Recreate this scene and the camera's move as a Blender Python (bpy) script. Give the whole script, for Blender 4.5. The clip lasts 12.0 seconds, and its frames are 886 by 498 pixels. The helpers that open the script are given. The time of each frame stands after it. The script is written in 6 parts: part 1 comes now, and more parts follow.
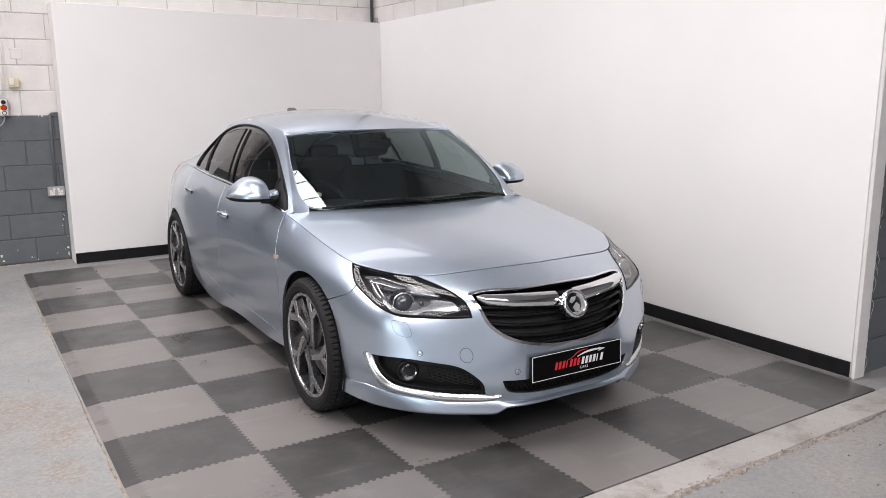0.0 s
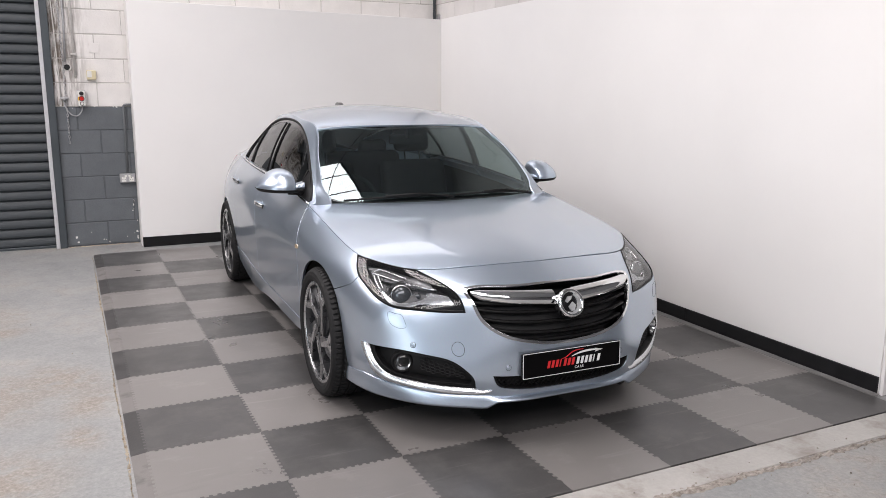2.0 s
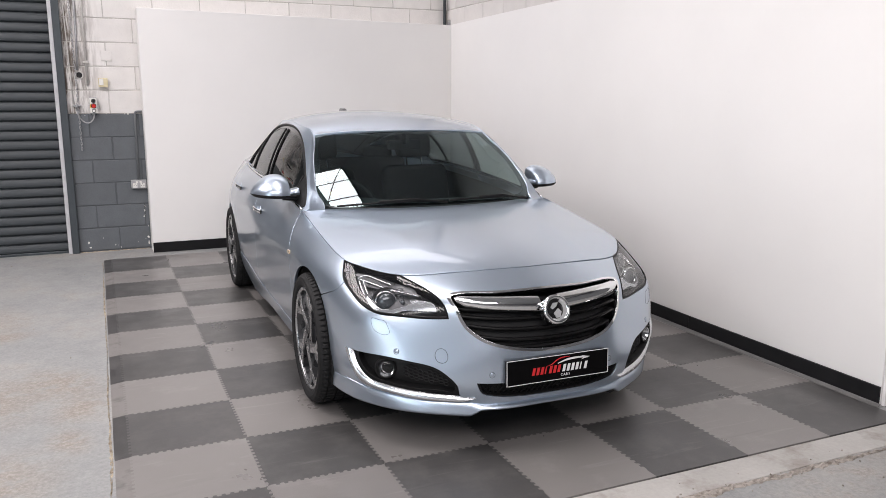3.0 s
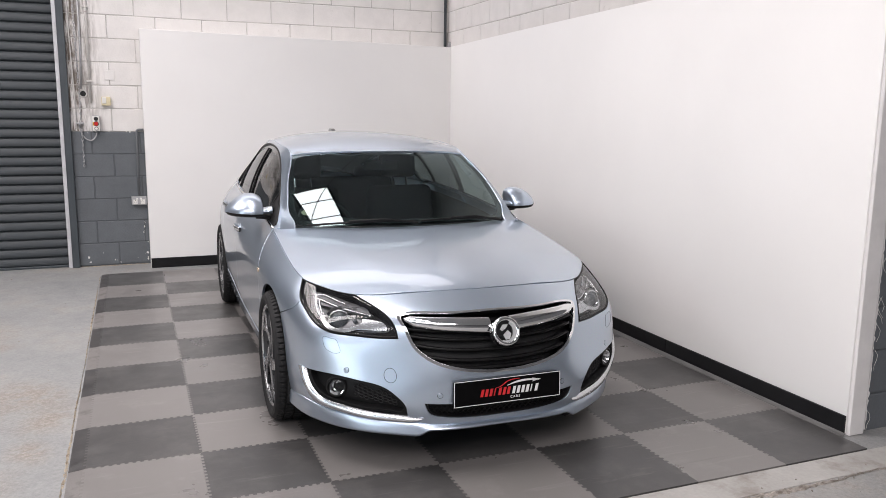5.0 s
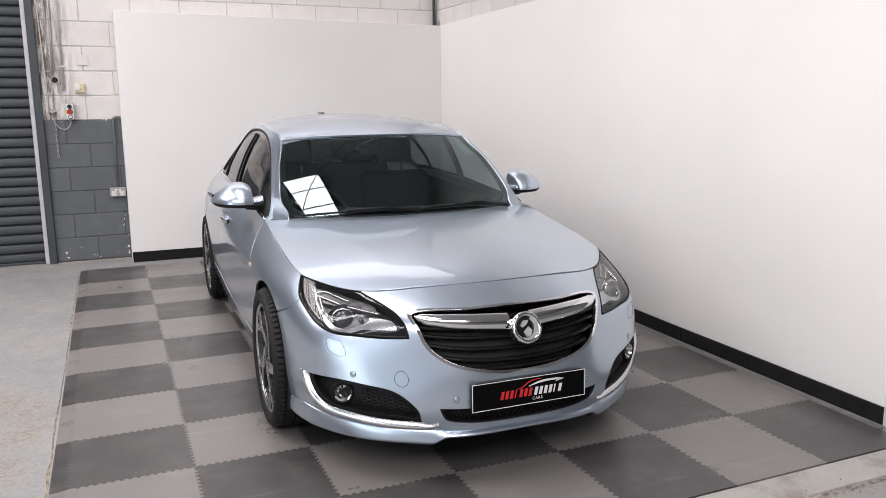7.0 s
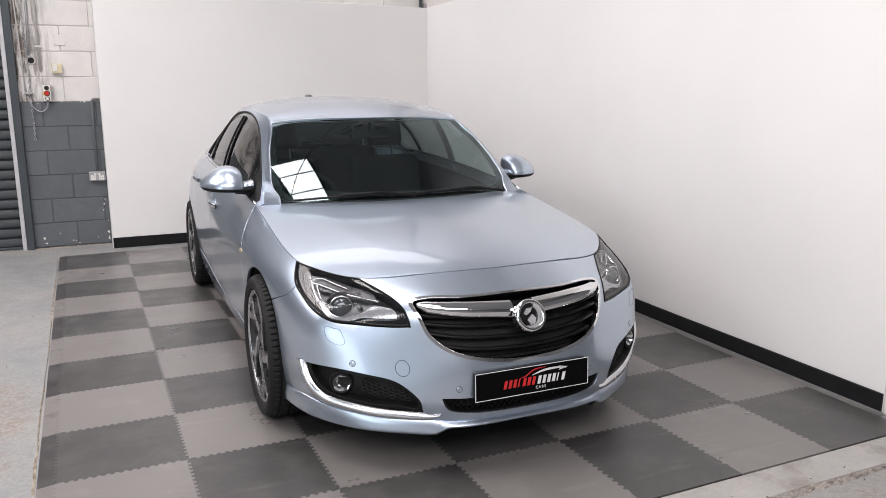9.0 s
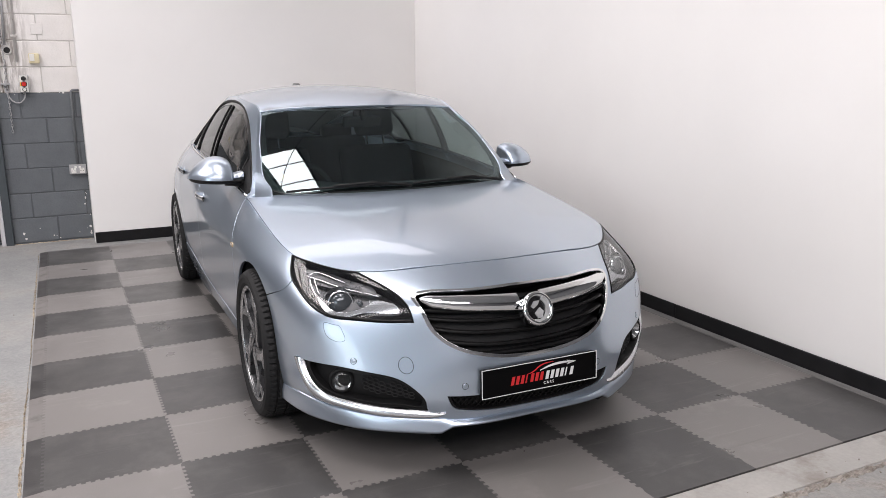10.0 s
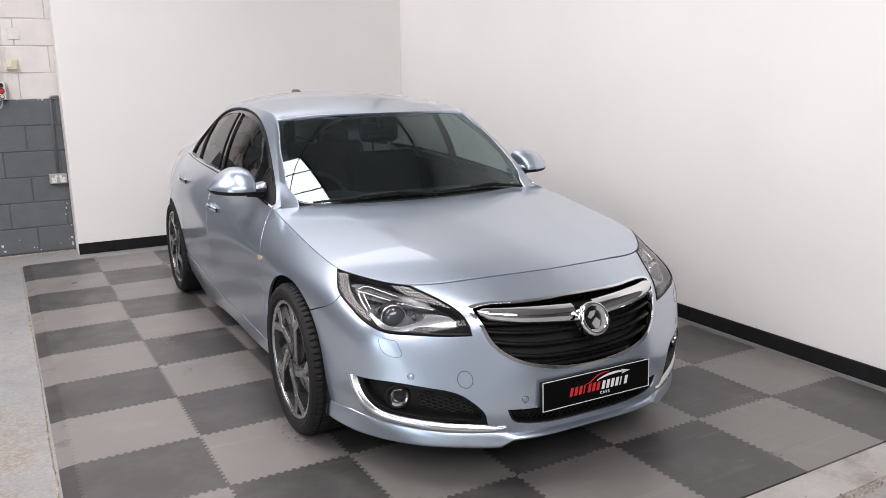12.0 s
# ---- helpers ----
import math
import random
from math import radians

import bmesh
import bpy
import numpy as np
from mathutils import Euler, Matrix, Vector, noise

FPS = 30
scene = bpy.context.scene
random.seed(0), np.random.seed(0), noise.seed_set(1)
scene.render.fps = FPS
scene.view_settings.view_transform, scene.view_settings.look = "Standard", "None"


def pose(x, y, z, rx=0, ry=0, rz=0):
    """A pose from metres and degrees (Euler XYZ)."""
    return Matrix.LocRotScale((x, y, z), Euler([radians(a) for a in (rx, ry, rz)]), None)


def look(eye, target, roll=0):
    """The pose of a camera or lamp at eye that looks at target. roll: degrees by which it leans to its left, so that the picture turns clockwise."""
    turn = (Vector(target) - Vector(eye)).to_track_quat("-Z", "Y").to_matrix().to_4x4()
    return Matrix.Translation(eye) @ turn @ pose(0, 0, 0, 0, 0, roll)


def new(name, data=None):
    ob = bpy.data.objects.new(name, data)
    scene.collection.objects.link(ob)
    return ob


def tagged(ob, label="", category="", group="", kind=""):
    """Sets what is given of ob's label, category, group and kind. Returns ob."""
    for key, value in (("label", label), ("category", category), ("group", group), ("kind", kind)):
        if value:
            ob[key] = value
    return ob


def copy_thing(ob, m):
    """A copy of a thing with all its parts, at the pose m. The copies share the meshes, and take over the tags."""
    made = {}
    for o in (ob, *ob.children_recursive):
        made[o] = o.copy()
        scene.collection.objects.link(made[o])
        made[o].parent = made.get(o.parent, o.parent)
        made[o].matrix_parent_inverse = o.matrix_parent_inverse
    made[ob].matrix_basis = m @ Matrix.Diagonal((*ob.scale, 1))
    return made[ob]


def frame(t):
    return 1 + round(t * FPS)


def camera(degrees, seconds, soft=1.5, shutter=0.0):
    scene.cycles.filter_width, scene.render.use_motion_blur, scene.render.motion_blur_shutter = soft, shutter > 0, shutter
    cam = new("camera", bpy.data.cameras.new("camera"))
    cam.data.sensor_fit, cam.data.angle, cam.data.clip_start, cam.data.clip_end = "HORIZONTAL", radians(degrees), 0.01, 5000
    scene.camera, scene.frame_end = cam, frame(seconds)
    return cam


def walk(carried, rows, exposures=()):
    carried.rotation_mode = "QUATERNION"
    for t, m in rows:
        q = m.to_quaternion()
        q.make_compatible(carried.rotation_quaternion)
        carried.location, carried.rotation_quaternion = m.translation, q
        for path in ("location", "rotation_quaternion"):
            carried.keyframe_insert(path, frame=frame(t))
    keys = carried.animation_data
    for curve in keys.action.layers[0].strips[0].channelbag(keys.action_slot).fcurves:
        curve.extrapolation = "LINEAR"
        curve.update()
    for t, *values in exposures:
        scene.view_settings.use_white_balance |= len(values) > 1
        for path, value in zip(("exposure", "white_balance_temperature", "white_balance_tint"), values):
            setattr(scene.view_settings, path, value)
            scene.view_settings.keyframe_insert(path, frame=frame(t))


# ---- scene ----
cam = camera(59.2, 12.0, soft=0.8)
PATH = [
    (0, (-0.526, -2.15, 1.542), (0.522, -0.491, 1.157), -0.3),
    (0.5, (-0.517, -2.238, 1.546), (0.474, -0.546, 1.158), -0.2),
    (1, (-0.434, -2.363, 1.539), (0.506, -0.643, 1.143), -0.1),
    (1.5, (-0.35, -2.421, 1.558), (0.543, -0.677, 1.159), 0.3),
    (2, (-0.203, -2.405, 1.554), (0.644, -0.637, 1.157), 0.4),
    (2.5, (-0.08, -2.411, 1.547), (0.73, -0.625, 1.157), 0.3),
    (3, (-0.022, -2.458, 1.548), (0.765, -0.66, 1.166), 0.1),
    (4.8, (0.216, -2.668, 1.547), (0.947, -0.836, 1.216), 0.5),
    (5, (0.269, -2.611, 1.562), (0.999, -0.779, 1.228), 0.6),
    (5.5, (0.37, -2.536, 1.55), (1.085, -0.698, 1.222), 0.4),
    (6, (0.392, -2.481, 1.544), (1.108, -0.643, 1.209), 0.1),
    (6.5, (0.344, -2.387, 1.536), (1.08, -0.562, 1.183), -0.3),
    (7, (0.267, -2.286, 1.536), (1.035, -0.478, 1.163), -0.4),
    (7.5, (0.279, -2.187, 1.517), (1.073, -0.393, 1.13), -0.2),
    (9.5, (0.196, -2.16, 1.522), (1.026, -0.389, 1.103), -0.2),
    (10, (0.192, -2.029, 1.499), (1.047, -0.273, 1.067), -0.4),
    (10.5, (0.157, -1.862, 1.491), (1.044, -0.125, 1.051), -0.5),
    (11, (0.064, -1.826, 1.503), (0.984, -0.106, 1.058), -0.6),
    (11.5, (-0.072, -1.804, 1.53), (0.874, -0.098, 1.09), -0.7),
    (12, (-0.123, -1.804, 1.536), (0.837, -0.104, 1.104), -0.7),
]
walk(cam, [(t, look(e, a, r)) for t, e, a, r in PATH])

# ---- world and light ----
world = bpy.data.worlds.new("sky")
scene.world = world
world.use_nodes = True
_bg = world.node_tree.nodes["Background"]
_sky = world.node_tree.nodes.new("ShaderNodeTexSky")
_sky.sky_type, _sky.sun_disc = "NISHITA", False
_sky.sun_elevation, _sky.sun_rotation = radians(48), radians(250)
world.node_tree.links.new(_sky.outputs[0], _bg.inputs[0])
_bg.inputs[1].default_value = 0.12


def area_lamp(name, m, sx, sy, watts, colour=(1, 1, 1)):
    d = bpy.data.lights.new(name, "AREA")
    d.shape, d.size, d.size_y, d.energy, d.color = "RECTANGLE", sx, sy, watts, colour
    o = new(name, d)
    o.matrix_world = m
    return o


# roof lights (x0, x1, y0, y1, watts): strips assumed in the unseen roof; and an assumed doorway behind the walk
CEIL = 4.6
# first two follow windscreen reflections; next two are added fill; last brightens the bonnet
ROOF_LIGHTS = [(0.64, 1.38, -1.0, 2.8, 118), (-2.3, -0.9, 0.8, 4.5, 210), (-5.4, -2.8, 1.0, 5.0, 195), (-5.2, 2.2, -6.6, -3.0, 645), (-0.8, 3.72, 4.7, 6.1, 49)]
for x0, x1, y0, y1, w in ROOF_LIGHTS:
    area_lamp("roof_fill_lamp", pose((x0 + x1) / 2, (y0 + y1) / 2, CEIL + 0.02), x1 - x0, y1 - y0, w, (1.0, 0.927, 0.913))
# bluish fill for side board and bumper; its doorway is assumed, out of view
area_lamp("doorway_fill_lamp", look((-7.05, -4.2, 1.8), (0, -4.2, 1.8)), 4.4, 3.3, 115, (0.80, 0.90, 1.0))
scene.view_settings.exposure = 0.05


# ---- materials ----
def nodes_of(name):
    m = bpy.data.materials.new(name)
    m.use_nodes = True
    nt = m.node_tree
    return m, nt, nt.nodes["Principled BSDF"]


def tex(nt, kind, scale, detail=4, rough=0.55, vector=None, **kw):
    n = nt.nodes.new(kind)
    n.inputs["Scale"].default_value = scale
    if "Detail" in n.inputs:
        n.inputs["Detail"].default_value = detail
        n.inputs["Roughness"].default_value = rough
    if vector:
        nt.links.new(vector, n.inputs["Vector"])
    return n


def ramp(nt, src, stops):
    r = nt.nodes.new("ShaderNodeValToRGB")
    e = r.color_ramp.elements
    while len(e) < len(stops):
        e.new(0.5)
    for el, (p, c) in zip(e, stops):
        el.position, el.color = p, (*c, 1) if len(c) == 3 else c
    nt.links.new(src, r.inputs[0])
    return r.outputs[0]


def mix(nt, fac, a, b, blend="MIX"):
    n = nt.nodes.new("ShaderNodeMix")
    n.data_type, n.blend_type = "RGBA", blend
    for sock, v in ((n.inputs[0], fac), (n.inputs[6], a), (n.inputs[7], b)):
        if isinstance(v, bpy.types.NodeSocket):
            nt.links.new(v, sock)
        else:
            sock.default_value = v if isinstance(v, (int, float)) else (*v, 1)
    return n.outputs[2]


def grey(v):
    return (v, v, v)


def surface(name, colour, rough=0.5, metal=0.0, vary=0.08, scale=6.0, grain=90.0, bump=0.15, depth=0.002,
            dirt=None, dirt_at=(0.6, 0.75), dirt_scale=1.6, rough_vary=0.08, spec=0.5, coat=0.0, each=0.0):
    """A painted, cast or moulded surface: two scales of variation, fine relief and, if asked for, worn patches."""
    m, nt, p = nodes_of(name)
    g = nt.nodes.new("ShaderNodeNewGeometry").outputs["Position"]
    broad = tex(nt, "ShaderNodeTexNoise", scale, 5, vector=g)
    fine = tex(nt, "ShaderNodeTexNoise", grain, 3, vector=g)
    lo, hi = [tuple(c * k for c in colour) for k in (1 - vary, 1 + vary)]
    col = ramp(nt, broad.outputs["Fac"], [(0.3, lo), (0.7, hi)])
    col = mix(nt, 0.25 * min(1, vary * 8), col, ramp(nt, fine.outputs["Fac"], [(0.35, lo), (0.65, hi)]))
    if dirt:
        d = tex(nt, "ShaderNodeTexNoise", dirt_scale, 8, 0.68, vector=g)
        col = mix(nt, ramp(nt, d.outputs["Fac"], [(dirt_at[0], grey(0)), (dirt_at[1], grey(1))]), col, dirt)
    if each:
        oi = nt.nodes.new("ShaderNodeObjectInfo")
        col = mix(nt, 1.0, col, ramp(nt, oi.outputs["Random"], [(0, grey(1 - each)), (1, grey(1.0))]), "MULTIPLY")
    nt.links.new(col, p.inputs["Base Color"])
    p.inputs["Metallic"].default_value, p.inputs["Specular IOR Level"].default_value = metal, spec
    p.inputs["Coat Weight"].default_value, p.inputs["Coat Roughness"].default_value = coat, 0.06
    nt.links.new(ramp(nt, broad.outputs["Fac"], [(0.3, grey(max(0.02, rough - rough_vary))), (0.7, grey(min(1, rough + rough_vary)))]),
                 p.inputs["Roughness"])
    if bump:
        b = nt.nodes.new("ShaderNodeBump")
        b.inputs["Strength"].default_value, b.inputs["Distance"].default_value = bump, depth
        nt.links.new(fine.outputs["Fac"], b.inputs["Height"])
        nt.links.new(b.outputs[0], p.inputs["Normal"])
    return m


def plain(name, colour, rough=0.4, metal=0.0, coat=0.0, spec=0.5, emit=0.0):
    m, nt, p = nodes_of(name)
    p.inputs["Base Color"].default_value = (*colour, 1)
    p.inputs["Roughness"].default_value, p.inputs["Metallic"].default_value = rough, metal
    p.inputs["Coat Weight"].default_value, p.inputs["Specular IOR Level"].default_value = coat, spec
    p.inputs["Coat Roughness"].default_value = 0.04
    if emit:
        p.inputs["Emission Color"].default_value, p.inputs["Emission Strength"].default_value = (*colour, 1), emit
    return m


M_BOARD = surface("painted_board", (0.84, 0.825, 0.81), 0.55, vary=0.02, scale=1.3, grain=160, bump=0.05, depth=0.001)
M_BOARD_EDGE = surface("board_edge_paint", (0.72, 0.70, 0.69), 0.6, vary=0.06, scale=9, grain=120, dirt=(0.42, 0.4, 0.38), dirt_at=(0.66, 0.75))
M_SKIRT = surface("black_skirting", (0.009, 0.009, 0.010), 0.5, spec=0.22, vary=0.3, scale=14, grain=200, bump=0.05)
M_BLOCK_WHITE = surface("white_painted_block", (0.73, 0.705, 0.685), 0.62, vary=0.05, scale=7, grain=70, bump=0.5, depth=0.004,
                        dirt=(0.36, 0.33, 0.30), dirt_at=(0.66, 0.80), dirt_scale=6, each=0.05)


def rust_streaks(m):
    """Dark runs of rust and grease down the wall beside the shutter's guide."""
    nt = m.node_tree
    p = nt.nodes["Principled BSDF"]
    old = p.inputs["Base Color"].links[0].from_socket
    g = nt.nodes.new("ShaderNodeNewGeometry").outputs["Position"]
    mp = nt.nodes.new("ShaderNodeMapping")
    mp.inputs["Scale"].default_value = (30, 30, 3.5)
    nt.links.new(g, mp.inputs["Vector"])
    n = tex(nt, "ShaderNodeTexNoise", 1.0, 6, 0.65, mp.outputs[0])
    sx = nt.nodes.new("ShaderNodeSeparateXYZ")
    nt.links.new(g, sx.inputs[0])
    mr = nt.nodes.new("ShaderNodeMapRange")
    for k, v in ((1, -0.29), (2, 0.07), (3, 1.25), (4, 0.0)):
        mr.inputs[k].default_value = v
    nt.links.new(sx.outputs[0], mr.inputs[0])
    fac = mix(nt, 1.0, ramp(nt, n.outputs["Fac"], [(0.43, grey(0)), (0.57, grey(1))]), mr.outputs[0], "MULTIPLY")
    nt.links.new(mix(nt, fac, old, (0.13, 0.105, 0.085)), p.inputs["Base Color"])


rust_streaks(M_BLOCK_WHITE)
M_BLOCK_GREY = surface("grey_painted_block", (0.122, 0.134, 0.146), 0.5, vary=0.12, scale=7, grain=70, bump=0.5, depth=0.004,
                       dirt=(0.20, 0.20, 0.20), dirt_at=(0.68, 0.8), dirt_scale=6, each=0.12)
M_MORTAR_WHITE = surface("white_mortar", (0.50, 0.475, 0.45), 0.75, vary=0.35, scale=9, grain=120, bump=0.5)
M_MORTAR_GREY = surface("grey_mortar", (0.085, 0.092, 0.10), 0.6, vary=0.15, scale=11, grain=120, bump=0.5)
M_STEEL_GREY = surface("grey_steel_paint", (0.10, 0.105, 0.115), 0.4, vary=0.1, scale=10, grain=150, bump=0.05)
M_SHUTTER = surface("shutter_slat_paint", (0.040, 0.047, 0.053), 0.6, vary=0.10, scale=8, grain=140, bump=0.04)
M_GUIDE = surface("dark_guide_paint", (0.05, 0.06, 0.068), 0.42, vary=0.12, scale=8, grain=140, bump=0.05)
M_STRIP = surface("pale_seal_strip", (0.50, 0.50, 0.52), 0.45, vary=0.1, scale=15, grain=150, bump=0.05)
M_GALV = surface("galvanised_steel", (0.42, 0.42, 0.43), 0.45, 0.7, vary=0.2, scale=25, grain=150, bump=0.1)
M_CONDUIT_WHITE = surface("painted_conduit", (0.55, 0.53, 0.51), 0.55, vary=0.1, scale=20, dirt=(0.2, 0.17, 0.15), dirt_at=(0.6, 0.7), dirt_scale=14)
M_CONDUIT_GREY = surface("grey_painted_conduit", (0.15, 0.16, 0.17), 0.5, vary=0.1, scale=20)
M_PLASTIC_WHITE = surface("white_plastic", (0.72, 0.71, 0.68), 0.4, vary=0.03, scale=20, bump=0.02)
M_PLASTIC_CREAM = surface("aged_cream_plastic", (0.66, 0.58, 0.38), 0.45, vary=0.06, scale=18, bump=0.02)
M_PLASTIC_GREY = surface("grey_plastic", (0.36, 0.36, 0.37), 0.45, vary=0.05, scale=18, bump=0.02)
M_RED = plain("red_plastic", (0.55, 0.02, 0.015), 0.35)
M_YELLOW = plain("yellow_plastic", (0.75, 0.45, 0.02), 0.4)
M_BLACK_PLASTIC = surface("black_plastic", (0.012, 0.012, 0.013), 0.45, vary=0.15, scale=20, grain=260, bump=0.15, depth=0.0006)
M_DIM_WALL = surface("dark_closing_wall", (0.13, 0.13, 0.135), 0.7, vary=0.1, scale=2)
M_CEILING = surface("roof_lining", (0.48, 0.48, 0.485), 0.7, vary=0.06, scale=2)
M_TILE_LIGHT = surface("light_grey_vinyl_tile", (0.190, 0.179, 0.173), 0.35, vary=0.13, scale=2.6, grain=220, bump=0.22, depth=0.0006,
                       dirt=(0.27, 0.255, 0.245), dirt_at=(0.56, 0.86), dirt_scale=3.2, rough_vary=0.1, each=0.10)
M_TILE_DARK = surface("dark_grey_vinyl_tile", (0.064, 0.0625, 0.062), 0.36, vary=0.2, scale=2.6, grain=220, bump=0.22, depth=0.0006,
                      dirt=(0.12, 0.116, 0.112), dirt_at=(0.46, 0.80), dirt_scale=3.2, rough_vary=0.1, each=0.16)


def scuffs(m, pale, dark, amount):
    """Thin curved scuff marks and dull tyre smears over a tile's surface."""
    nt = m.node_tree
    p = nt.nodes["Principled BSDF"]
    col = p.inputs["Base Color"].links[0].from_socket
    g = nt.nodes.new("ShaderNodeNewGeometry").outputs["Position"]
    for turn, colour, lo, hi, sc in ((35, pale, 0.60, 0.72, 3.0), (-20, pale, 0.62, 0.72, 4.4), (80, dark, 0.60, 0.76, 2.2)):
        mp = nt.nodes.new("ShaderNodeMapping")
        mp.inputs["Rotation"].default_value = (0, 0, radians(turn))
        mp.inputs["Scale"].default_value = (sc * 0.5, sc * 5, 1)
        nt.links.new(g, mp.inputs["Vector"])
        n = tex(nt, "ShaderNodeTexNoise", 1.0, 7, 0.62, mp.outputs[0])
        n.inputs["Distortion"].default_value = 0.9
        f = ramp(nt, n.outputs["Fac"], [(lo, grey(0)), (hi, grey(amount))])
        col = mix(nt, f, col, colour)
    nt.links.new(col, p.inputs["Base Color"])


M_RAMP_LIGHT = surface("light_grey_vinyl_ramp", (0.18, 0.168, 0.162), 0.45, vary=0.12, scale=9, grain=150, bump=0.3, depth=0.001, dirt=(0.11, 0.105, 0.10), dirt_at=(0.5, 0.7), dirt_scale=9)
M_RAMP_DARK = surface("dark_grey_vinyl_ramp", (0.048, 0.046, 0.046), 0.45, vary=0.25, scale=9, grain=150, bump=0.3, depth=0.001, dirt=(0.075, 0.072, 0.07), dirt_at=(0.52, 0.7), dirt_scale=9)
scuffs(M_TILE_LIGHT, (0.30, 0.285, 0.275), (0.105, 0.100, 0.097), 0.38)
scuffs(M_TILE_DARK, (0.135, 0.13, 0.127), (0.036, 0.035, 0.036), 0.5)


def concrete_floor():
    """Painted concrete, the grey paint worn through to sandy patches, with scuffs and small chips."""
    m, nt, p = nodes_of("worn_painted_concrete")
    g = nt.nodes.new("ShaderNodeNewGeometry").outputs["Position"]
    a = tex(nt, "ShaderNodeTexNoise", 1.1, 8, 0.62, g)
    b = tex(nt, "ShaderNodeTexNoise", 7, 8, 0.7, g)
    c = tex(nt, "ShaderNodeTexNoise", 60, 5, 0.7, g)
    v = tex(nt, "ShaderNodeTexVoronoi", 26, vector=g)
    col = ramp(nt, a.outputs["Fac"], [(0.3, (0.182, 0.194, 0.199)), (0.5, (0.243, 0.250, 0.252)), (0.72, (0.32, 0.308, 0.29))])
    col = mix(nt, 0.35, col, ramp(nt, c.outputs["Fac"], [(0.3, (0.15, 0.15, 0.15)), (0.7, (0.40, 0.39, 0.375))]))
    worn = nt.nodes.new("ShaderNodeMath")
    worn.operation = "MULTIPLY"
    nt.links.new(ramp(nt, a.outputs["Fac"], [(0.50, grey(0)), (0.66, grey(0.8))]), worn.inputs[0])
    nt.links.new(ramp(nt, b.outputs["Fac"], [(0.47, grey(0)), (0.56, grey(1))]), worn.inputs[1])
    col = mix(nt, worn.outputs[0], col, ramp(nt, c.outputs["Fac"], [(0.3, (0.20, 0.18, 0.16)), (0.7, (0.40, 0.375, 0.35))]))
    # ragged patches where the paint has come away beside the mat
    for cx, cy, rx, ry, turn in ((-0.33, 2.12, 0.26, 0.40, 0.5), (-0.21, 1.70, 0.16, 0.26, -0.4), (-0.72, 1.95, 0.45, 0.55, 0.2), (-1.1, 3.6, 0.6, 0.8, 0.2), (-0.6, 0.9, 0.4, 0.5, -0.3), (-0.25, 1.30, 0.12, 0.20, 0.3), (-0.75, 3.2, 0.3, 0.2, 0.1), (-0.35, 0.55, 0.16, 0.14, 0.0)):
        mp = nt.nodes.new("ShaderNodeMapping")
        mp.vector_type = "TEXTURE"
        mp.inputs["Location"].default_value, mp.inputs["Rotation"].default_value = (cx, cy, 0), (0, 0, turn)
        mp.inputs["Scale"].default_value = (rx, ry, 1)
        nt.links.new(g, mp.inputs["Vector"])
        ln = nt.nodes.new("ShaderNodeVectorMath")
        ln.operation = "LENGTH"
        nt.links.new(mp.outputs[0], ln.inputs[0])
        f = mix(nt, 1.0, ramp(nt, ln.outputs["Value"], [(0.25, grey(1)), (1.0, grey(0))]), ramp(nt, b.outputs["Fac"], [(0.36, grey(0)), (0.52, grey(1))]), "MULTIPLY")
        col = mix(nt, f, col, ramp(nt, c.outputs["Fac"], [(0.30, (0.175, 0.152, 0.132)), (0.5, (0.25, 0.225, 0.20)), (0.72, (0.36, 0.34, 0.315))]))
    chip = ramp(nt, v.outputs["Distance"], [(0.03, grey(1)), (0.07, grey(0))])
    col = mix(nt, mix(nt, 1.0, chip, ramp(nt, b.outputs["Fac"], [(0.55, grey(0)), (0.62, grey(1))]), "MULTIPLY"), col, (0.16, 0.15, 0.14))
    nt.links.new(col, p.inputs["Base Color"])
    nt.links.new(ramp(nt, b.outputs["Fac"], [(0.3, grey(0.42)), (0.7, grey(0.62))]), p.inputs["Roughness"])
    bu = nt.nodes.new("ShaderNodeBump")
    bu.inputs["Strength"].default_value, bu.inputs["Distance"].default_value = 0.5, 0.003
    nt.links.new(mix(nt, 0.5, b.outputs["Fac"], c.outputs["Fac"]), bu.inputs["Height"])
    nt.links.new(bu.outputs[0], p.inputs["Normal"])
    return m


M_FLOOR = concrete_floor()
M_SILL = surface("bare_concrete_strip", (0.38, 0.368, 0.35), 0.62, vary=0.16, scale=3.5, grain=60, bump=0.4, depth=0.003,
                 dirt=(0.235, 0.21, 0.185), dirt_at=(0.5, 0.68), dirt_scale=4)
M_DIRT = surface("ochre_dirt", (0.36, 0.31, 0.24), 0.9, vary=0.4, scale=14, grain=90, bump=0.6, depth=0.004, dirt=(0.19, 0.145, 0.10), dirt_at=(0.5, 0.62), dirt_scale=22)
M_BEAD = surface("grey_sealant", (0.125, 0.122, 0.12), 0.55, vary=0.2, scale=12, grain=120, bump=0.2)
M_GRIT = surface("broken_concrete", (0.33, 0.30, 0.27), 0.85, dirt=(0.19, 0.165, 0.14), dirt_at=(0.46, 0.62), dirt_scale=34, vary=0.3, scale=30, grain=90, bump=0.6, depth=0.005)

# ---- mesh helpers ----
from mathutils.geometry import delaunay_2d_cdt


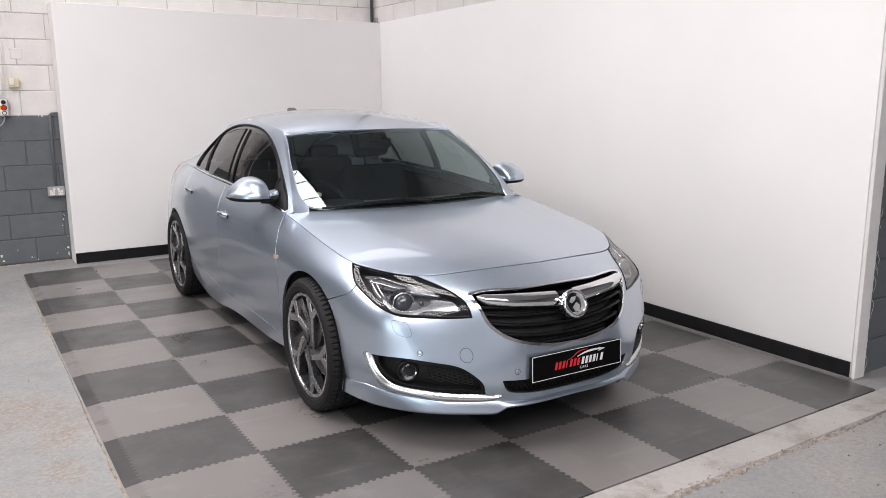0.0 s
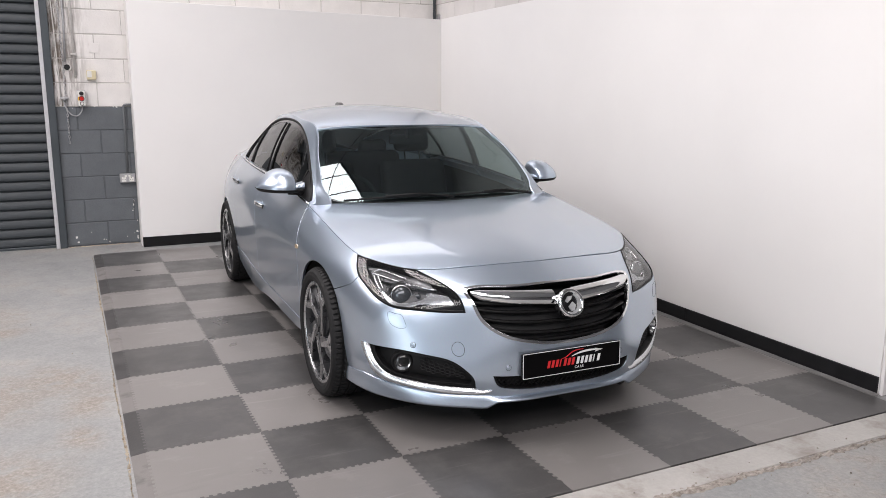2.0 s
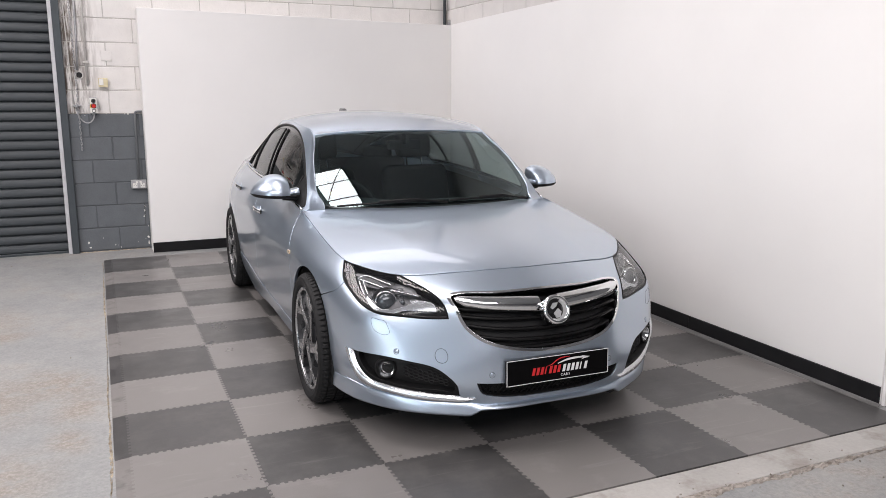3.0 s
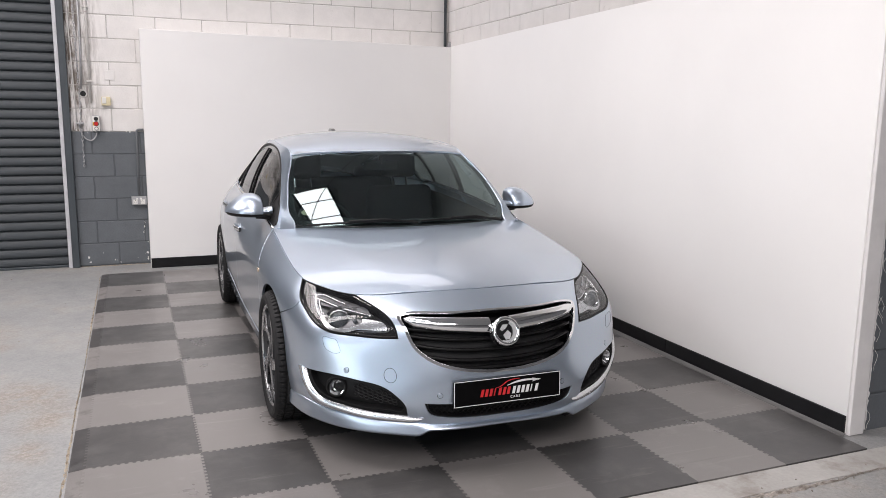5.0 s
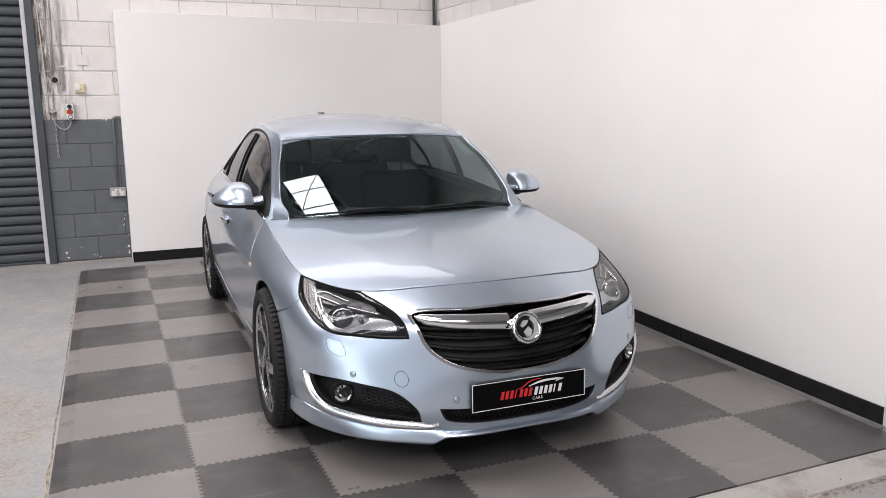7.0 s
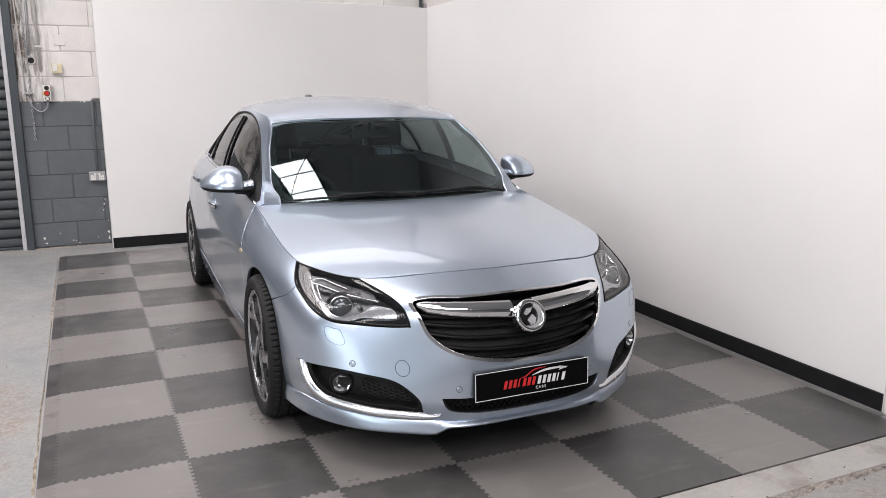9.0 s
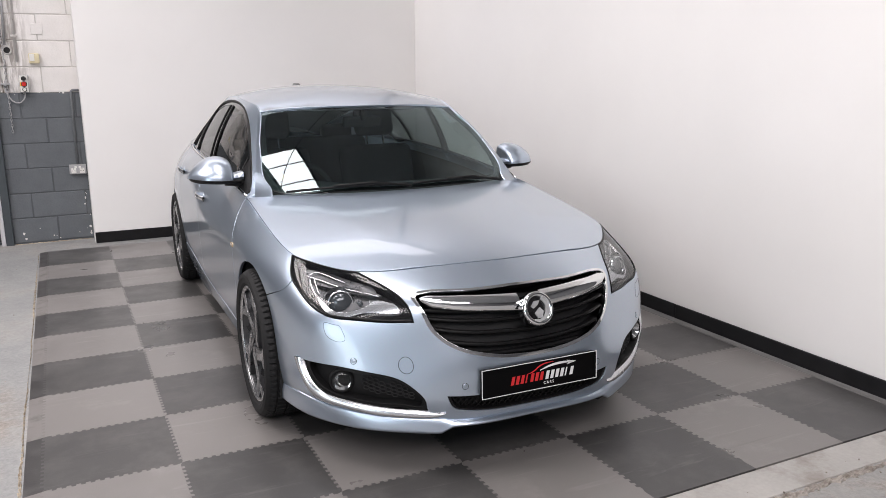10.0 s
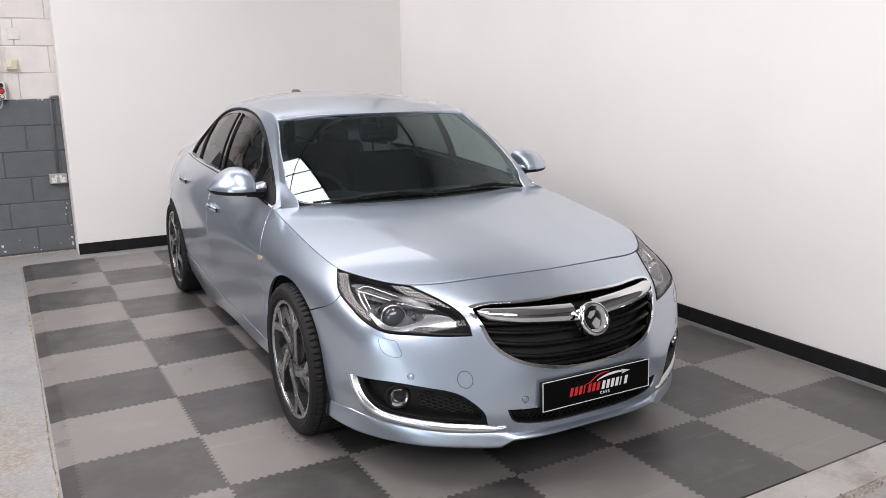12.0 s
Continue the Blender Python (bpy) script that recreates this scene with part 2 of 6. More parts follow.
def inside(pts, poly):
    x, y = pts[:, 0], pts[:, 1]
    px, py = poly[:, 0], poly[:, 1]
    qx, qy = np.roll(px, -1), np.roll(py, -1)
    hit = np.zeros(len(pts), bool)
    for a, b, c, d in zip(px, py, qx, qy):
        if b != d:
            hit ^= ((b > y) != (d > y)) & (x < (c - a) * (y - b) / (d - b) + a)
    return hit


def mesh_of(name, verts, faces, material=None, smooth=False):
    me = bpy.data.meshes.new(name)
    me.from_pydata([tuple(map(float, v)) for v in verts], [], faces)
    if smooth:
        me.shade_smooth()
    if material:
        me.materials.append(material)
    me.update()
    return me


def part(name, bm, material, parent=None, label="", smooth=False):
    """Links a bmesh as one mesh object, under parent if there is one."""
    me = bpy.data.meshes.new(name)
    bm.to_mesh(me)
    bm.free()
    if smooth:
        me.shade_smooth()
    me.materials.append(material)
    ob = new(name, me)
    ob.parent = parent
    return tagged(ob, label)


def thing(name, m, label, category, group="", kind=""):
    ob = new(name)
    ob.matrix_world = m
    ob.empty_display_size = 0.1
    return tagged(ob, label, category, group, kind)


def add_box(bm, lo, hi, bevel=0.0, segments=2):
    c = [(a + b) / 2 for a, b in zip(lo, hi)]
    s = [b - a for a, b in zip(lo, hi)]
    r = bmesh.ops.create_cube(bm, size=1, matrix=Matrix.LocRotScale(c, None, s))
    if bevel:
        edges = {e for v in r["verts"] for e in v.link_edges}
        bmesh.ops.bevel(bm, geom=list(edges), offset=bevel, segments=segments, profile=0.5, affect="EDGES")
    return bm


def box(lo, hi, bevel=0.0, segments=2):
    return add_box(bmesh.new(), lo, hi, bevel, segments)


def add_cyl(bm, m, r, h, seg=24, r2=None, caps=True):
    bmesh.ops.create_cone(bm, cap_ends=caps, segments=seg, radius1=r, radius2=r if r2 is None else r2, depth=h, matrix=m)
    return bm


def add_tube(bm, pts, r, seg=10):
    """A round tube along a line of points."""
    pts = [Vector(p) for p in pts]
    rings = []
    side = None
    for i, p in enumerate(pts):
        d = (pts[min(i + 1, len(pts) - 1)] - pts[max(i - 1, 0)]).normalized()
        if side is None:
            side = d.orthogonal().normalized()
        side = (side - d * side.dot(d)).normalized()
        up = d.cross(side)
        rings.append([bm.verts.new(p + r * (math.cos(a) * side + math.sin(a) * up)) for a in [2 * math.pi * k / seg for k in range(seg)]])
    for a, b in zip(rings, rings[1:]):
        for k in range(seg):
            bm.faces.new((a[k], a[(k + 1) % seg], b[(k + 1) % seg], b[k]))
    bm.faces.new(rings[0][::-1])
    bm.faces.new(rings[-1])
    return bm


def bend(points, r=0.03, n=6):
    """Rounds the corners of a line of points."""
    pts = [Vector(p) for p in points]
    out = [pts[0]]
    for a, b, c in zip(pts, pts[1:], pts[2:]):
        p, q = b + (a - b).normalized() * r, b + (c - b).normalized() * r
        out += [(p * (1 - k / n) ** 2 + 2 * b * (k / n) * (1 - k / n) + q * (k / n) ** 2) for k in range(n + 1)]
    return out + [pts[-1]]


# ---- the room ----
WALL_Y, WALL_X = 6.15, 3.80      # faces of the block walls behind the two boards
X0, Y0, X1 = -7.0, -8.0, 5.5     # the assumed far sides of the room, out of view
floor = tagged(part("floor", box((X0, Y0, -0.2), (X1 + 0.2, WALL_Y + 0.2, -0.010)), M_FLOOR), "worn grey painted concrete workshop floor", "floor", kind="structure")
# assumed flat roof, out of view; its grey is set for the windscreen's reflection
ceiling_bm = bmesh.new()
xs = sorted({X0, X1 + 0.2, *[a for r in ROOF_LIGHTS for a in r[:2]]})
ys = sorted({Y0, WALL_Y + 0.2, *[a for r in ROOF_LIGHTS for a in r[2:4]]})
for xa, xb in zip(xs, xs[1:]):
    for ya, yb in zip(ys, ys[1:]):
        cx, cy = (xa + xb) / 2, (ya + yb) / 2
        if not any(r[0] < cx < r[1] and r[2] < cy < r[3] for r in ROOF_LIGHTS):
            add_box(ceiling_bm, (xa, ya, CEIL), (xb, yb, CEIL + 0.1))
tagged(part("ceiling", ceiling_bm, M_CEILING), "assumed flat grey roof out of view, with openings for the roof lights", "ceiling", kind="structure")

COURSE, BLOCK_L, JOINT = 0.2303, 0.46, 0.008


def block_mesh(name, length, material):
    """One painted block, its arrises slightly rounded; origin at the middle of its back."""
    bm = box((-length / 2, -0.012, 0), (length / 2, 0.02, COURSE - JOINT), 0.004, 1)
    me = bpy.data.meshes.new(name)
    bm.to_mesh(me)
    bm.free()
    me.materials.append(material)
    return me


BLOCKS = {}


def lay_blocks(wall, m, length, z0, rows, grey_rows, skip=None, starts=(0, -0.23)):
    """Courses of half-lapped blocks on a wall's face, each block a part. m: the pose of the wall's foot, x along it, -y out of it."""
    inv = wall.matrix_world.inverted()
    for k in range(rows):
        x = starts[k % 2]
        while x < length - 0.02:
            a, b = max(x, 0), min(x + BLOCK_L, length)
            x += BLOCK_L
            n = round(b - a - JOINT, 3)
            if n < 0.03 or (skip and skip((a + b) / 2, k)):
                continue
            mat_ = M_BLOCK_GREY if k < grey_rows else M_BLOCK_WHITE
            key = (n, mat_.name)
            if key not in BLOCKS:
                BLOCKS[key] = block_mesh("block", n, mat_)
            o = new("block", BLOCKS[key])
            o.parent = wall
            o.matrix_parent_inverse = inv
            o.matrix_basis = m @ pose((a + b) / 2, 0, z0 + k * COURSE + JOINT / 2 + 0.002 * math.sin(7 * k + 3 * a))


# the back wall: mortar body with the blocks proud of it, the shutter opening to its west
SHUT_X = -0.29
def wall_body(name, lo, hi, split, label):
    w = part(name, box(lo, (hi[0], hi[1], split)), M_MORTAR_GREY)
    tagged(w, label, "wall", kind="structure")
    part("upper_wall", box((lo[0], lo[1], split), hi), M_MORTAR_WHITE, w)
    return w


SPLIT = 1.380
wall_back = wall_body("wall_north", (SHUT_X, WALL_Y - 0.007, -0.1), (WALL_X + 0.2, WALL_Y + 0.2, CEIL), SPLIT, "painted blockwork wall, white over a grey dado")
wall_right = wall_body("wall_east", (WALL_X - 0.007, 0.14, -0.1), (WALL_X + 0.2, WALL_Y - 0.007, CEIL), SPLIT, "painted blockwork side wall, white over a grey dado")
# closing walls out of view; the dim ones are dark to deepen paint reflections
for nm, lo, hi in (("wall_north_upper", (X0, WALL_Y + 0.01, 3.45), (SHUT_X, WALL_Y + 0.2, CEIL)), ("wall_north_pier", (X0, WALL_Y + 0.01, -0.1), (-4.2, WALL_Y + 0.2, 3.45)),
                   ("wall_west", (X0 - 0.2, -2.0, -0.1), (X0, WALL_Y + 0.2, CEIL)), ("wall_west_end", (X0 - 0.2, Y0, -0.1), (X0, -6.4, CEIL)), ("wall_west_lintel", (X0 - 0.2, -6.4, 3.45), (X0, -2.0, CEIL)), ("wall_south", (X0, Y0 - 0.2, -0.1), (X1 + 0.2, Y0, CEIL)),
                   ("wall_east_near", (X1, Y0, -0.1), (X1 + 0.2, 0.3, CEIL))):
    dim = nm in ("wall_west", "wall_west_end", "wall_west_lintel", "wall_south", "wall_east_near", "wall_north_pier")
    tagged(part(nm, box(lo, hi), M_DIM_WALL if dim else M_MORTAR_WHITE), "unseen closing wall, dark to deepen the car's reflections" if dim else "white painted workshop wall", "wall", kind="structure")
PIER_Y = 0.135
pier = wall_body("wall_pier", (3.70, PIER_Y - 0.007, -0.1), (X1 + 0.2, PIER_Y + 0.3, CEIL), SPLIT, "painted blockwork return, white over a grey dado")
BACK_X = 0.40
RB0, RB1 = 0.115, 5.86

# the two white display boards
def x_right(y):
    """The face of the side board, bowed a little along its length."""
    return 3.562 + 0.0046 * (y - RB0) ** 2


def board(name, corners, depth, top0, top1, label):
    """A studded board wall: face from corner a to corner b, with depth away from the room, a black skirting and a pale end."""
    (ax, ay), (bx, by) = corners
    d = Vector((bx - ax, by - ay, 0))
    n = Vector((-d.y, d.x, 0)).normalized() * depth
    b = bmesh.new()
    lower = [Vector((ax, ay, -0.01)), Vector((bx, by, -0.01)), Vector((bx, by, -0.01)) + n, Vector((ax, ay, -0.01)) + n]
    upper = [lower[0] + Vector((0, 0, top0)), lower[1] + Vector((0, 0, top1)), lower[2] + Vector((0, 0, top1)), lower[3] + Vector((0, 0, top0))]
    lo, up = [b.verts.new(v) for v in lower], [b.verts.new(v) for v in upper]
    b.faces.new(lo[::-1]), b.faces.new(up)
    for k in range(4):
        b.faces.new((lo[k], lo[(k + 1) % 4], up[(k + 1) % 4], up[k]))
    bmesh.ops.recalc_face_normals(b, faces=b.faces)
    bmesh.ops.bevel(b, geom=list(b.edges), offset=0.003, segments=2, profile=0.5, affect="EDGES")
    return tagged(part(name, b, M_BOARD), label, "wall", kind="structure")


back_board = board("wall_board_back", ((BACK_X, 5.86), (3.76, 5.86)), 0.27, 2.40, 2.355, "smooth white painted display board along the back wall")
_ys = np.linspace(RB1 - .002, RB0, 13)
_bm = bmesh.new()
_rows = []
for y in _ys:
    _rows.append([_bm.verts.new(v) for v in ((x_right(y), y, -0.01), (x_right(y), y, 2.35), (x_right(y) + 0.10, y, 2.35), (x_right(y) + 0.10, y, -0.01))])
for a, b in zip(_rows, _rows[1:]):
    for k in range(4):
        _bm.faces.new((a[k], b[k], b[(k + 1) % 4], a[(k + 1) % 4]))
_bm.faces.new(_rows[0]), _bm.faces.new(_rows[-1][::-1])
bmesh.ops.recalc_face_normals(_bm, faces=_bm.faces)
bmesh.ops.bevel(_bm, geom=[e for e in _bm.edges if e.calc_face_angle(0) > 0.5], offset=0.003, segments=2, profile=0.5, affect="EDGES")
right_board = tagged(part("wall_board_right", _bm, M_BOARD, smooth=True), "smooth white painted display board along the side wall", "wall", kind="structure")
right_board.data.set_sharp_from_angle(angle=radians(25))


def skirting(name, a, b, label):
    a, b = Vector((*a, 0)), Vector((*b, 0))
    d = (b - a).normalized()
    ang = math.degrees(math.atan2(d.y, d.x))
    bm = box((0, -0.014, -0.008), ((b - a).length, 0, 0.092), 0.003)
    o = part(name, bm, M_SKIRT)
    o.matrix_world = pose(a.x, a.y, 0, 0, 0, ang)
    return tagged(o, label, "skirting", kind="structure")


skirting("baseboard_1", (BACK_X + 0.004, 5.858), (3.69, 5.858), "black skirting along the white back board")
JY = 1.56
for k, (ya, yb) in enumerate(zip(np.linspace(5.83, JY + .002, 4)[:-1], np.linspace(5.83, JY + .002, 4)[1:])):
    skirting("baseboard_%d" % (k + 3), (x_right(ya), ya), (x_right(yb), yb), "black skirting along the white side board")
skirting("baseboard_2", (x_right(JY - 0.002), JY - 0.002), (x_right(RB0), RB0), "black skirting along the white side board")

# a painted end batten, flaking, at the near end of the side board
batten = part("trim_1", box((0, 0, -0.008), (0.098, 0.022, 2.34), 0.004), M_BOARD_EDGE)
batten.matrix_world = pose(x_right(RB0) + 0.004, RB0 - 0.024, 0, 0, 0, 0)
tagged(batten, "scuffed off-white batten at the board's end", "trim", kind="structure")

# ---- interlocking floor tiles ----
TS, TH, TEETH, AMP = 0.5, 0.010, 30, 0.0062
NX, NY = 7, 11
EDGE_L, EDGE_F, EDGE_R, EDGE_B = -0.065, -0.06, 3.508, 5.61
mat_thing = thing("floor_mat", pose(0, 0, 0), "interlocking light and dark grey chequered vinyl floor tiles", "floor mat")


def toothed(along):
    """Steps of one interlocking edge, as (distance, offset), from 0 to TS."""
    p = TS / TEETH
    out = [(0.0005, 0.0)]
    for k in range(1, TEETH - 1):
        s = AMP if k % 2 else -AMP
        out += [((k + 0.08) * p, s), ((k + 0.92) * p, s)]
    return out + [(TS - 0.0005, 0.0)]


def tile_mesh(i, j, material):
    gap = 0.0005
    lo_x = 0
    hi_x = EDGE_R - (NX - 1) * TS if i == NX - 1 else TS
    lo_y = EDGE_F if j == 0 else 0
    hi_y = EDGE_B - (NY - 1) * TS if j == NY - 1 else TS
    teeth = toothed(0)
    pts = []
    pts += [(lo_x, lo_y), (hi_x, lo_y)] if j == 0 else [(s, lo_y + o + gap) for s, o in teeth]
    pts += [(hi_x, lo_y), (hi_x, hi_y)] if i == NX - 1 else [(hi_x + o - gap, s) for s, o in teeth]
    pts += [(hi_x, hi_y), (lo_x, hi_y)] if j == NY - 1 else [(s, hi_y + o - gap) for s, o in teeth[::-1]]
    pts += [(lo_x + o + gap, s) for s, o in teeth[::-1]]
    clean = [p for k, p in enumerate(pts) if k == 0 or (abs(p[0] - pts[k - 1][0]) + abs(p[1] - pts[k - 1][1])) > 1e-5]
    if abs(clean[0][0] - clean[-1][0]) + abs(clean[0][1] - clean[-1][1]) < 1e-5:
        clean.pop()
    n = len(clean)
    verts = [(x, y, 0.0) for x, y in clean] + [(x, y, -TH) for x, y in clean]
    r = delaunay_2d_cdt([Vector(p) for p in clean], [(k, (k + 1) % n) for k in range(n)], [], 0, 1e-7)
    tri = np.array([list(t) for t in r[2]])
    mid = np.array([tuple(v) for v in r[0]])[tri].mean(1)
    faces = [list(map(int, t)) for t, ok in zip(tri, inside(mid, np.array(clean))) if ok]
    faces += [[k, k + n, (k + 1) % n + n, (k + 1) % n] for k in range(n)]
    return mesh_of("tile", verts, faces, material)


TILES = {}
for i in range(NX):
    for j in range(NY):
        dark = (i + j) % 2 == 0
        key = (0 if i == 0 else 2 if i == NX - 1 else 1, 0 if j == 0 else 2 if j == NY - 1 else 1, dark)
        if key not in TILES:
            TILES[key] = tile_mesh(i, j, M_TILE_DARK if dark else M_TILE_LIGHT)
        o = new("tile", TILES[key])
        o.parent = mat_thing
        o.location = (i * TS, j * TS, 0)


def ramp_mesh(j, material):
    """The bevelled border piece beside one tile of the mat's open edge."""
    y0 = EDGE_F if j == 0 else 0.0006
    y1 = EDGE_B - (NY - 1) * TS if j == NY - 1 else TS - 0.0006
    edge = [(0.0003 + o, s) for s, o in toothed(0) if y0 <= s <= y1]
    clean = [(EDGE_L, y0), (0.0003, y0)] + edge + [(0.0003, y1), (EDGE_L, y1)]
    n = len(clean)
    verts = [(x, y, -0.0075 if x < EDGE_L + 0.001 else 0.0) for x, y in clean] + [(x, y, -TH) for x, y in clean]
    faces = [list(range(n)), *[[k, k + n, (k + 1) % n + n, (k + 1) % n] for k in range(n)]]
    bm = bmesh.new()
    vs = [bm.verts.new(v) for v in verts]
    for f in faces:
        bm.faces.new([vs[k] for k in f])
    bmesh.ops.remove_doubles(bm, verts=bm.verts, dist=1e-5)
    bmesh.ops.triangulate(bm, faces=[f for f in bm.faces if len(f.verts) > 4])
    bmesh.ops.recalc_face_normals(bm, faces=bm.faces)
    me = bpy.data.meshes.new("edge_ramp")
    bm.to_mesh(me)
    bm.free()
    me.materials.append(material)
    return me


RAMPS = {}
for j in range(NY):
    key = (0 if j == 0 else 2 if j == NY - 1 else 1, j % 2)
    if key not in RAMPS:
        RAMPS[key] = ramp_mesh(j, M_RAMP_LIGHT if j % 2 else M_RAMP_DARK)
    o = new("edge_ramp", RAMPS[key])
    o.parent = mat_thing
    o.location = (0, j * TS, 0)

# ---- the car's surfaces (car axes: x across, y back from the nose, z up) ----
def spline(xs, ys):
    """A natural cubic through the points; ys may be vectors."""
    x, y = np.array(xs, float), np.array(ys, float)
    flat = y.reshape(len(x), -1)
    n = len(x)
    h = np.diff(x)
    a = np.eye(n)
    r = np.zeros_like(flat)
    for k in range(1, n - 1):
        a[k, k - 1:k + 2] = h[k - 1], 2 * (h[k - 1] + h[k]), h[k]
        r[k] = 6 * ((flat[k + 1] - flat[k]) / h[k] - (flat[k] - flat[k - 1]) / h[k - 1])
    m = np.linalg.solve(a, r)

    def at(q):
        q = np.asarray(q, float)
        k = np.clip(np.searchsorted(x, q) - 1, 0, n - 2)
        d0, d1 = (x[k + 1] - q), (q - x[k])
        hk = h[k]
        s = (..., None)
        v = (m[k] * (d0 ** 3)[s] + m[k + 1] * (d1 ** 3)[s]) / (6 * hk)[s] + (flat[k] / hk[s] - m[k] * hk[s] / 6) * d0[s] + (flat[k + 1] / hk[s] - m[k + 1] * hk[s] / 6) * d1[s]
        return v.reshape(q.shape + y.shape[1:])
    return at


_hood_c = spline([.15, .285, .6, .9, 1.15, 1.45, 1.7], [.732, .775, .839, .877, .905, .938, .962])


def hood_at(x, y):
    """The bonnet's height."""
    x, y = np.asarray(x, float), np.asarray(y, float)
    a = np.abs(x) / .77
    d = np.abs(x) - (.36 + .17 * (y - .3))
    crown = .012 * a ** 2 + .012 * (np.sqrt(a ** 2 + .0004) - .02) + .006 * a ** 6 + .035 * (np.sqrt(d * d + .00012) + d) + .05 * a ** 2 * np.clip((.75 - y) / .4, 0, 1) ** 1.5
    crown = crown * (1 - .42 * np.clip((y - .75) / .65, 0, 1))
    return _hood_c(y) - crown


# the lower body as a net of stations, nose to tail; six levels each, foot to top edge
NET = []


def station(*levels):
    NET.append(levels)


station((0, .020, .195), (0, -.004, .32), (0, .0, .45), (0, .045, .60), (0, .108, .69), (0, .285, .768))
station((.30, .035, .195), (.30, .010, .32), (.30, .022, .45), (.30, .070, .60), (.30, .130, .69), (.32, .315, .766))
station((.47, .120, .195), (.485, .088, .32), (.487, .118, .45), (.475, .150, .60), (.47, .205, .69), (.49, .365, .759))
station((.63, .240, .195), (.655, .205, .32), (.66, .225, .45), (.646, .262, .60), (.632, .338, .69), (.62, .445, .750))
station((.76, .430, .195), (.80, .370, .32), (.808, .385, .45), (.787, .386, .60), (.768, .494, .70), (.72, .575, .778))
station((.83, .640, .195), (.857, .610, .30), (.866, .620, .45), (.858, .640, .60), (.834, .680, .712), (.770, .680, .806))
station((.845, .935, .195), (.875, .935, .32), (.886, .935, .45), (.888, .935, .60), (.872, .935, .73), (.788, .935, .842))
station((.84, 1.38, .195), (.870, 1.38, .32), (.882, 1.38, .45), (.889, 1.40, .62), (.875, 1.42, .77), (.785, 1.45, .905))
station((.85, 2.44, .195), (.878, 2.44, .32), (.890, 2.44, .45), (.899, 2.44, .63), (.888, 2.44, .81), (.800, 2.44, .985))
station((.85, 3.20, .195), (.880, 3.20, .32), (.895, 3.20, .45), (.905, 3.20, .65), (.888, 3.20, .84), (.795, 3.20, 1.012))
station((.85, 3.67, .195), (.880, 3.67, .32), (.895, 3.67, .45), (.903, 3.67, .66), (.870, 3.67, .86), (.755, 3.67, 1.020))
station((.80, 4.20, .21), (.830, 4.20, .32), (.846, 4.20, .45), (.834, 4.20, .65), (.786, 4.20, .86), (.680, 4.20, 1.005))
station((.66, 4.62, .23), (.675, 4.65, .34), (.685, 4.67, .46), (.675, 4.67, .63), (.642, 4.64, .84), (.575, 4.58, .985))
station((0, 4.80, .25), (0, 4.84, .36), (0, 4.845, .48), (0, 4.83, .65), (0, 4.80, .85), (0, 4.70, .980))
NET = np.array(NET, float)
NET[:8, 5, 2] = hood_at(NET[:8, 5, 0], NET[:8, 5, 1]) - .002      # the top edge meets the bonnet
T_KNOTS = np.concatenate([[0], np.cumsum(np.linalg.norm(np.diff(NET[:, 2], axis=0), axis=1))])
H_KNOTS = np.linspace(0, 0.62, 6)
# the net is mirrored at both ends, so that nose and tail run straight across the middle
_mir = NET * (-1, 1, 1)
_along = spline(np.concatenate([-T_KNOTS[:0:-1], T_KNOTS, 2 * T_KNOTS[-1] - T_KNOTS[-2::-1]]),
                np.concatenate([_mir[:0:-1], NET, _mir[-2::-1]]))


def shell(t, h):
    """A place on the lower body: t metres round it from the nose (negative on the other side), h from 0 at the foot to 0.62 at the top edge."""
    t, h = np.broadcast_arrays(np.asarray(t, float), np.asarray(h, float))
    col = _along(t.ravel())
    out = np.empty((t.size, 3))
    m = _h_matrix(h.ravel())
    out = np.einsum("nk,nkc->nc", m, col)
    keel = np.clip((h.ravel() - .16) / .12, 0, 1)
    out[:, 1] -= .012 * keel * keel * (3 - 2 * keel) * np.exp(-np.sqrt(t.ravel() ** 2 + .00003) / .17)      # the nose's middle crease
    return out.reshape(t.shape + (3,))


_h_basis = spline(H_KNOTS, np.eye(6))


def _h_matrix(h):
    return _h_basis(h)


# the windscreen, the roof's middle line and the line of the roof rail over pillars and doors
def screen(a, s):
    a, s = np.broadcast_arrays(np.asarray(a, float), np.asarray(s, float))
    base = np.stack([.735 * a, 1.33 + .13 * a ** 2, .940 - .022 * a ** 2], -1)
    top = np.stack([.594 * a, 1.895 + .095 * a ** 2, 1.338 - .026 * a ** 2], -1)
    bulge = (.030 * 4 * s * (1 - s))[..., None] * np.stack([.25 * a, -.53 + 0 * a, .80 + 0 * a], -1)
    return base * (1 - s)[..., None] + top * s[..., None] + bulge


_roof_c = spline([1.7, 1.895, 2.2, 2.6, 3.0, 3.4, 3.8, 4.2], [1.28, 1.338, 1.408, 1.448, 1.447, 1.402, 1.311, 1.18])
_rail = spline([1.46, 1.72, 1.99, 2.25, 2.6, 3.0, 3.4, 3.75, 4.1, 4.5],
               [(.735, .918), (.668, 1.120), (.594, 1.312), (.608, 1.360), (.608, 1.384), (.596, 1.364), (.556, 1.292), (.506, 1.212), (.455, 1.120), (.42, 1.000)])
_belt = spline([1.40, 1.60, 2.0, 2.44, 3.2, 3.67, 4.2, 4.6], [(.786, .900), (.788, .922), (.793, .957), (.800, .985), (.795, 1.012), (.755, 1.020), (.690, 1.005), (.61, .985)])


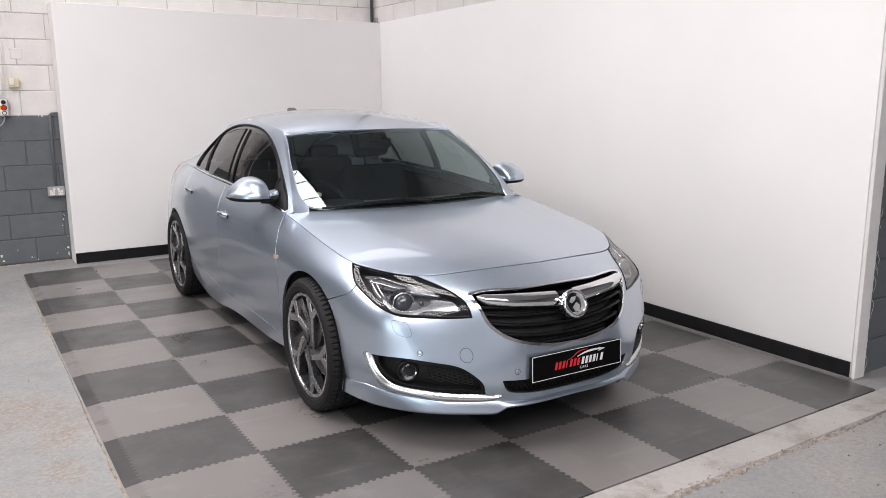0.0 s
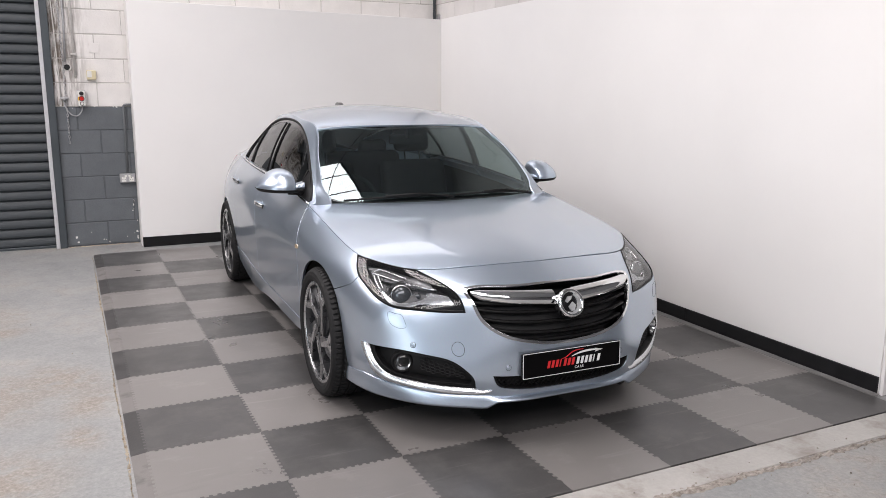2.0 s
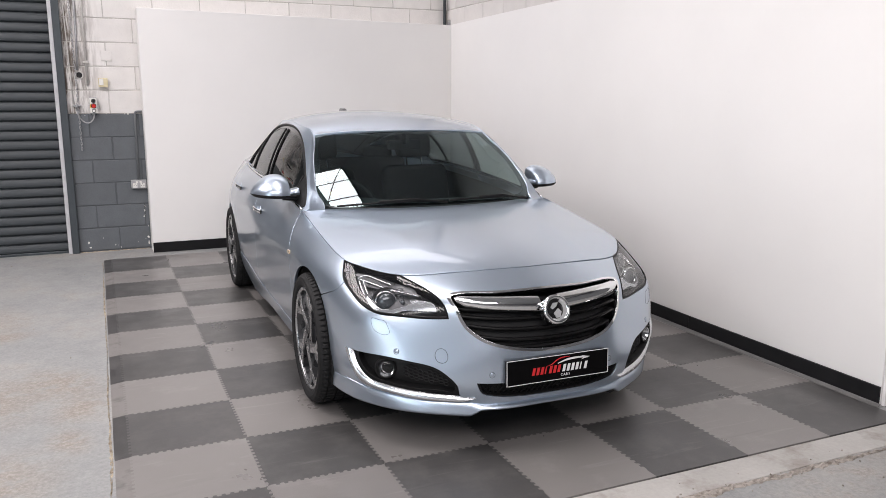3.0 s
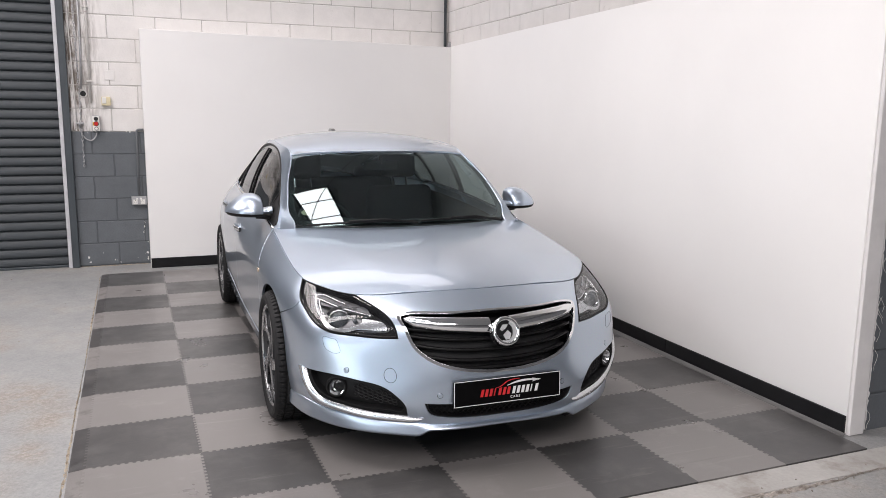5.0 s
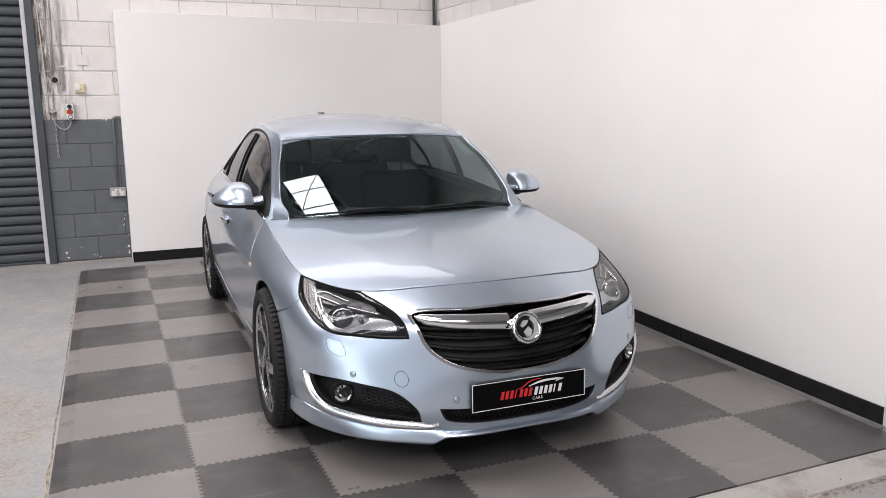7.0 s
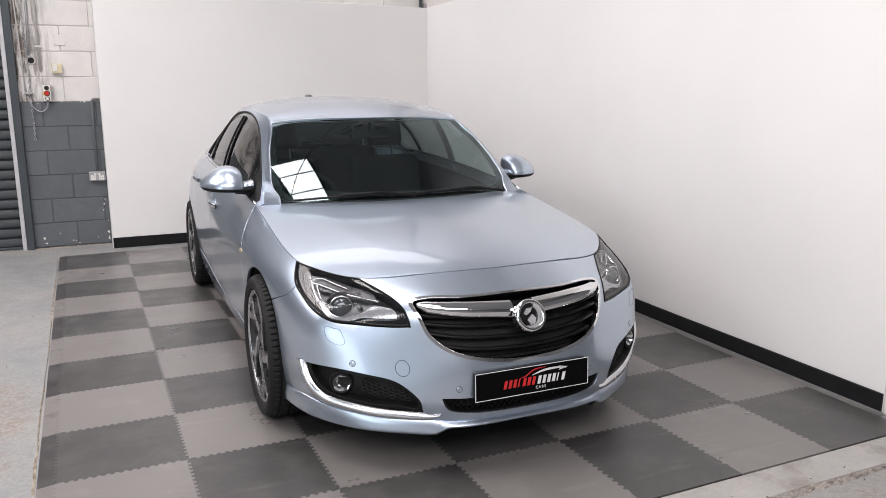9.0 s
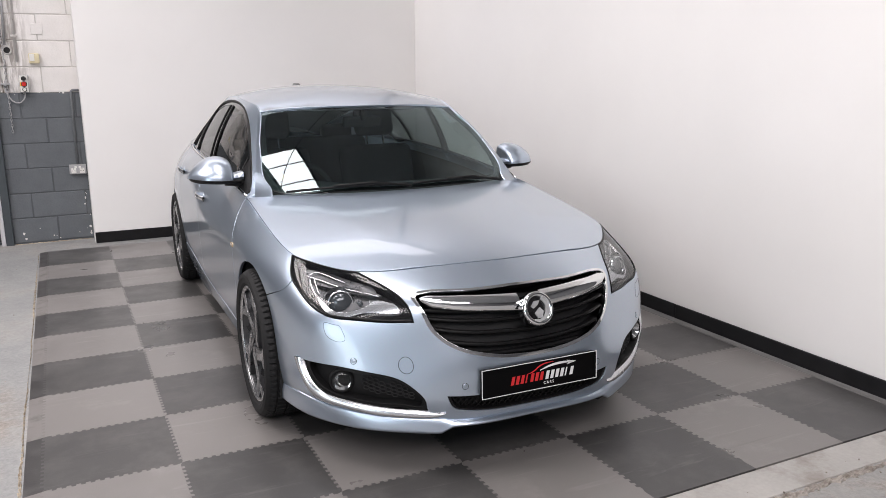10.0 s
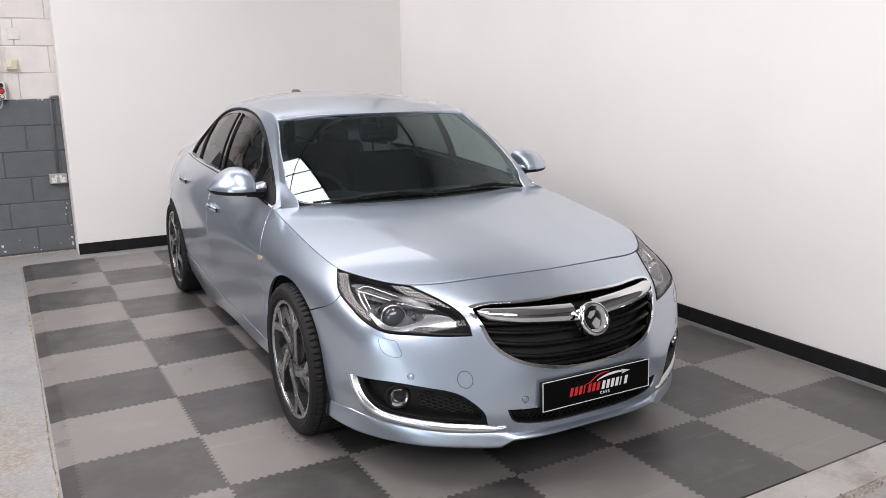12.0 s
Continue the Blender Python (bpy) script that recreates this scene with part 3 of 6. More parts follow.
def roof_at(x, y):
    w, z = _rail(np.maximum(y, 1.99))[..., 0], _rail(np.maximum(y, 1.99))[..., 1]
    a = np.clip(np.abs(x) / w, 0, 1.3)
    c = _roof_c(y)
    return c + (z - c) * (.8 * a ** 2 + .2 * a ** 6)


def side(y, s, sign=-1):
    """The side windows' plane: y back, s from 0 at the belt to 1 at the rail."""
    y, s = np.broadcast_arrays(np.asarray(y, float), np.asarray(s, float))
    b, r = _belt(y), _rail(y)
    p = b * (1 - s)[..., None] + r * s[..., None]
    out = .022 * 4 * s * (1 - s) * np.clip((r[..., 1] - b[..., 1]) / .3, 0, 1)
    return np.stack([sign * (p[..., 0] + out), y, p[..., 1] + .3 * out], -1)

# ---- car materials ----
def car_paint():
    """Pale blue-silver metallic: a flaked base under a clear coat."""
    m, nt, p = nodes_of("silver_blue_metallic_paint")
    g = nt.nodes.new("ShaderNodeTexCoord").outputs["Object"]
    v = tex(nt, "ShaderNodeTexVoronoi", 1500, vector=g)
    n = tex(nt, "ShaderNodeTexNoise", 2.0, 3, vector=g)
    col = mix(nt, 0.10, (0.438, 0.508, 0.620), v.outputs["Color"], "OVERLAY")
    nt.links.new(col, p.inputs["Base Color"])
    p.inputs["Metallic"].default_value = 0.9
    nt.links.new(ramp(nt, n.outputs["Fac"], [(0.3, grey(0.32)), (0.7, grey(0.36))]), p.inputs["Roughness"])
    p.inputs["Coat Weight"].default_value, p.inputs["Coat Roughness"].default_value, p.inputs["Coat IOR"].default_value = 1.0, 0.07, 1.5
    return m


def thin_glass(name, tint, gloss=0.0, f0=0.06, rim=0.9, sheen=(0.8, 0.8, 0.8)):
    m, nt, p = nodes_of(name)
    nt.nodes.remove(p)
    tr, gl = nt.nodes.new("ShaderNodeBsdfTransparent"), nt.nodes.new("ShaderNodeBsdfGlossy")
    tr.inputs[0].default_value = (*tint, 1)
    gl.inputs["Roughness"].default_value, gl.inputs[0].default_value = gloss, (*sheen, 1)
    lw = nt.nodes.new("ShaderNodeLayerWeight")
    pw, ml = nt.nodes.new("ShaderNodeMath"), nt.nodes.new("ShaderNodeMath")
    pw.operation, ml.operation = "POWER", "MULTIPLY_ADD"
    pw.inputs[1].default_value, ml.inputs[1].default_value, ml.inputs[2].default_value = 4.5, rim, f0
    nt.links.new(lw.outputs["Facing"], pw.inputs[0]), nt.links.new(pw.outputs[0], ml.inputs[0])
    mx = nt.nodes.new("ShaderNodeMixShader")
    nt.links.new(ml.outputs[0], mx.inputs[0]), nt.links.new(tr.outputs[0], mx.inputs[1]), nt.links.new(gl.outputs[0], mx.inputs[2])
    nt.links.new(mx.outputs[0], nt.nodes["Material Output"].inputs[0])
    return m


M_PAINT = car_paint()
M_CHROME = surface("chrome", (0.80, 0.81, 0.82), 0.06, 1.0, vary=0.02, scale=12, bump=0, rough_vary=0.02)
M_CHROME_SATIN = surface("satin_chrome", (0.74, 0.75, 0.76), 0.2, 0.95, vary=0.03, scale=12, bump=0, rough_vary=0.04)
M_BLADE = surface("silvered_reflector", (0.68, 0.69, 0.71), 0.26, 1.0, vary=0.02, scale=12, bump=0, rough_vary=0.02)
M_BADGE = surface("badge_silver", (0.78, 0.79, 0.80), 0.38, 0.75, vary=0.03, scale=40, bump=0)
M_GLOSS_BLACK = plain("gloss_black_trim", (0.010, 0.010, 0.011), 0.15, 0.0, 0.5)
M_TRIM = surface("black_moulded_trim", (0.007, 0.007, 0.0075), 0.46, spec=0.22, vary=0.15, scale=30, grain=300, bump=0.2, depth=0.0004)
M_DARK = plain("dark_inner_metal", (0.008, 0.008, 0.009), 0.7)
M_WELL = surface("wheel_well_liner", (0.010, 0.010, 0.010), 0.8, vary=0.3, scale=20)
M_RUBBER = surface("tyre_rubber", (0.012, 0.012, 0.0125), 0.78, spec=0.3, vary=0.2, scale=18, grain=200, bump=0.2, depth=0.0008)
M_RIM_DARK = surface("dark_grey_alloy", (0.070, 0.071, 0.075), 0.3, 0.6, vary=0.1, scale=25, bump=0.02, coat=0.5)
M_RIM_FACE = surface("machined_alloy", (0.60, 0.60, 0.605), 0.26, 0.95, vary=0.03, scale=9, grain=40, bump=0, rough_vary=0.04)
M_DISC = surface("brake_disc_steel", (0.30, 0.29, 0.28), 0.35, 1.0, vary=0.15, scale=40)
M_SCREEN = thin_glass("windscreen_glass", (0.42, 0.52, 0.515), f0=0.10, sheen=(0.72, 0.83, 0.86))
M_SIDE_GLASS = thin_glass("tinted_side_glass", (0.30, 0.31, 0.31), f0=0.09)
M_REAR_GLASS = thin_glass("dark_rear_glass", (0.03, 0.032, 0.032), f0=0.05)
M_DOOR_GLASS = thin_glass("front_door_glass", (0.56, 0.60, 0.58), f0=0.08)
M_LENS = thin_glass("clear_lens", (0.86, 0.87, 0.88), f0=0.035, rim=1.0)
M_LAMP_GREY = surface("lamp_grey_trim", (0.17, 0.17, 0.175), 0.3, 0.7, vary=0.05, scale=20, bump=0)
M_LAMP_DARK = plain("lamp_housing_black", (0.022, 0.022, 0.024), 0.5, spec=0.2)
M_LAMP_GLASS = plain("projector_glass", (0.10, 0.11, 0.12), 0.03, 0.3, 1.0)
M_AMBER = plain("amber_lens", (0.52, 0.40, 0.26), 0.12, 0.0, 1.0)
M_TAIL = plain("red_lamp_lens", (0.35, 0.015, 0.02), 0.12, 0.0, 1.0)
M_FABRIC = surface("black_seat_fabric", (0.013, 0.014, 0.015), 0.85, vary=0.2, scale=12, grain=420, bump=0.4, depth=0.001)
M_DASH = surface("grained_dash_plastic", (0.034, 0.037, 0.039), 0.6, vary=0.15, scale=12, grain=380, bump=0.3, depth=0.0006)
M_HEADLINER = surface("dark_headlining", (0.05, 0.05, 0.05), 0.9, vary=0.05, scale=12, grain=400)
M_PLATE = plain("gloss_black_plate", (0.003, 0.003, 0.0033), 0.35, 0.0, 0.0, 0.06)
M_GRILLE = surface("black_grille_plastic", (0.007, 0.007, 0.0074), 0.36, vary=0.2, scale=30, grain=300, bump=0.1, depth=0.0004, spec=0.18)
M_WHITE_PRINT = plain("white_print", (0.80, 0.80, 0.80), 0.35)
M_RED_PRINT = plain("red_print", (0.62, 0.02, 0.025), 0.35)

CAR = pose(1.76, 0.38, 0, 0, 0, -1.06)
car = thing("car", CAR, "silver-blue metallic saloon car with black and silver alloy wheels", "car")


# ---- trimmed panels on the car's surfaces ----
def resample(pts, step, closed=True, smooth=True):
    """An even line of points through the given ones; corners given twice stay sharp."""
    pts = [tuple(map(float, p)) for p in pts]
    runs, cur = [], [pts[0]]
    for p in pts[1:] + ([pts[0]] if closed else []):
        if p == cur[-1]:
            runs.append(cur)
            cur = [p]
        else:
            cur.append(p)
    runs.append(cur)
    if closed and len(runs) > 1 and pts[0] != pts[-1]:
        runs[0] = runs.pop() + runs[0][1:]
    out = []
    for r in runs:
        if len(r) < 2:
            continue
        a = np.array(r)
        s = np.concatenate([[0], np.cumsum(np.linalg.norm(np.diff(a, axis=0), axis=1))])
        n = max(1, int(round(s[-1] / step)))
        q = np.linspace(0, s[-1], n + 1)
        if smooth and len(r) > 2:
            ring = closed and len(runs) == 1
            if ring:
                k = min(4, len(r) - 1)
                s2 = np.concatenate([s[-k - 1:-1] - s[-1], s, s[1:k + 1] + s[-1]])
                a2 = np.concatenate([a[-k - 1:-1], a, a[1:k + 1]])
                b = spline(s2, a2)(q)
            else:
                b = spline(s, a)(q)
        else:
            b = np.stack([np.interp(q, s, a[:, 0]), np.interp(q, s, a[:, 1])], -1)
        out.append(b[:-1] if (closed or r is not runs[-1]) else b)
    return np.concatenate(out)


def normals_of(f, p, e=2e-3):
    du = f(p[:, 0] + e, p[:, 1]) - f(p[:, 0] - e, p[:, 1])
    dv = f(p[:, 0], p[:, 1] + e) - f(p[:, 0], p[:, 1] - e)
    n = np.cross(du, dv)
    return n / np.maximum(np.linalg.norm(n, axis=1, keepdims=True), 1e-9)


def trim(name, f, outline, holes=(), material=None, parent=None, step=0.03, lip=0.014, out=0.0, flip=False, mirror=False, label="",
         edge=None, round_edge=0.0025, ease=None):
    """A panel cut from the surface f(u, v) along an outline, with holes, turned in at its edges by lip.
    out: metres by which it stands off the surface; flip: turns the surface's outer side round;
    ease: turns the normals towards a neighbouring panel."""
    edge = edge or step
    loops = [resample(o, edge) for o in (outline, *holes)]
    lo, hi = loops[0].min(0), loops[0].max(0)
    gx, gy = np.meshgrid(np.arange(lo[0] + step / 2, hi[0], step), np.arange(lo[1] + step / 2, hi[1], step))
    gy[:, 1::2] += step / 2
    grid = np.stack([gx.ravel(), gy.ravel()], -1)
    keep = inside(grid, loops[0])
    for h in loops[1:]:
        keep &= ~inside(grid, h)
    rim = np.concatenate(loops)
    grid = grid[keep]
    if len(grid):
        d = np.min(np.linalg.norm(grid[:, None] - rim[None], axis=-1), axis=1)
        grid = grid[d > 0.55 * min(step, edge)]
    pts = np.concatenate([rim, grid])
    edges, k = [], 0
    for l in loops:
        edges += [(k + i, k + (i + 1) % len(l)) for i in range(len(l))]
        k += len(l)
    r = delaunay_2d_cdt([Vector(p) for p in pts], edges, [], 0, 1e-6)
    q = np.array([tuple(v) for v in r[0]])
    tri = np.array([list(t) for t in r[2]])
    c = q[tri].mean(1)
    ok = inside(c, loops[0])
    for h in loops[1:]:
        ok &= ~inside(c, h)
    tri = tri[ok]
    sign = -1 if flip else 1
    n = sign * normals_of(f, q)
    n = ease(q, n) if ease else n
    p = f(q[:, 0], q[:, 1]) + out * n
    verts, norms = list(p), list(n)
    faces = []
    if mirror:
        p, n = p * (-1, 1, 1), n * (-1, 1, 1)
        verts, norms = list(p), list(n)
    turn = flip ^ mirror
    for t in tri:
        a, b, c_ = q[t]
        ccw = (b[0] - a[0]) * (c_[1] - a[1]) - (b[1] - a[1]) * (c_[0] - a[0]) > 0
        faces.append(list(t) if ccw ^ turn else list(t[::-1]))
    if lip:
        for li, l in enumerate(loops):
            m = len(l)
            ln = sign * normals_of(f, l)
            ln = ease(l, ln) if ease else ln
            lp = f(l[:, 0], l[:, 1]) + out * ln
            if mirror:
                ln, lp = ln * (-1, 1, 1), lp * (-1, 1, 1)
            tang = np.roll(lp, -1, 0) - np.roll(lp, 1, 0)
            tang /= np.maximum(np.linalg.norm(tang, axis=1, keepdims=True), 1e-9)
            area = np.sum(l[:, 0] * np.roll(l[:, 1], -1) - np.roll(l[:, 0], -1) * l[:, 1])
            s = (1 if area > 0 else -1) * (-1 if turn else 1) * (1 if li == 0 else -1)
            outw = s * np.cross(tang, ln)
            rings = []
            steps = [(0, 0, 0.0), (.7, .3, .5), (1, 1, 1.0), (1, lip / round_edge, 1.0)] if round_edge else [(0, 0, 1.0), (0, lip / .001, 1.0)]
            re = round_edge or .001
            for a_, b_, w in steps:
                base = len(verts)
                pos = lp + outw * re * a_ * (0.6 if li == 0 else 0.6) - ln * re * b_
                nn = ln * (1 - w) + outw * w
                nn /= np.maximum(np.linalg.norm(nn, axis=1, keepdims=True), 1e-9)
                verts += list(pos)
                norms += list(nn)
                rings.append(base)
            for r0, r1 in zip(rings, rings[1:]):
                for i in range(m):
                    j = (i + 1) % m
                    fc = [r0 + i, r1 + i, r1 + j, r0 + j]
                    faces.append(fc if s > 0 else fc[::-1])
    me = mesh_of(name, verts, faces, material, smooth=True)
    me.normals_split_custom_set_from_vertices([tuple(map(float, x)) for x in norms])
    ob = new(name, me)
    ob.parent = parent
    return tagged(ob, label)


def both(name, f, outline, holes=(), material=None, parent=None, label="", **kw):
    """The panel and its mirror image on the other flank."""
    a = trim(name, f, outline, holes, material, parent, label=label, **kw)
    b = trim(name, f, outline, holes, material, parent, label=label, mirror=True, **kw)
    return a, b


def line_on(f, pts, off=0.0, step=0.02, flip=False, smooth=True, closed=False):
    """Places along a line drawn on a surface, off metres proud of it."""
    l = resample(pts, step, closed=closed, smooth=smooth)
    n = normals_of(f, l) * (-1 if flip else 1)
    return f(l[:, 0], l[:, 1]) + off * n


def mirror_pts(p):
    return np.asarray(p) * (-1, 1, 1)


def tube_part(name, pts, r, material, parent, seg=8, label="", closed=False):
    bm = bmesh.new()
    pts = [Vector(map(float, q)) for q in pts]
    add_tube(bm, pts + ([pts[0]] if closed else []), r, seg)
    return part(name, bm, material, parent, label, smooth=True)


def at_side(y, z):
    """Where on the lower body's flank (t < 0) a place y back and z up lies."""
    t, h = -(y + 0.55), np.interp(z, [.195, .32, .45, .62, .80, .98], H_KNOTS)
    for _ in range(12):
        p = shell(t, h)
        pt, ph = (shell(t + .002, h) - p) / .002, (shell(t, h + .002) - p) / .002
        a = np.array([[pt[1], ph[1]], [pt[2], ph[2]]])
        d = np.linalg.solve(a, np.array([y - p[1], z - p[2]]))
        t, h = t + float(np.clip(d[0], -.2, .2)), h + float(np.clip(d[1], -.15, .15))
    return (float(t), float(h))


def side_line(*pts):
    return [at_side(y, z) for y, z in pts]


def arch(yc, zc, r, a0, a1, n=15):
    return [at_side(yc + r * math.cos(a), zc + r * math.sin(a)) for a in np.linspace(radians(a0), radians(a1), n)]


TOP = 0.617
FA, RA = 0.95, 3.672           # axles
WZ = 0.332
# front wing's and bumper's lines round the headlight
LAMP_IN = [(-.640, TOP), (-.546, .530), (-.498, .430), (-.484, .376)]
LAMP_LOW = [(-.484, .376), (-.602, .372), (-.721, .376), (-.839, .387), (-.922, .420), (-.974, .465), (-1.018, .500)]
LAMP_OUT = [(-1.018, .500), (-1.058, .549), (-1.100, .590), (-1.142, TOP)]
SHUT = [(-1.018, .497), (-1.060, .462), (-1.142, .422), (-1.290, .366)]   # ends on the wheel arch
ARCH_F = (.972, .322, .378)
ARCH_R = (3.665, .322, .375)
g = 0.0030


def shift(pts, dx=0, dy=0):
    return [(a + dx, b + dy) for a, b in pts]


arch_pts = arch(*ARCH_F, 184, -8, 33)             # from the bumper's side over the top to the door's side
# the part of the arch before the shut line belongs to the bumper
cut = min(range(len(arch_pts)), key=lambda k: (arch_pts[k][0] - SHUT[-1][0]) ** 2 + (arch_pts[k][1] - SHUT[-1][1]) ** 2)
SHUT[-1] = arch_pts[cut]
arch_b, arch_w = arch_pts[:cut + 1], arch_pts[cut:]

GRILLE = [(-.463, .502), (-.446, .509), (-.242, .517), (0, .519), (.242, .517), (.446, .509), (.463, .502), (.452, .430), (.410, .350), (.330, .300),
          (.220, .272), (.100, .257), (0, .254), (-.100, .257), (-.220, .272), (-.330, .300), (-.410, .350), (-.452, .430)]
INTAKE = [(-.372, .137), (-.372, .137), (-.250, .132), (0, .130), (.250, .132), (.372, .137), (.372, .137), (.345, .085), (.300, .070), (.180, .056), (0, .050),
          (-.180, .056), (-.300, .070), (-.345, .085)]
FOG = [(-.985, .236), (-.985, .236), (-.925, .233), (-.780, .231), (-.637, .216), (-.538, .194), (-.488, .159), (-.452, .105), (-.448, .080), (-.430, .068), (-.374, .072), (-.374, .072),
       (-.420, .051), (-.505, .046), (-.620, .049), (-.756, .062), (-.876, .079), (-.930, .122), (-.962, .188)]


def mirrored(pts):
    return [(-a, b) for a, b in pts]


half = [(0, TOP - .001), (-.32, TOP - .001), (-.634, TOP - .001)] + [(-.634, TOP - .001)] + [(a + .004, b) for a, b in LAMP_IN[1:-1]] + \
       [(LAMP_IN[-1][0] + .004, LAMP_IN[-1][1] - .004)] * 2 + shift(LAMP_LOW[1:], -.001, -.004) + [(SHUT[0][0], SHUT[0][1] - .003)] * 2 + shift(SHUT[1:-1], 0, -g) + \
       [shift([arch_b[-1]], .001, -g)[0]] * 2 + arch_b[-2:0:-1] + [arch_b[0]] * 2 + [(-1.160, .035)] * 2 + [(-1.05, .0), (-.85, -.012), (-.55, -.012), (-.42, -.010), (-.33, .016), (0, .010)]
outline_b = half[1:] + [(-a, b) for a, b in half[-2:0:-1]]
front_bumper = trim("front_bumper", shell, outline_b, (GRILLE, INTAKE, FOG, mirrored(FOG)), M_PAINT, car, step=.026, edge=.014, lip=.02)

wing = [(-1.146, TOP)] * 2 + [(-1.3, TOP), (-1.6, TOP), (-1.962, TOP)] + [(-1.962, TOP)] + side_line((1.455, .85), (1.41, .792), (1.375, .70), (1.368, .60), (1.372, .50), (1.385, .38), (1.413, .262)) + [at_side(1.413, .262)] + \
       [arch_w[-1]] * 2 + arch_w[-2:0:-1] + [shift([arch_w[0]], 0, g)[0]] * 2 + shift(SHUT[2:0:-1], 0, g) + [(-1.022, .502)] * 2 + [(-1.062, .549), (-1.104, .590)]
both("front_wing", shell, wing, (), M_PAINT, car, step=.03, edge=.015)

DOOR_F = [(1.492, .904), (1.46, .85), (1.415, .792), (1.38, .70), (1.373, .60), (1.377, .50), (1.39, .38), (1.42, .262)]
DOOR_M = [(2.540, .975), (2.515, .90), (2.492, .81), (2.487, .70), (2.490, .58), (2.50, .42), (2.51, .293)]
DOOR_R = [(3.455, 1.005), (3.42, .93), (3.357, .858), (3.271, .681), (3.206, .519), (3.09, .375), (3.06, .345)]


def door_outline(front, rear, df, dr):
    f_ = [at_side(y + df, z) for y, z in front]
    r_ = [at_side(y - dr, z) for y, z in rear]
    f_[0], r_[0] = (f_[0][0], TOP), (r_[0][0], TOP)
    return f_ + [f_[-1]] + [r_[-1]] * 2 + r_[-2::-1] + [r_[0]] + [f_[0]]


doors_f = both("front_door", shell, door_outline(DOOR_F, DOOR_M, g, g), (), M_PAINT, car, step=.04, edge=.02, round_edge=.0012)
doors_r = both("rear_door", shell, door_outline(DOOR_M, DOOR_R, g, g), (), M_PAINT, car, step=.04, edge=.02, round_edge=.0012)

arch_r = arch(*ARCH_R, 172, 6, 27)
REAR_CUT = -4.80
quarter = [at_side(3.455 + g, 1.005)] + side_line((3.422 + g, .93), (3.357 + g, .858), (3.271 + g, .681), (3.206 + g, .519), (3.10, .385), (3.068, .350)) + [at_side(3.068, .350)] + \
          [at_side(3.285, .362)] * 2 + [arch_r[1]] * 2 + arch_r[2:-1] + [arch_r[-1]] * 2 + side_line((4.10, .26)) + [(REAR_CUT, .06)] * 2 + [(REAR_CUT, .3), (REAR_CUT, TOP)] + [(REAR_CUT, TOP)] + [(-4.4, TOP), at_side(3.455 + g, 1.005)]
quarter[0] = (quarter[0][0], TOP)
quarter[-1] = quarter[0]
both("rear_quarter_panel", shell, quarter, (), M_PAINT, car, step=.04, edge=.02)
tail_t = 2 * T_KNOTS[-1] + REAR_CUT
trim("rear_bumper", shell, [(REAR_CUT - .003, .02)] * 2 + [(REAR_CUT - .003, TOP)] * 2 + [(-tail_t + .003, TOP)] * 2 + [(-tail_t + .003, .02)] * 2 + [(REAR_CUT - .003, .02)], (), M_PAINT, car, step=.05, edge=.03)

# side skirts below the doors, with their crease
sill_top = [(1.385, .258), (2.0, .272), (2.51, .289), (3.06, .342), (3.29, .356)]
sill = side_line(*sill_top) + [at_side(3.29, .356)] + [at_side(3.31, .24)] * 2 + side_line((3.2, .178), (2.4, .165), (1.6, .165), (1.36, .19)) + [at_side(1.36, .19)] + [at_side(1.385, .258)]
both("side_skirt", shell, sill, (), M_PAINT, car, step=.03, edge=.02, out=.004, lip=.05)


# bonnet
def hood_surface(x, y):
    return np.stack([x, y, hood_at(x, y)], -1)


def top_edge(t0, t1, n, inward):
    t = np.linspace(t0, t1, n)
    p = shell(t, np.full(n, .62))
    q = p[:, :2].copy()
    d = np.gradient(q, axis=0)
    d /= np.linalg.norm(d, axis=1, keepdims=True)
    nrm = np.stack([-d[:, 1], d[:, 0]], -1)
    nrm *= np.sign(nrm @ np.array([0, 1.0]) + 1e-9)[:, None] if abs(t1) < .5 else 1
    return q, nrm


q, _ = top_edge(-1.99, 0, 62, .003)
c_ = np.array([0, .95])
v_ = c_ - q
q = q + v_ / np.linalg.norm(v_, axis=1, keepdims=True) * .0025
rear = [(x, 1.315 + .172 * (x / .735) ** 2) for x in np.linspace(0, -.768, 10)]
left = [tuple(p) for p in q if p[1] < rear[-1][1] - .01]
hood_line = rear[:-1] + [rear[-1]] * 2 + left
hood_line = hood_line[:-1] + [(0.0, float(left[-1][1]))] + [(-a, b) for a, b in left[-2::-1]] + [(-rear[-1][0], rear[-1][1])] * 2 + [(-a, b) for a, b in rear[-2:0:-1]]
trim("bonnet", hood_surface, hood_line, (), M_PAINT, car, step=.035, edge=.02, lip=.018)


# roof, pillars, glass
def roof_surface(x, y):
    return np.stack([x, y, roof_at(x, y)], -1)


top_scr = [tuple(screen(a, 1.0)[:2]) for a in np.linspace(-.985, .985, 21)]
rails = [(float(_rail(y)[0]) - .012, y) for y in np.linspace(2.02, 3.70, 18)]
roof_line = [(x, y + .006) for x, y in top_scr] + [(top_scr[-1][0], top_scr[-1][1] + .006)] + rails + [rails[-1]] + [(x, 3.70 + .05 * (1 - (x / .51) ** 2)) for x in np.linspace(.45, -.45, 9)] + \
            [(-rails[-1][0], rails[-1][1])] * 2 + [(-x, y) for x, y in rails[-2::-1]] + [(top_scr[0][0], top_scr[0][1] + .006)]
trim("roof", roof_surface, roof_line, (), M_PAINT, car, step=.045, edge=.03, lip=.012)

SC = 0.46


def screen_m(u, v):
    return screen(u / .66, v / .65)


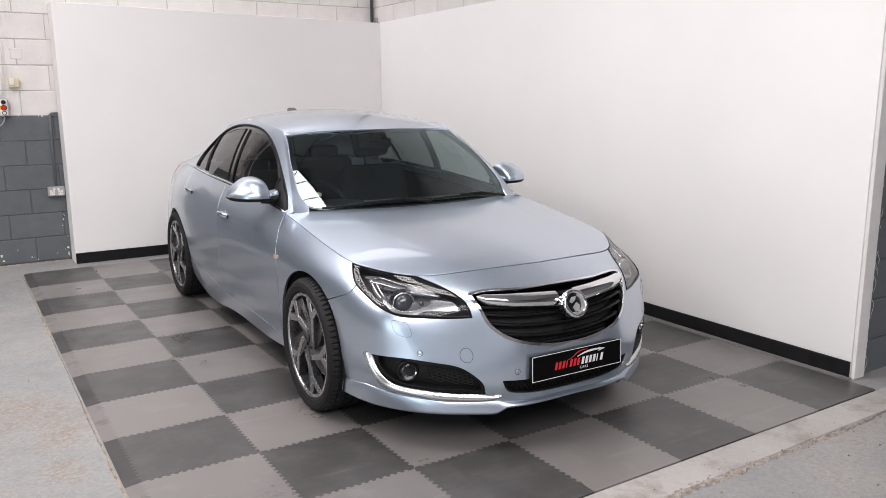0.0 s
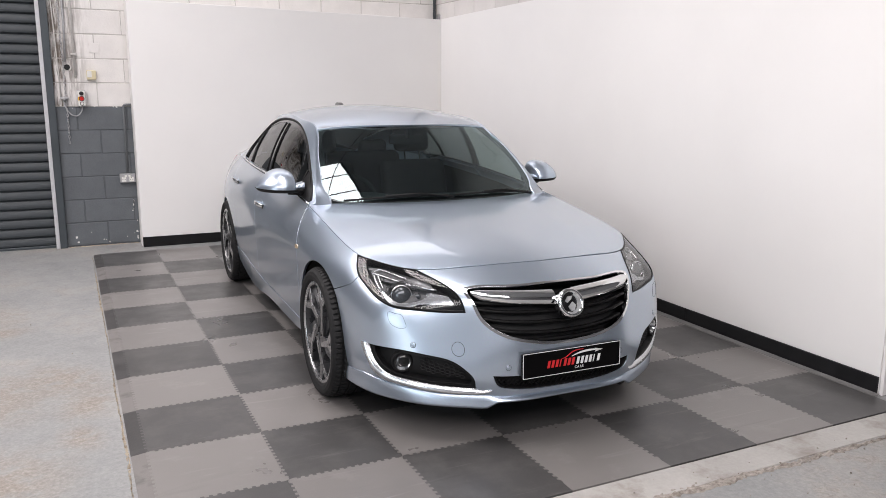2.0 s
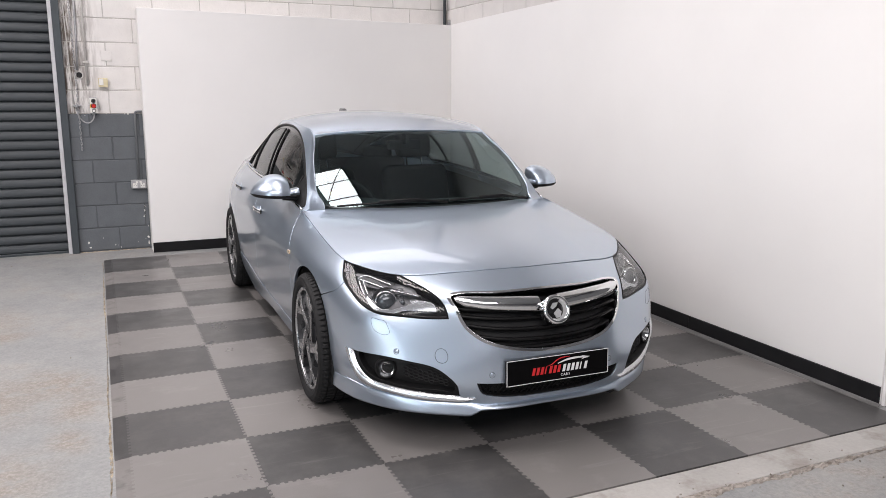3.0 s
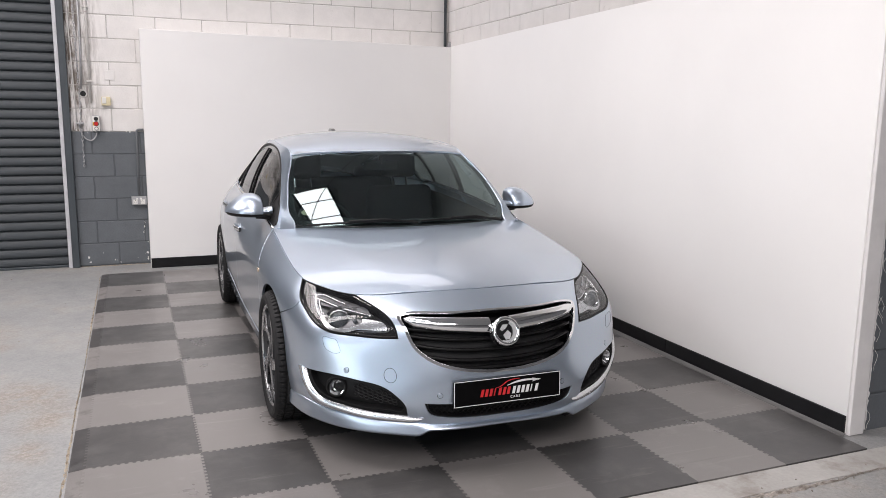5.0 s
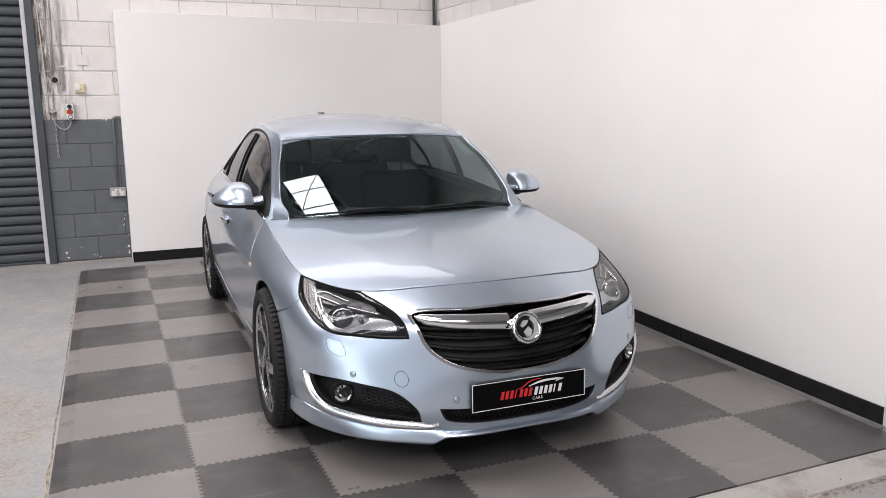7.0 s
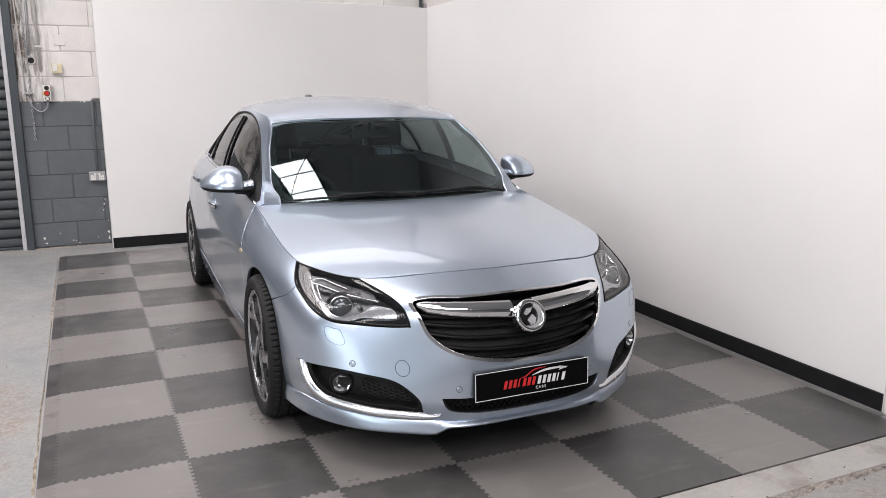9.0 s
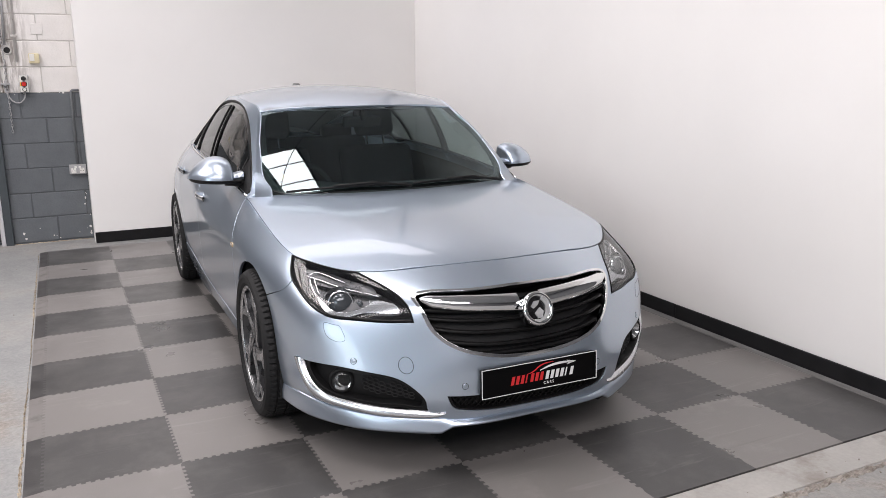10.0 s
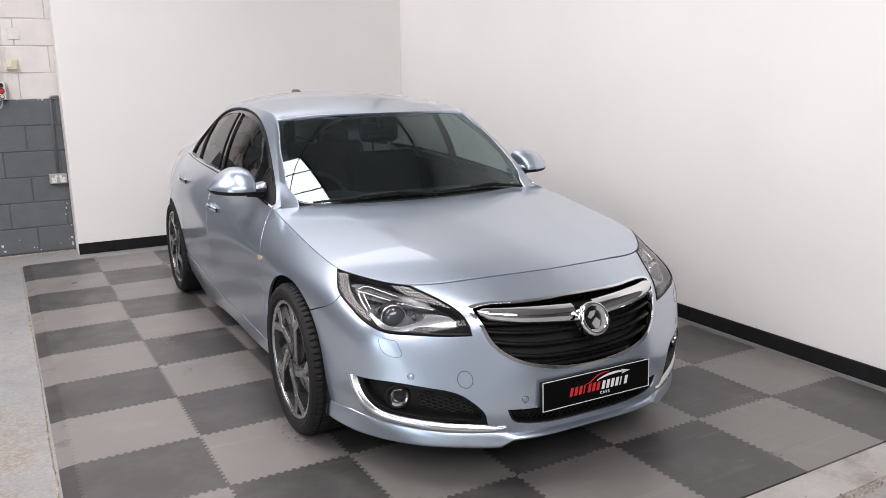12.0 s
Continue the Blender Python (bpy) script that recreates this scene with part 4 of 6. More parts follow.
CORNER = [(.50, .010), (.560, .022), (.602, .046), (.622, .090), (.640, .22), (.648, .40), (.650, .60)]      # the glass's edge up the pillar
scr = [(-.33, .004), (0, 0), (.33, .004), *CORNER, (.66 * .97, .642), (.33, .645), (0, .646), (-.33, .645), (-.66 * .97, .642), *[(-a, b) for a, b in CORNER[::-1]]]
trim("windscreen", screen_m, scr, (), M_SCREEN, car, step=.04, edge=.03, lip=.0, out=-.004, flip=False, label="tinted glass windscreen reflecting a roof light")
inner = [(a * .955, .028 + (b - .0) * .935) for a, b in scr]
trim("windscreen_seal", screen_m, [(a * 1.008, b * 1.008 - .003) for a, b in scr], (inner,), M_GLOSS_BLACK, car, step=.05, edge=.03, lip=.004, out=-.009, flip=False, label="black screen-printed glass border")


def side_m(u, v):
    """Side windows' plane in metres: u back, v up from the belt."""
    r, b = _rail(u)[..., 1], _belt(u)[..., 1]
    return side(u, v / np.maximum(r - b, .03), -1)


def sv(y, z):
    return (y, z - float(_belt(y)[1]))


DLO_TOP = [(1.515, .935), (1.60, 1.000), (1.728, 1.088), (1.92, 1.205), (2.07, 1.276), (2.21, 1.326), (2.52, 1.364), (2.80, 1.354), (3.07, 1.308), (3.27, 1.242), (3.40, 1.160), (3.462, 1.078), (3.452, 1.040)]
DLO_LOW = [(y, float(_belt(y)[1]) + .010) for y in np.linspace(3.44, 1.52, 9)]
dlo = [sv(*p) for p in DLO_TOP] + [sv(*DLO_TOP[-1])] + [sv(*p) for p in DLO_LOW] + [sv(*DLO_LOW[-1])] + [sv(*DLO_TOP[0])]
pil = [(y, float(_rail(y)[1] - _belt(y)[1]) + .004) for y in np.linspace(1.475, 4.42, 32)]
pillar = [(1.475, .002)] * 2 + pil + [pil[-1]] + [(4.42, .0)] * 2 + [(y, .0) for y in np.linspace(4.3, 1.6, 12)] + [(1.475, .002)]


def towards(n, m, w):
    r = n * (1 - w)[:, None] + m * w[:, None]
    return r / np.maximum(np.linalg.norm(r, axis=1, keepdims=True), 1e-9)


def ease_side(q, n):
    """Rounds the side's front pillar over towards the nose."""
    y = q[:, 0]
    w = .6 * np.clip((2.2 - y) / .25, 0, 1)
    return towards(n, np.tile([-.93, -.28, .22], (len(n), 1)), w)


def ease_screen(q, n):
    """Rounds the painted edge of the screen over towards the side."""
    y = np.clip(1.46 + q[:, 1] / .65 * .53, 1.5, 2.0)
    m = -normals_of(side_m, np.stack([y, .9 * (_rail(y)[:, 1] - _belt(y)[:, 1])], -1))
    m = towards(m, np.tile([-.93, -.28, .22], (len(m), 1)), np.full(len(m), .85))
    n = towards(n, m, .85 + .15 * np.clip((np.abs(q[:, 0]) - .58) / .08, 0, 1))
    return n


both("pillar_panel", side_m, pillar, (dlo,), M_PAINT, car, flip=True, step=.04, edge=.018, lip=.012, ease=ease_side)
post = [(-.662, .648)] * 2 + [(-a - .002, b) for a, b in CORNER[:1:-1]] + [(-.600, .010), (-.606, -.060)] + [(-.606, -.060)] + [(-.674, -.060)] * 2 + [(-.668, .1), (-.664, .4), (-.662, .648)]
both("windscreen_pillar", screen_m, post, (), M_PAINT, car, step=.022, edge=.012, lip=.006, round_edge=.0015, ease=ease_screen)


def z_top(y):
    a = np.array(DLO_TOP)
    return float(np.interp(y, a[:, 0], a[:, 1]))


def pane(y0, y1, y2, y3):
    """Front foot, front top, rear top, rear foot of a pane, within the window line."""
    up = [sv(y, z_top(y) - .026) for y in np.linspace(y1, y2, 9)]
    low = [sv(y, float(_belt(y)[1]) + .020) for y in np.linspace(y3, y0, 7)]
    return up + [up[-1]] + [low[0]] + low + [low[-1]] + [up[0]]


PANES = [pane(1.735, 1.76, 2.492, 2.452), pane(2.545, 2.572, 3.150, 3.075), pane(3.100, 3.175, 3.415, 3.415)]
both("window_frame", side_m, [(a, b) for a, b in dlo], PANES, M_GLOSS_BLACK, car, flip=True, step=.05, edge=.02, out=-.007, lip=.004, round_edge=0, label="gloss black window frame and pillar")
for i_, pn in enumerate(PANES):
    both("side_window", side_m, pn, (), M_SIDE_GLASS if i_ else M_DOOR_GLASS, car, flip=True, step=.06, edge=.03, out=-.010, lip=0, label="dark tinted side window")
for mirror_ in (0, 1):
    seals = [("window_seal", [sv(y, z - .004) for y, z in DLO_TOP], .008)]
    for pn in PANES:
        low_f, up_f, up_r, low_r = pn[-2], pn[0], pn[8], pn[10]
        seals += [("pane_seal", [low_f, up_f], .0045), ("pane_seal", [up_r, low_r], .0045)]
    for nm_, ln_, r_ in seals:
        pts = line_on(side_m, ln_, -.004, .03, True)
        tube_part(nm_, mirror_pts(pts) if mirror_ else pts, r_, M_TRIM, car, 6)
    pts = line_on(side_m, [(y, .006) for y in np.linspace(1.50, 3.43, 12)], .002, .05, True)
    pts = mirror_pts(pts) if mirror_ else pts
    tube_part("chrome_window_strip", pts, .006, M_CHROME, car)


# rear screen and boot lid
def rear_glass(u, v):
    y0, y1 = 3.76, 4.42
    s = (v - y0) / (y1 - y0)
    w = .47 + .02 * s
    zz = 1.288 + (1.035 - 1.288) * s + .02 * 4 * s * (1 - s) - .065 * (u / w) ** 2
    return np.stack([u, v, zz], -1)


trim("rear_screen", rear_glass, [(-.50, 3.72)] * 2 + [(.50, 3.72)] * 2 + [(.45, 4.42)] * 2 + [(-.45, 4.42)] * 2 + [(-.50, 3.72)], (), M_REAR_GLASS, car, step=.08, lip=0)


def deck(u, v):
    e = shell(-np.abs(v) * 0 - 4.9, .62)
    zz = 1.035 - .05 * np.clip((v - 4.42) / .3, 0, 1) ** 2 - .03 * (u / .6) ** 2
    return np.stack([u, v, zz], -1)


trim("boot_lid", deck, [(-.58, 4.40)] * 2 + [(.58, 4.40)] * 2 + [(.56, 4.60), (0, 4.70), (-.56, 4.60)] + [(-.58, 4.40)], (), M_PAINT, car, step=.08, lip=.03)
both("tail_lamp", shell, [(-5.04, .52), (-5.03, .59), (-5.08, .60), (-5.18, .56), (-5.18, .47), (-5.05, .46)], (), M_TAIL, car, step=.05, edge=.02, out=.004)

# ---- car: nose details ----
def grid_part(name, rows, material, parent, label="", closed=False):
    """A smooth sheet through rows of points."""
    rows = [np.asarray(r, float) for r in rows]
    n = len(rows[0])
    verts = np.concatenate(rows)
    faces = []
    for a in range(len(rows) - 1):
        for b in range(n if closed else n - 1):
            c = (b + 1) % n
            faces.append([a * n + b, a * n + c, (a + 1) * n + c, (a + 1) * n + b])
    me = mesh_of(name, verts, faces, material, smooth=True)
    bm = bmesh.new()
    bm.from_mesh(me)
    bmesh.ops.recalc_face_normals(bm, faces=bm.faces)
    bm.to_mesh(me)
    bm.free()
    ob = new(name, me)
    ob.parent = parent
    return tagged(ob, label)


def scaled(pts, kx, ky, c):
    return [(c[0] + (a - c[0]) * kx, c[1] + (b - c[1]) * ky) for a, b in pts]


# dark structure behind the openings, so that nothing shows through
trim("bumper_beam", shell, [(-1.0, .03)] * 2 + [(-1.0, .50), (-.64, .59), (0, .60), (.64, .59), (1.0, .50)] + [(1.0, .50)] + [(1.0, .03)] * 2 + [(-1.0, .03)], (), M_DARK, car, step=.06, lip=0, out=-.085)

# lip spoiler
tt = np.linspace(-1.168, 1.168, 97)
up = np.abs(tt)
rise = np.clip((.40 - up) / .07, 0, 1)
rise = rise * rise * (3 - 2 * rise)
flare = np.clip((up - .95) / .22, 0, 1)
zb = .178 + .028 * rise + .012 * flare
h_top = np.interp(up, [0, .33, .40, .62, .88, 1.0, 1.17], [.030, .034, .044, .042, .062, .088, .088])
p_top, p_low = shell(tt, h_top), shell(tt, np.full_like(tt, .01))
nrm = normals_of(shell, np.stack([tt, np.full_like(tt, .03)], -1))
nrm[:, 2] = 0
nrm /= np.linalg.norm(nrm, axis=1, keepdims=True)
outer = p_low + nrm * .026
outer[:, 2] = zb
r0 = p_top + nrm * .001
r2 = outer + nrm * -.001 + np.array([0, 0, .007])
r1 = p_top * .93 + r2 * .07 + nrm * .003
r1b = p_top * .5 + r2 * .5 + nrm * .004
r1c = p_top * .1 + r2 * .9 + nrm * .001
r3 = outer + nrm * -.006
r4 = outer - nrm * .09 + np.array([0, 0, .012])
grid_part("lip_spoiler", [r0 - nrm * .01, r0, r1, r1b, r1c, r2, r3, r4], M_PAINT, front_bumper)
r5 = outer - nrm * .05
grid_part("air_deflector", [r5 + np.array([0, 0, .03]), r5 - np.array([0, 0, .018]), r5 - nrm * .2 - np.array([0, 0, .018])], M_TRIM, front_bumper, "black plastic air deflector")

# grille
grille = trim("grille", shell, scaled(GRILLE, .99, .99, (0, .39)), (), M_DARK, car, step=.06, edge=.03, out=-.055, lip=0, label="black slatted grille in a chrome surround")
trim("chrome_surround", shell, scaled(GRILLE, 1.014, 1.022, (0, .39)), (scaled(GRILLE, .980, .958, (0, .39)),), M_CHROME, grille, step=.05, edge=.012, out=.004, lip=.02, label="chrome grille surround")
gpoly = resample(scaled(GRILLE, .985, .97, (0, .39)), .01)


def slat(hc, sag, depth, thick, name="slat", material=M_GRILLE):
    ts = np.linspace(-.46, .46, 185)
    hs = hc + sag * (ts / .45) ** 2
    ok = inside(np.stack([ts, hs], -1), gpoly)
    ts, hs = ts[ok][::3], hs[ok][::3]
    q = np.stack([ts, hs], -1)
    n = normals_of(shell, q)
    p = shell(ts, hs)
    prof = [(-.045, -.4), (-.012, -.5), (0, -.15), (-.004, .25), (-.020, .5), (-.045, .4)]
    rows = [p + n * (depth + a) + np.array([0, 0, thick * b]) for a, b in prof]
    return grid_part(name, rows, material, grille)


for hc, sag in ((.462, .012), (.415, .014), (.370, .020), (.330, .026), (.294, .032), (.268, .030)):
    slat(hc, sag, -.012, .019)
for mirror_ in (False, True):
    wt = np.linspace(-.446, -.046, 44)
    w_hi = np.interp(wt, [-.446, -.430, -.405, -.255, -.046], [.480, .492, .499, .494, .480])
    w_lo = np.interp(wt, [-.446, -.436, -.405, -.271, -.046], [.470, .456, .438, .416, .392])
    rows = []
    for s_, off in [(0, -.03)] + [(a, .002 + .017 * math.sin(math.pi * a) ** .75) for a in np.linspace(0, 1, 13)] + [(1, -.03)]:
        q = np.stack([wt, w_lo + (w_hi - w_lo) * s_], -1)
        p = shell(q[:, 0], q[:, 1]) + normals_of(shell, q) * off
        rows.append(mirror_pts(p) if mirror_ else p)
    grid_part("chrome_wing", rows, M_CHROME, grille, "polished chrome wing bar")

# round maker's badge, plain shapes only
badge = new("badge")
badge.parent = car
badge.matrix_basis = pose(.003, -.004, .634, 90 - 24, 0, 0)
tagged(badge, "round chrome badge with a dark centre")


def ring(name, profile, material, parent, seg=48, label=""):
    """A turned part about z: profile of (radius, height)."""
    a = np.linspace(0, 2 * math.pi, seg, endpoint=False)
    rows = [np.stack([r * np.cos(a), r * np.sin(a), np.full(seg, z)], -1) for r, z in profile]
    return grid_part(name, rows, material, parent, label, closed=True)


ring("badge_ring", [(.067, -.030), (.067, -.004), (.065, .005), (.060, .011), (.053, .011), (.048, .005), (.046, -.003)], M_CHROME, badge)
ring("badge_disc", [(.048, -.002), (.030, .000), (.0005, .001)], M_GLOSS_BLACK, badge, 32)
bm = bmesh.new()
crescent = [(math.cos(a) * r + ox, math.sin(a) * r) for r, ox, rng in ((.049, 0, np.linspace(-2.1, 1.1, 12)), (.041, -.009, np.linspace(0.95, -1.95, 12))) for a in rng]
vs = [bm.verts.new((x, y, .001)) for x, y in crescent]
f_ = bm.faces.new(vs)
ex = bmesh.ops.extrude_face_region(bm, geom=[f_])
bmesh.ops.translate(bm, verts=[v for v in ex["geom"] if isinstance(v, bmesh.types.BMVert)], vec=(0, 0, .006))
bmesh.ops.recalc_face_normals(bm, faces=bm.faces)
part("badge_crescent", bm, M_BADGE, badge)
bm = bmesh.new()
for pts in ([(-.030, .010), (-.014, .030), (.010, .030), (.000, .014), (-.020, .002)], [(-.018, -.016), (.006, .004), (.020, -.012), (.010, -.036), (-.008, -.038)]):
    f_ = bm.faces.new([bm.verts.new((x, y, .001)) for x, y in pts])
    ex = bmesh.ops.extrude_face_region(bm, geom=[f_])
    bmesh.ops.translate(bm, verts=[v for v in ex["geom"] if isinstance(v, bmesh.types.BMVert)], vec=(0, 0, .005))
bmesh.ops.recalc_face_normals(bm, faces=bm.faces)
part("badge_facet", bm, M_BADGE, badge)

# lower intake
intake = trim("lower_intake", shell, scaled(INTAKE, .99, 1.0, (0, .095)), (), M_DARK, car, step=.05, edge=.03, out=-.05, lip=0, label="black lower air intake mesh")
ipoly = resample(scaled(INTAKE, .985, .96, (0, .095)), .01)
bm = bmesh.new()
for sgn in (-1, 1):
    for k in range(-28, 29):
        t0 = k * .026
        l = np.array([(t0 + sgn * s * .9, .05 + s) for s in np.linspace(0, .09, 12)])
        ok = inside(l, ipoly)
        if ok.sum() > 2:
            l = l[ok]
            p = shell(l[:, 0], l[:, 1]) - normals_of(shell, l) * .022
            add_tube(bm, [Vector(q) for q in p], .0028, 4)
part("intake_mesh", bm, M_GRILLE, intake)
trim("intake_surround", shell, scaled(INTAKE, 1.0, 1.0, (0, .095)), (scaled(INTAKE, .97, .88, (0, .095)),), M_TRIM, intake, step=.05, edge=.02, out=-.006, lip=.03)

# fog lamp recesses with chrome blades
BLADE_OUT = [(-.985, .236), (-.962, .188), (-.930, .122), (-.876, .079), (-.756, .062), (-.620, .049), (-.505, .046), (-.420, .051), (-.374, .068)]
BLADE_IN = [(-.944, .236), (-.925, .184), (-.897, .136), (-.845, .103), (-.747, .090), (-.632, .079), (-.514, .073), (-.430, .071), (-.376, .072)]
FOG_IN = [(-.930, .232)] * 2 + [(-.780, .231), (-.637, .216), (-.538, .194), (-.488, .159), (-.452, .105), (-.455, .083), (-.503, .080), (-.634, .085), (-.769, .099), (-.863, .123), (-.910, .172)]
for mirror_ in (False, True):
    fog = trim("fog_lamp_bezel", shell, scaled(FOG_IN, 1.0, 1.0, (-.7, .15)), (), M_TRIM, car, step=.03, edge=.016, out=-.040, lip=0, mirror=mirror_, label="black fog lamp recess with chrome blade")
    trim("bezel_wall", shell, scaled(FOG_IN, 1.02, 1.03, (-.7, .15)), (scaled(FOG_IN, .93, .86, (-.69, .15)),), M_TRIM, fog, step=.03, edge=.014, out=-.008, lip=.034, mirror=mirror_)
    rows = []
    lo_, hi_ = (spline(np.linspace(0, 1, len(b)), b)(np.linspace(0, 1, 60)) for b in (np.array(BLADE_OUT), np.array(BLADE_IN)))
    for s_, off in [(0, -.03), (0, .004)] + [(a, .009 - .016 * a + .006 * math.sin(math.pi * a)) for a in np.linspace(.04, .96, 9)] + [(1, -.008), (1, -.04)]:
        q = lo_ * (1 - s_) + hi_ * s_
        p = shell(q[:, 0], q[:, 1]) + normals_of(shell, q) * off
        rows.append(mirror_pts(p) if mirror_ else p)
    grid_part("chrome_blade", rows, M_BLADE, fog, "chrome fog lamp blade")
    c0 = np.array([[-.785, .170]])
    n0 = normals_of(shell, c0)[0]
    p0 = shell(-.785, .170) - n0 * .028
    face = Vector((n0[0] * .5, n0[1], n0[2] * .3)).normalized()
    if mirror_:
        p0, face = p0 * (-1, 1, 1), Vector((-face.x, face.y, face.z))
    m0 = Matrix.Translation(Vector(map(float, p0))) @ face.to_track_quat("Z", "Y").to_matrix().to_4x4()
    for nm, prof, mt in (("fog_lamp_ring", [(.050, -.01), (.048, .006), (.040, .010), (.037, .0)], M_TRIM), ("fog_lamp_reflector", [(.038, .004), (.030, -.010), (.015, -.022), (.001, -.024)], M_CHROME), ("fog_lamp_lens", [(.038, .004), (.028, .012), (.014, .016), (.0005, .017)], M_LENS)):
        o = ring(nm, prof, mt, fog, 28)
        o.matrix_basis = m0
    mp = resample([(-.70, .200), (-.560, .172), (-.520, .150), (-.500, .112), (-.69, .130)], .012, smooth=False)
    bm = bmesh.new()
    for k in range(9):
        for j in range(5):
            t0, h0 = -.69 + k * .022, .115 + j * .017 + .008 * (k % 2)
            if inside(np.array([[t0, h0]]), mp)[0]:
                hexa = np.array([(t0 + .011 * math.cos(a), h0 + .009 * math.sin(a)) for a in np.linspace(0, 2 * math.pi, 7)])
                p = shell(hexa[:, 0], hexa[:, 1]) - normals_of(shell, hexa) * .033
                p = mirror_pts(p) if mirror_ else p
                add_tube(bm, [Vector(q) for q in p], .0022, 4)
    part("mesh_insert", bm, M_DARK, fog)

# parking sensors, towing-eye cover, washer covers
def on_nose(t, h, off=0.0, mirror_=False):
    n = normals_of(shell, np.array([[t, h]]))[0]
    p = shell(t, h) + n * off
    if mirror_:
        p, n = p * (-1, 1, 1), n * (-1, 1, 1)
    return Matrix.Translation(Vector(map(float, p))) @ Vector(map(float, n)).to_track_quat("Z", "Y").to_matrix().to_4x4()


for t_, h_, mr in ((-.717, .251, 0), (-.300, .172, 0), (-.717, .251, 1), (-.300, .172, 1)):
    s_ = ring("parking_sensor", [(.0115, -.004), (.0115, .0012), (.0095, .0022), (.0085, .0004), (.007, .0016), (.0005, .002)], M_PAINT, car, 20)
    s_.matrix_basis = on_nose(t_, h_, .0, bool(mr))
    rr = ring("sensor_seam", [(.0130, -.002), (.0130, .0007), (.0115, .0007), (.0115, -.002)], M_DARK, s_, 20)
seam = resample([(-.517 + .028 * math.cos(a), .243 + .026 * math.sin(a)) for a in np.linspace(0, 2 * math.pi, 16, endpoint=False)], .006)
tube_part("towing_eye_cover_seam", line_on(shell, [tuple(p) for p in seam], .0002, .006, False, closed=True), .0011, M_DARK, car, 5, closed=True)
WASH = [(-.850, .357), (-.800, .357), (-.772, .352), (-.760, .335), (-.750, .312), (-.765, .306), (-.800, .309), (-.826, .318), (-.845, .338)]
w_l = line_on(shell, WASH, .0002, .006, False, closed=True)
tube_part("washer_cover_seam", w_l, .0007, M_DARK, car, 5, closed=True)
tube_part("washer_cover_seam", mirror_pts(w_l), .0007, M_DARK, car, 5, closed=True)

# show plate: black with a white edge; its lettering and emblem as plain slanted shapes
plate = part("show_plate", box((-.258, -.006, -.0565), (.258, .002, .0565), .002), M_PLATE, car, "black show plate with red and white lettering bars")
plate.matrix_basis = pose(.008, -.024, .3755, -2, 0, 0)
part("plate_holder", box((-.254, .002, -.053), (.254, .022, .053), .004), M_TRIM, plate)
bm = bmesh.new()
for lo, hi in (((-.258, -.0072, .0540), (.258, -.0058, .0567)), ((-.258, -.0072, -.0567), (.258, -.0058, -.0540)), ((-.2582, -.0072, -.0567), (-.2552, -.0058, .0567)), ((.2552, -.0072, -.0567), (.2582, -.0058, .0567))):
    add_box(bm, lo, hi)
part("plate_edge", bm, M_WHITE_PRINT, plate)


def slanted(x, z, w, h, lean=.22):
    return [(x, z), (x + w, z), (x + w + lean * h, z + h), (x + lean * h, z + h)]


def print_shape(polys, material, name):
    bm = bmesh.new()
    for p in polys:
        lo = [bm.verts.new((x, -.0071, z)) for x, z in p]
        hi = [bm.verts.new((x, -.0055, z)) for x, z in p]
        bm.faces.new(lo)
        for k in range(len(p)):
            bm.faces.new((lo[k - 1], lo[k], hi[k], hi[k - 1]))
    bmesh.ops.recalc_face_normals(bm, faces=bm.faces)
    return part(name, bm, material, plate)


print_shape([slanted(-.135 + k * .0212, -.022, .0130 if k != 3 else .0055, .033) for k in range(7)], M_RED_PRINT, "red_bars")
print_shape([slanted(.018 + k * .0222, -.022, .0135 if k != 4 else .0055, .033) for k in range(6)], M_WHITE_PRINT, "white_bars")
def lettering(name, text, size, material, parent, m, depth=.0006):
    """A word in the built-in font, turned into a thin mesh."""
    cu = bpy.data.curves.new(name, "FONT")
    cu.body, cu.size, cu.extrude, cu.space_character, cu.align_x = text, size, depth, 1.35, "CENTER"
    o = bpy.data.objects.new(name, cu)
    scene.collection.objects.link(o)
    me = bpy.data.meshes.new_from_object(o.evaluated_get(bpy.context.evaluated_depsgraph_get()))
    bpy.data.objects.remove(o)
    me.materials.clear()
    me.materials.append(material)
    ob = new(name, me)
    ob.parent = parent
    ob.matrix_basis = m
    return ob


lettering("plate_word", "CARS", .016, M_WHITE_PRINT, plate, pose(.034, -.0066, -.041, 90, 0, 0))


def swoosh(pts, w):
    l = resample(pts, .008, closed=False)
    d = np.gradient(l, axis=0)
    n = np.stack([-d[:, 1], d[:, 0]], -1) / np.linalg.norm(d, axis=1, keepdims=True)
    k = np.linspace(0, 1, len(l))
    ww = (w * np.sin(np.pi * np.clip(k, .06, .94)) ** .6)[:, None]
    return [[tuple(l[i] + n[i] * ww[i] / 2), tuple(l[i + 1] + n[i + 1] * ww[i + 1] / 2), tuple(l[i + 1] - n[i + 1] * ww[i + 1] / 2), tuple(l[i] - n[i] * ww[i] / 2)] for i in range(len(l) - 1)]


print_shape(swoosh([(-.060, .012), (-.035, .018), (-.010, .034), (.020, .043), (.055, .044)], .005), M_RED_PRINT, "red_swoosh")
print_shape(swoosh([(-.005, .018), (.040, .030), (.085, .034), (.120, .033), (.150, .028)], .009), M_WHITE_PRINT, "white_swoosh")
print_shape([[(.118, .022), (.160, .031), (.116, .040), (.126, .031)]], M_WHITE_PRINT, "white_arrow")

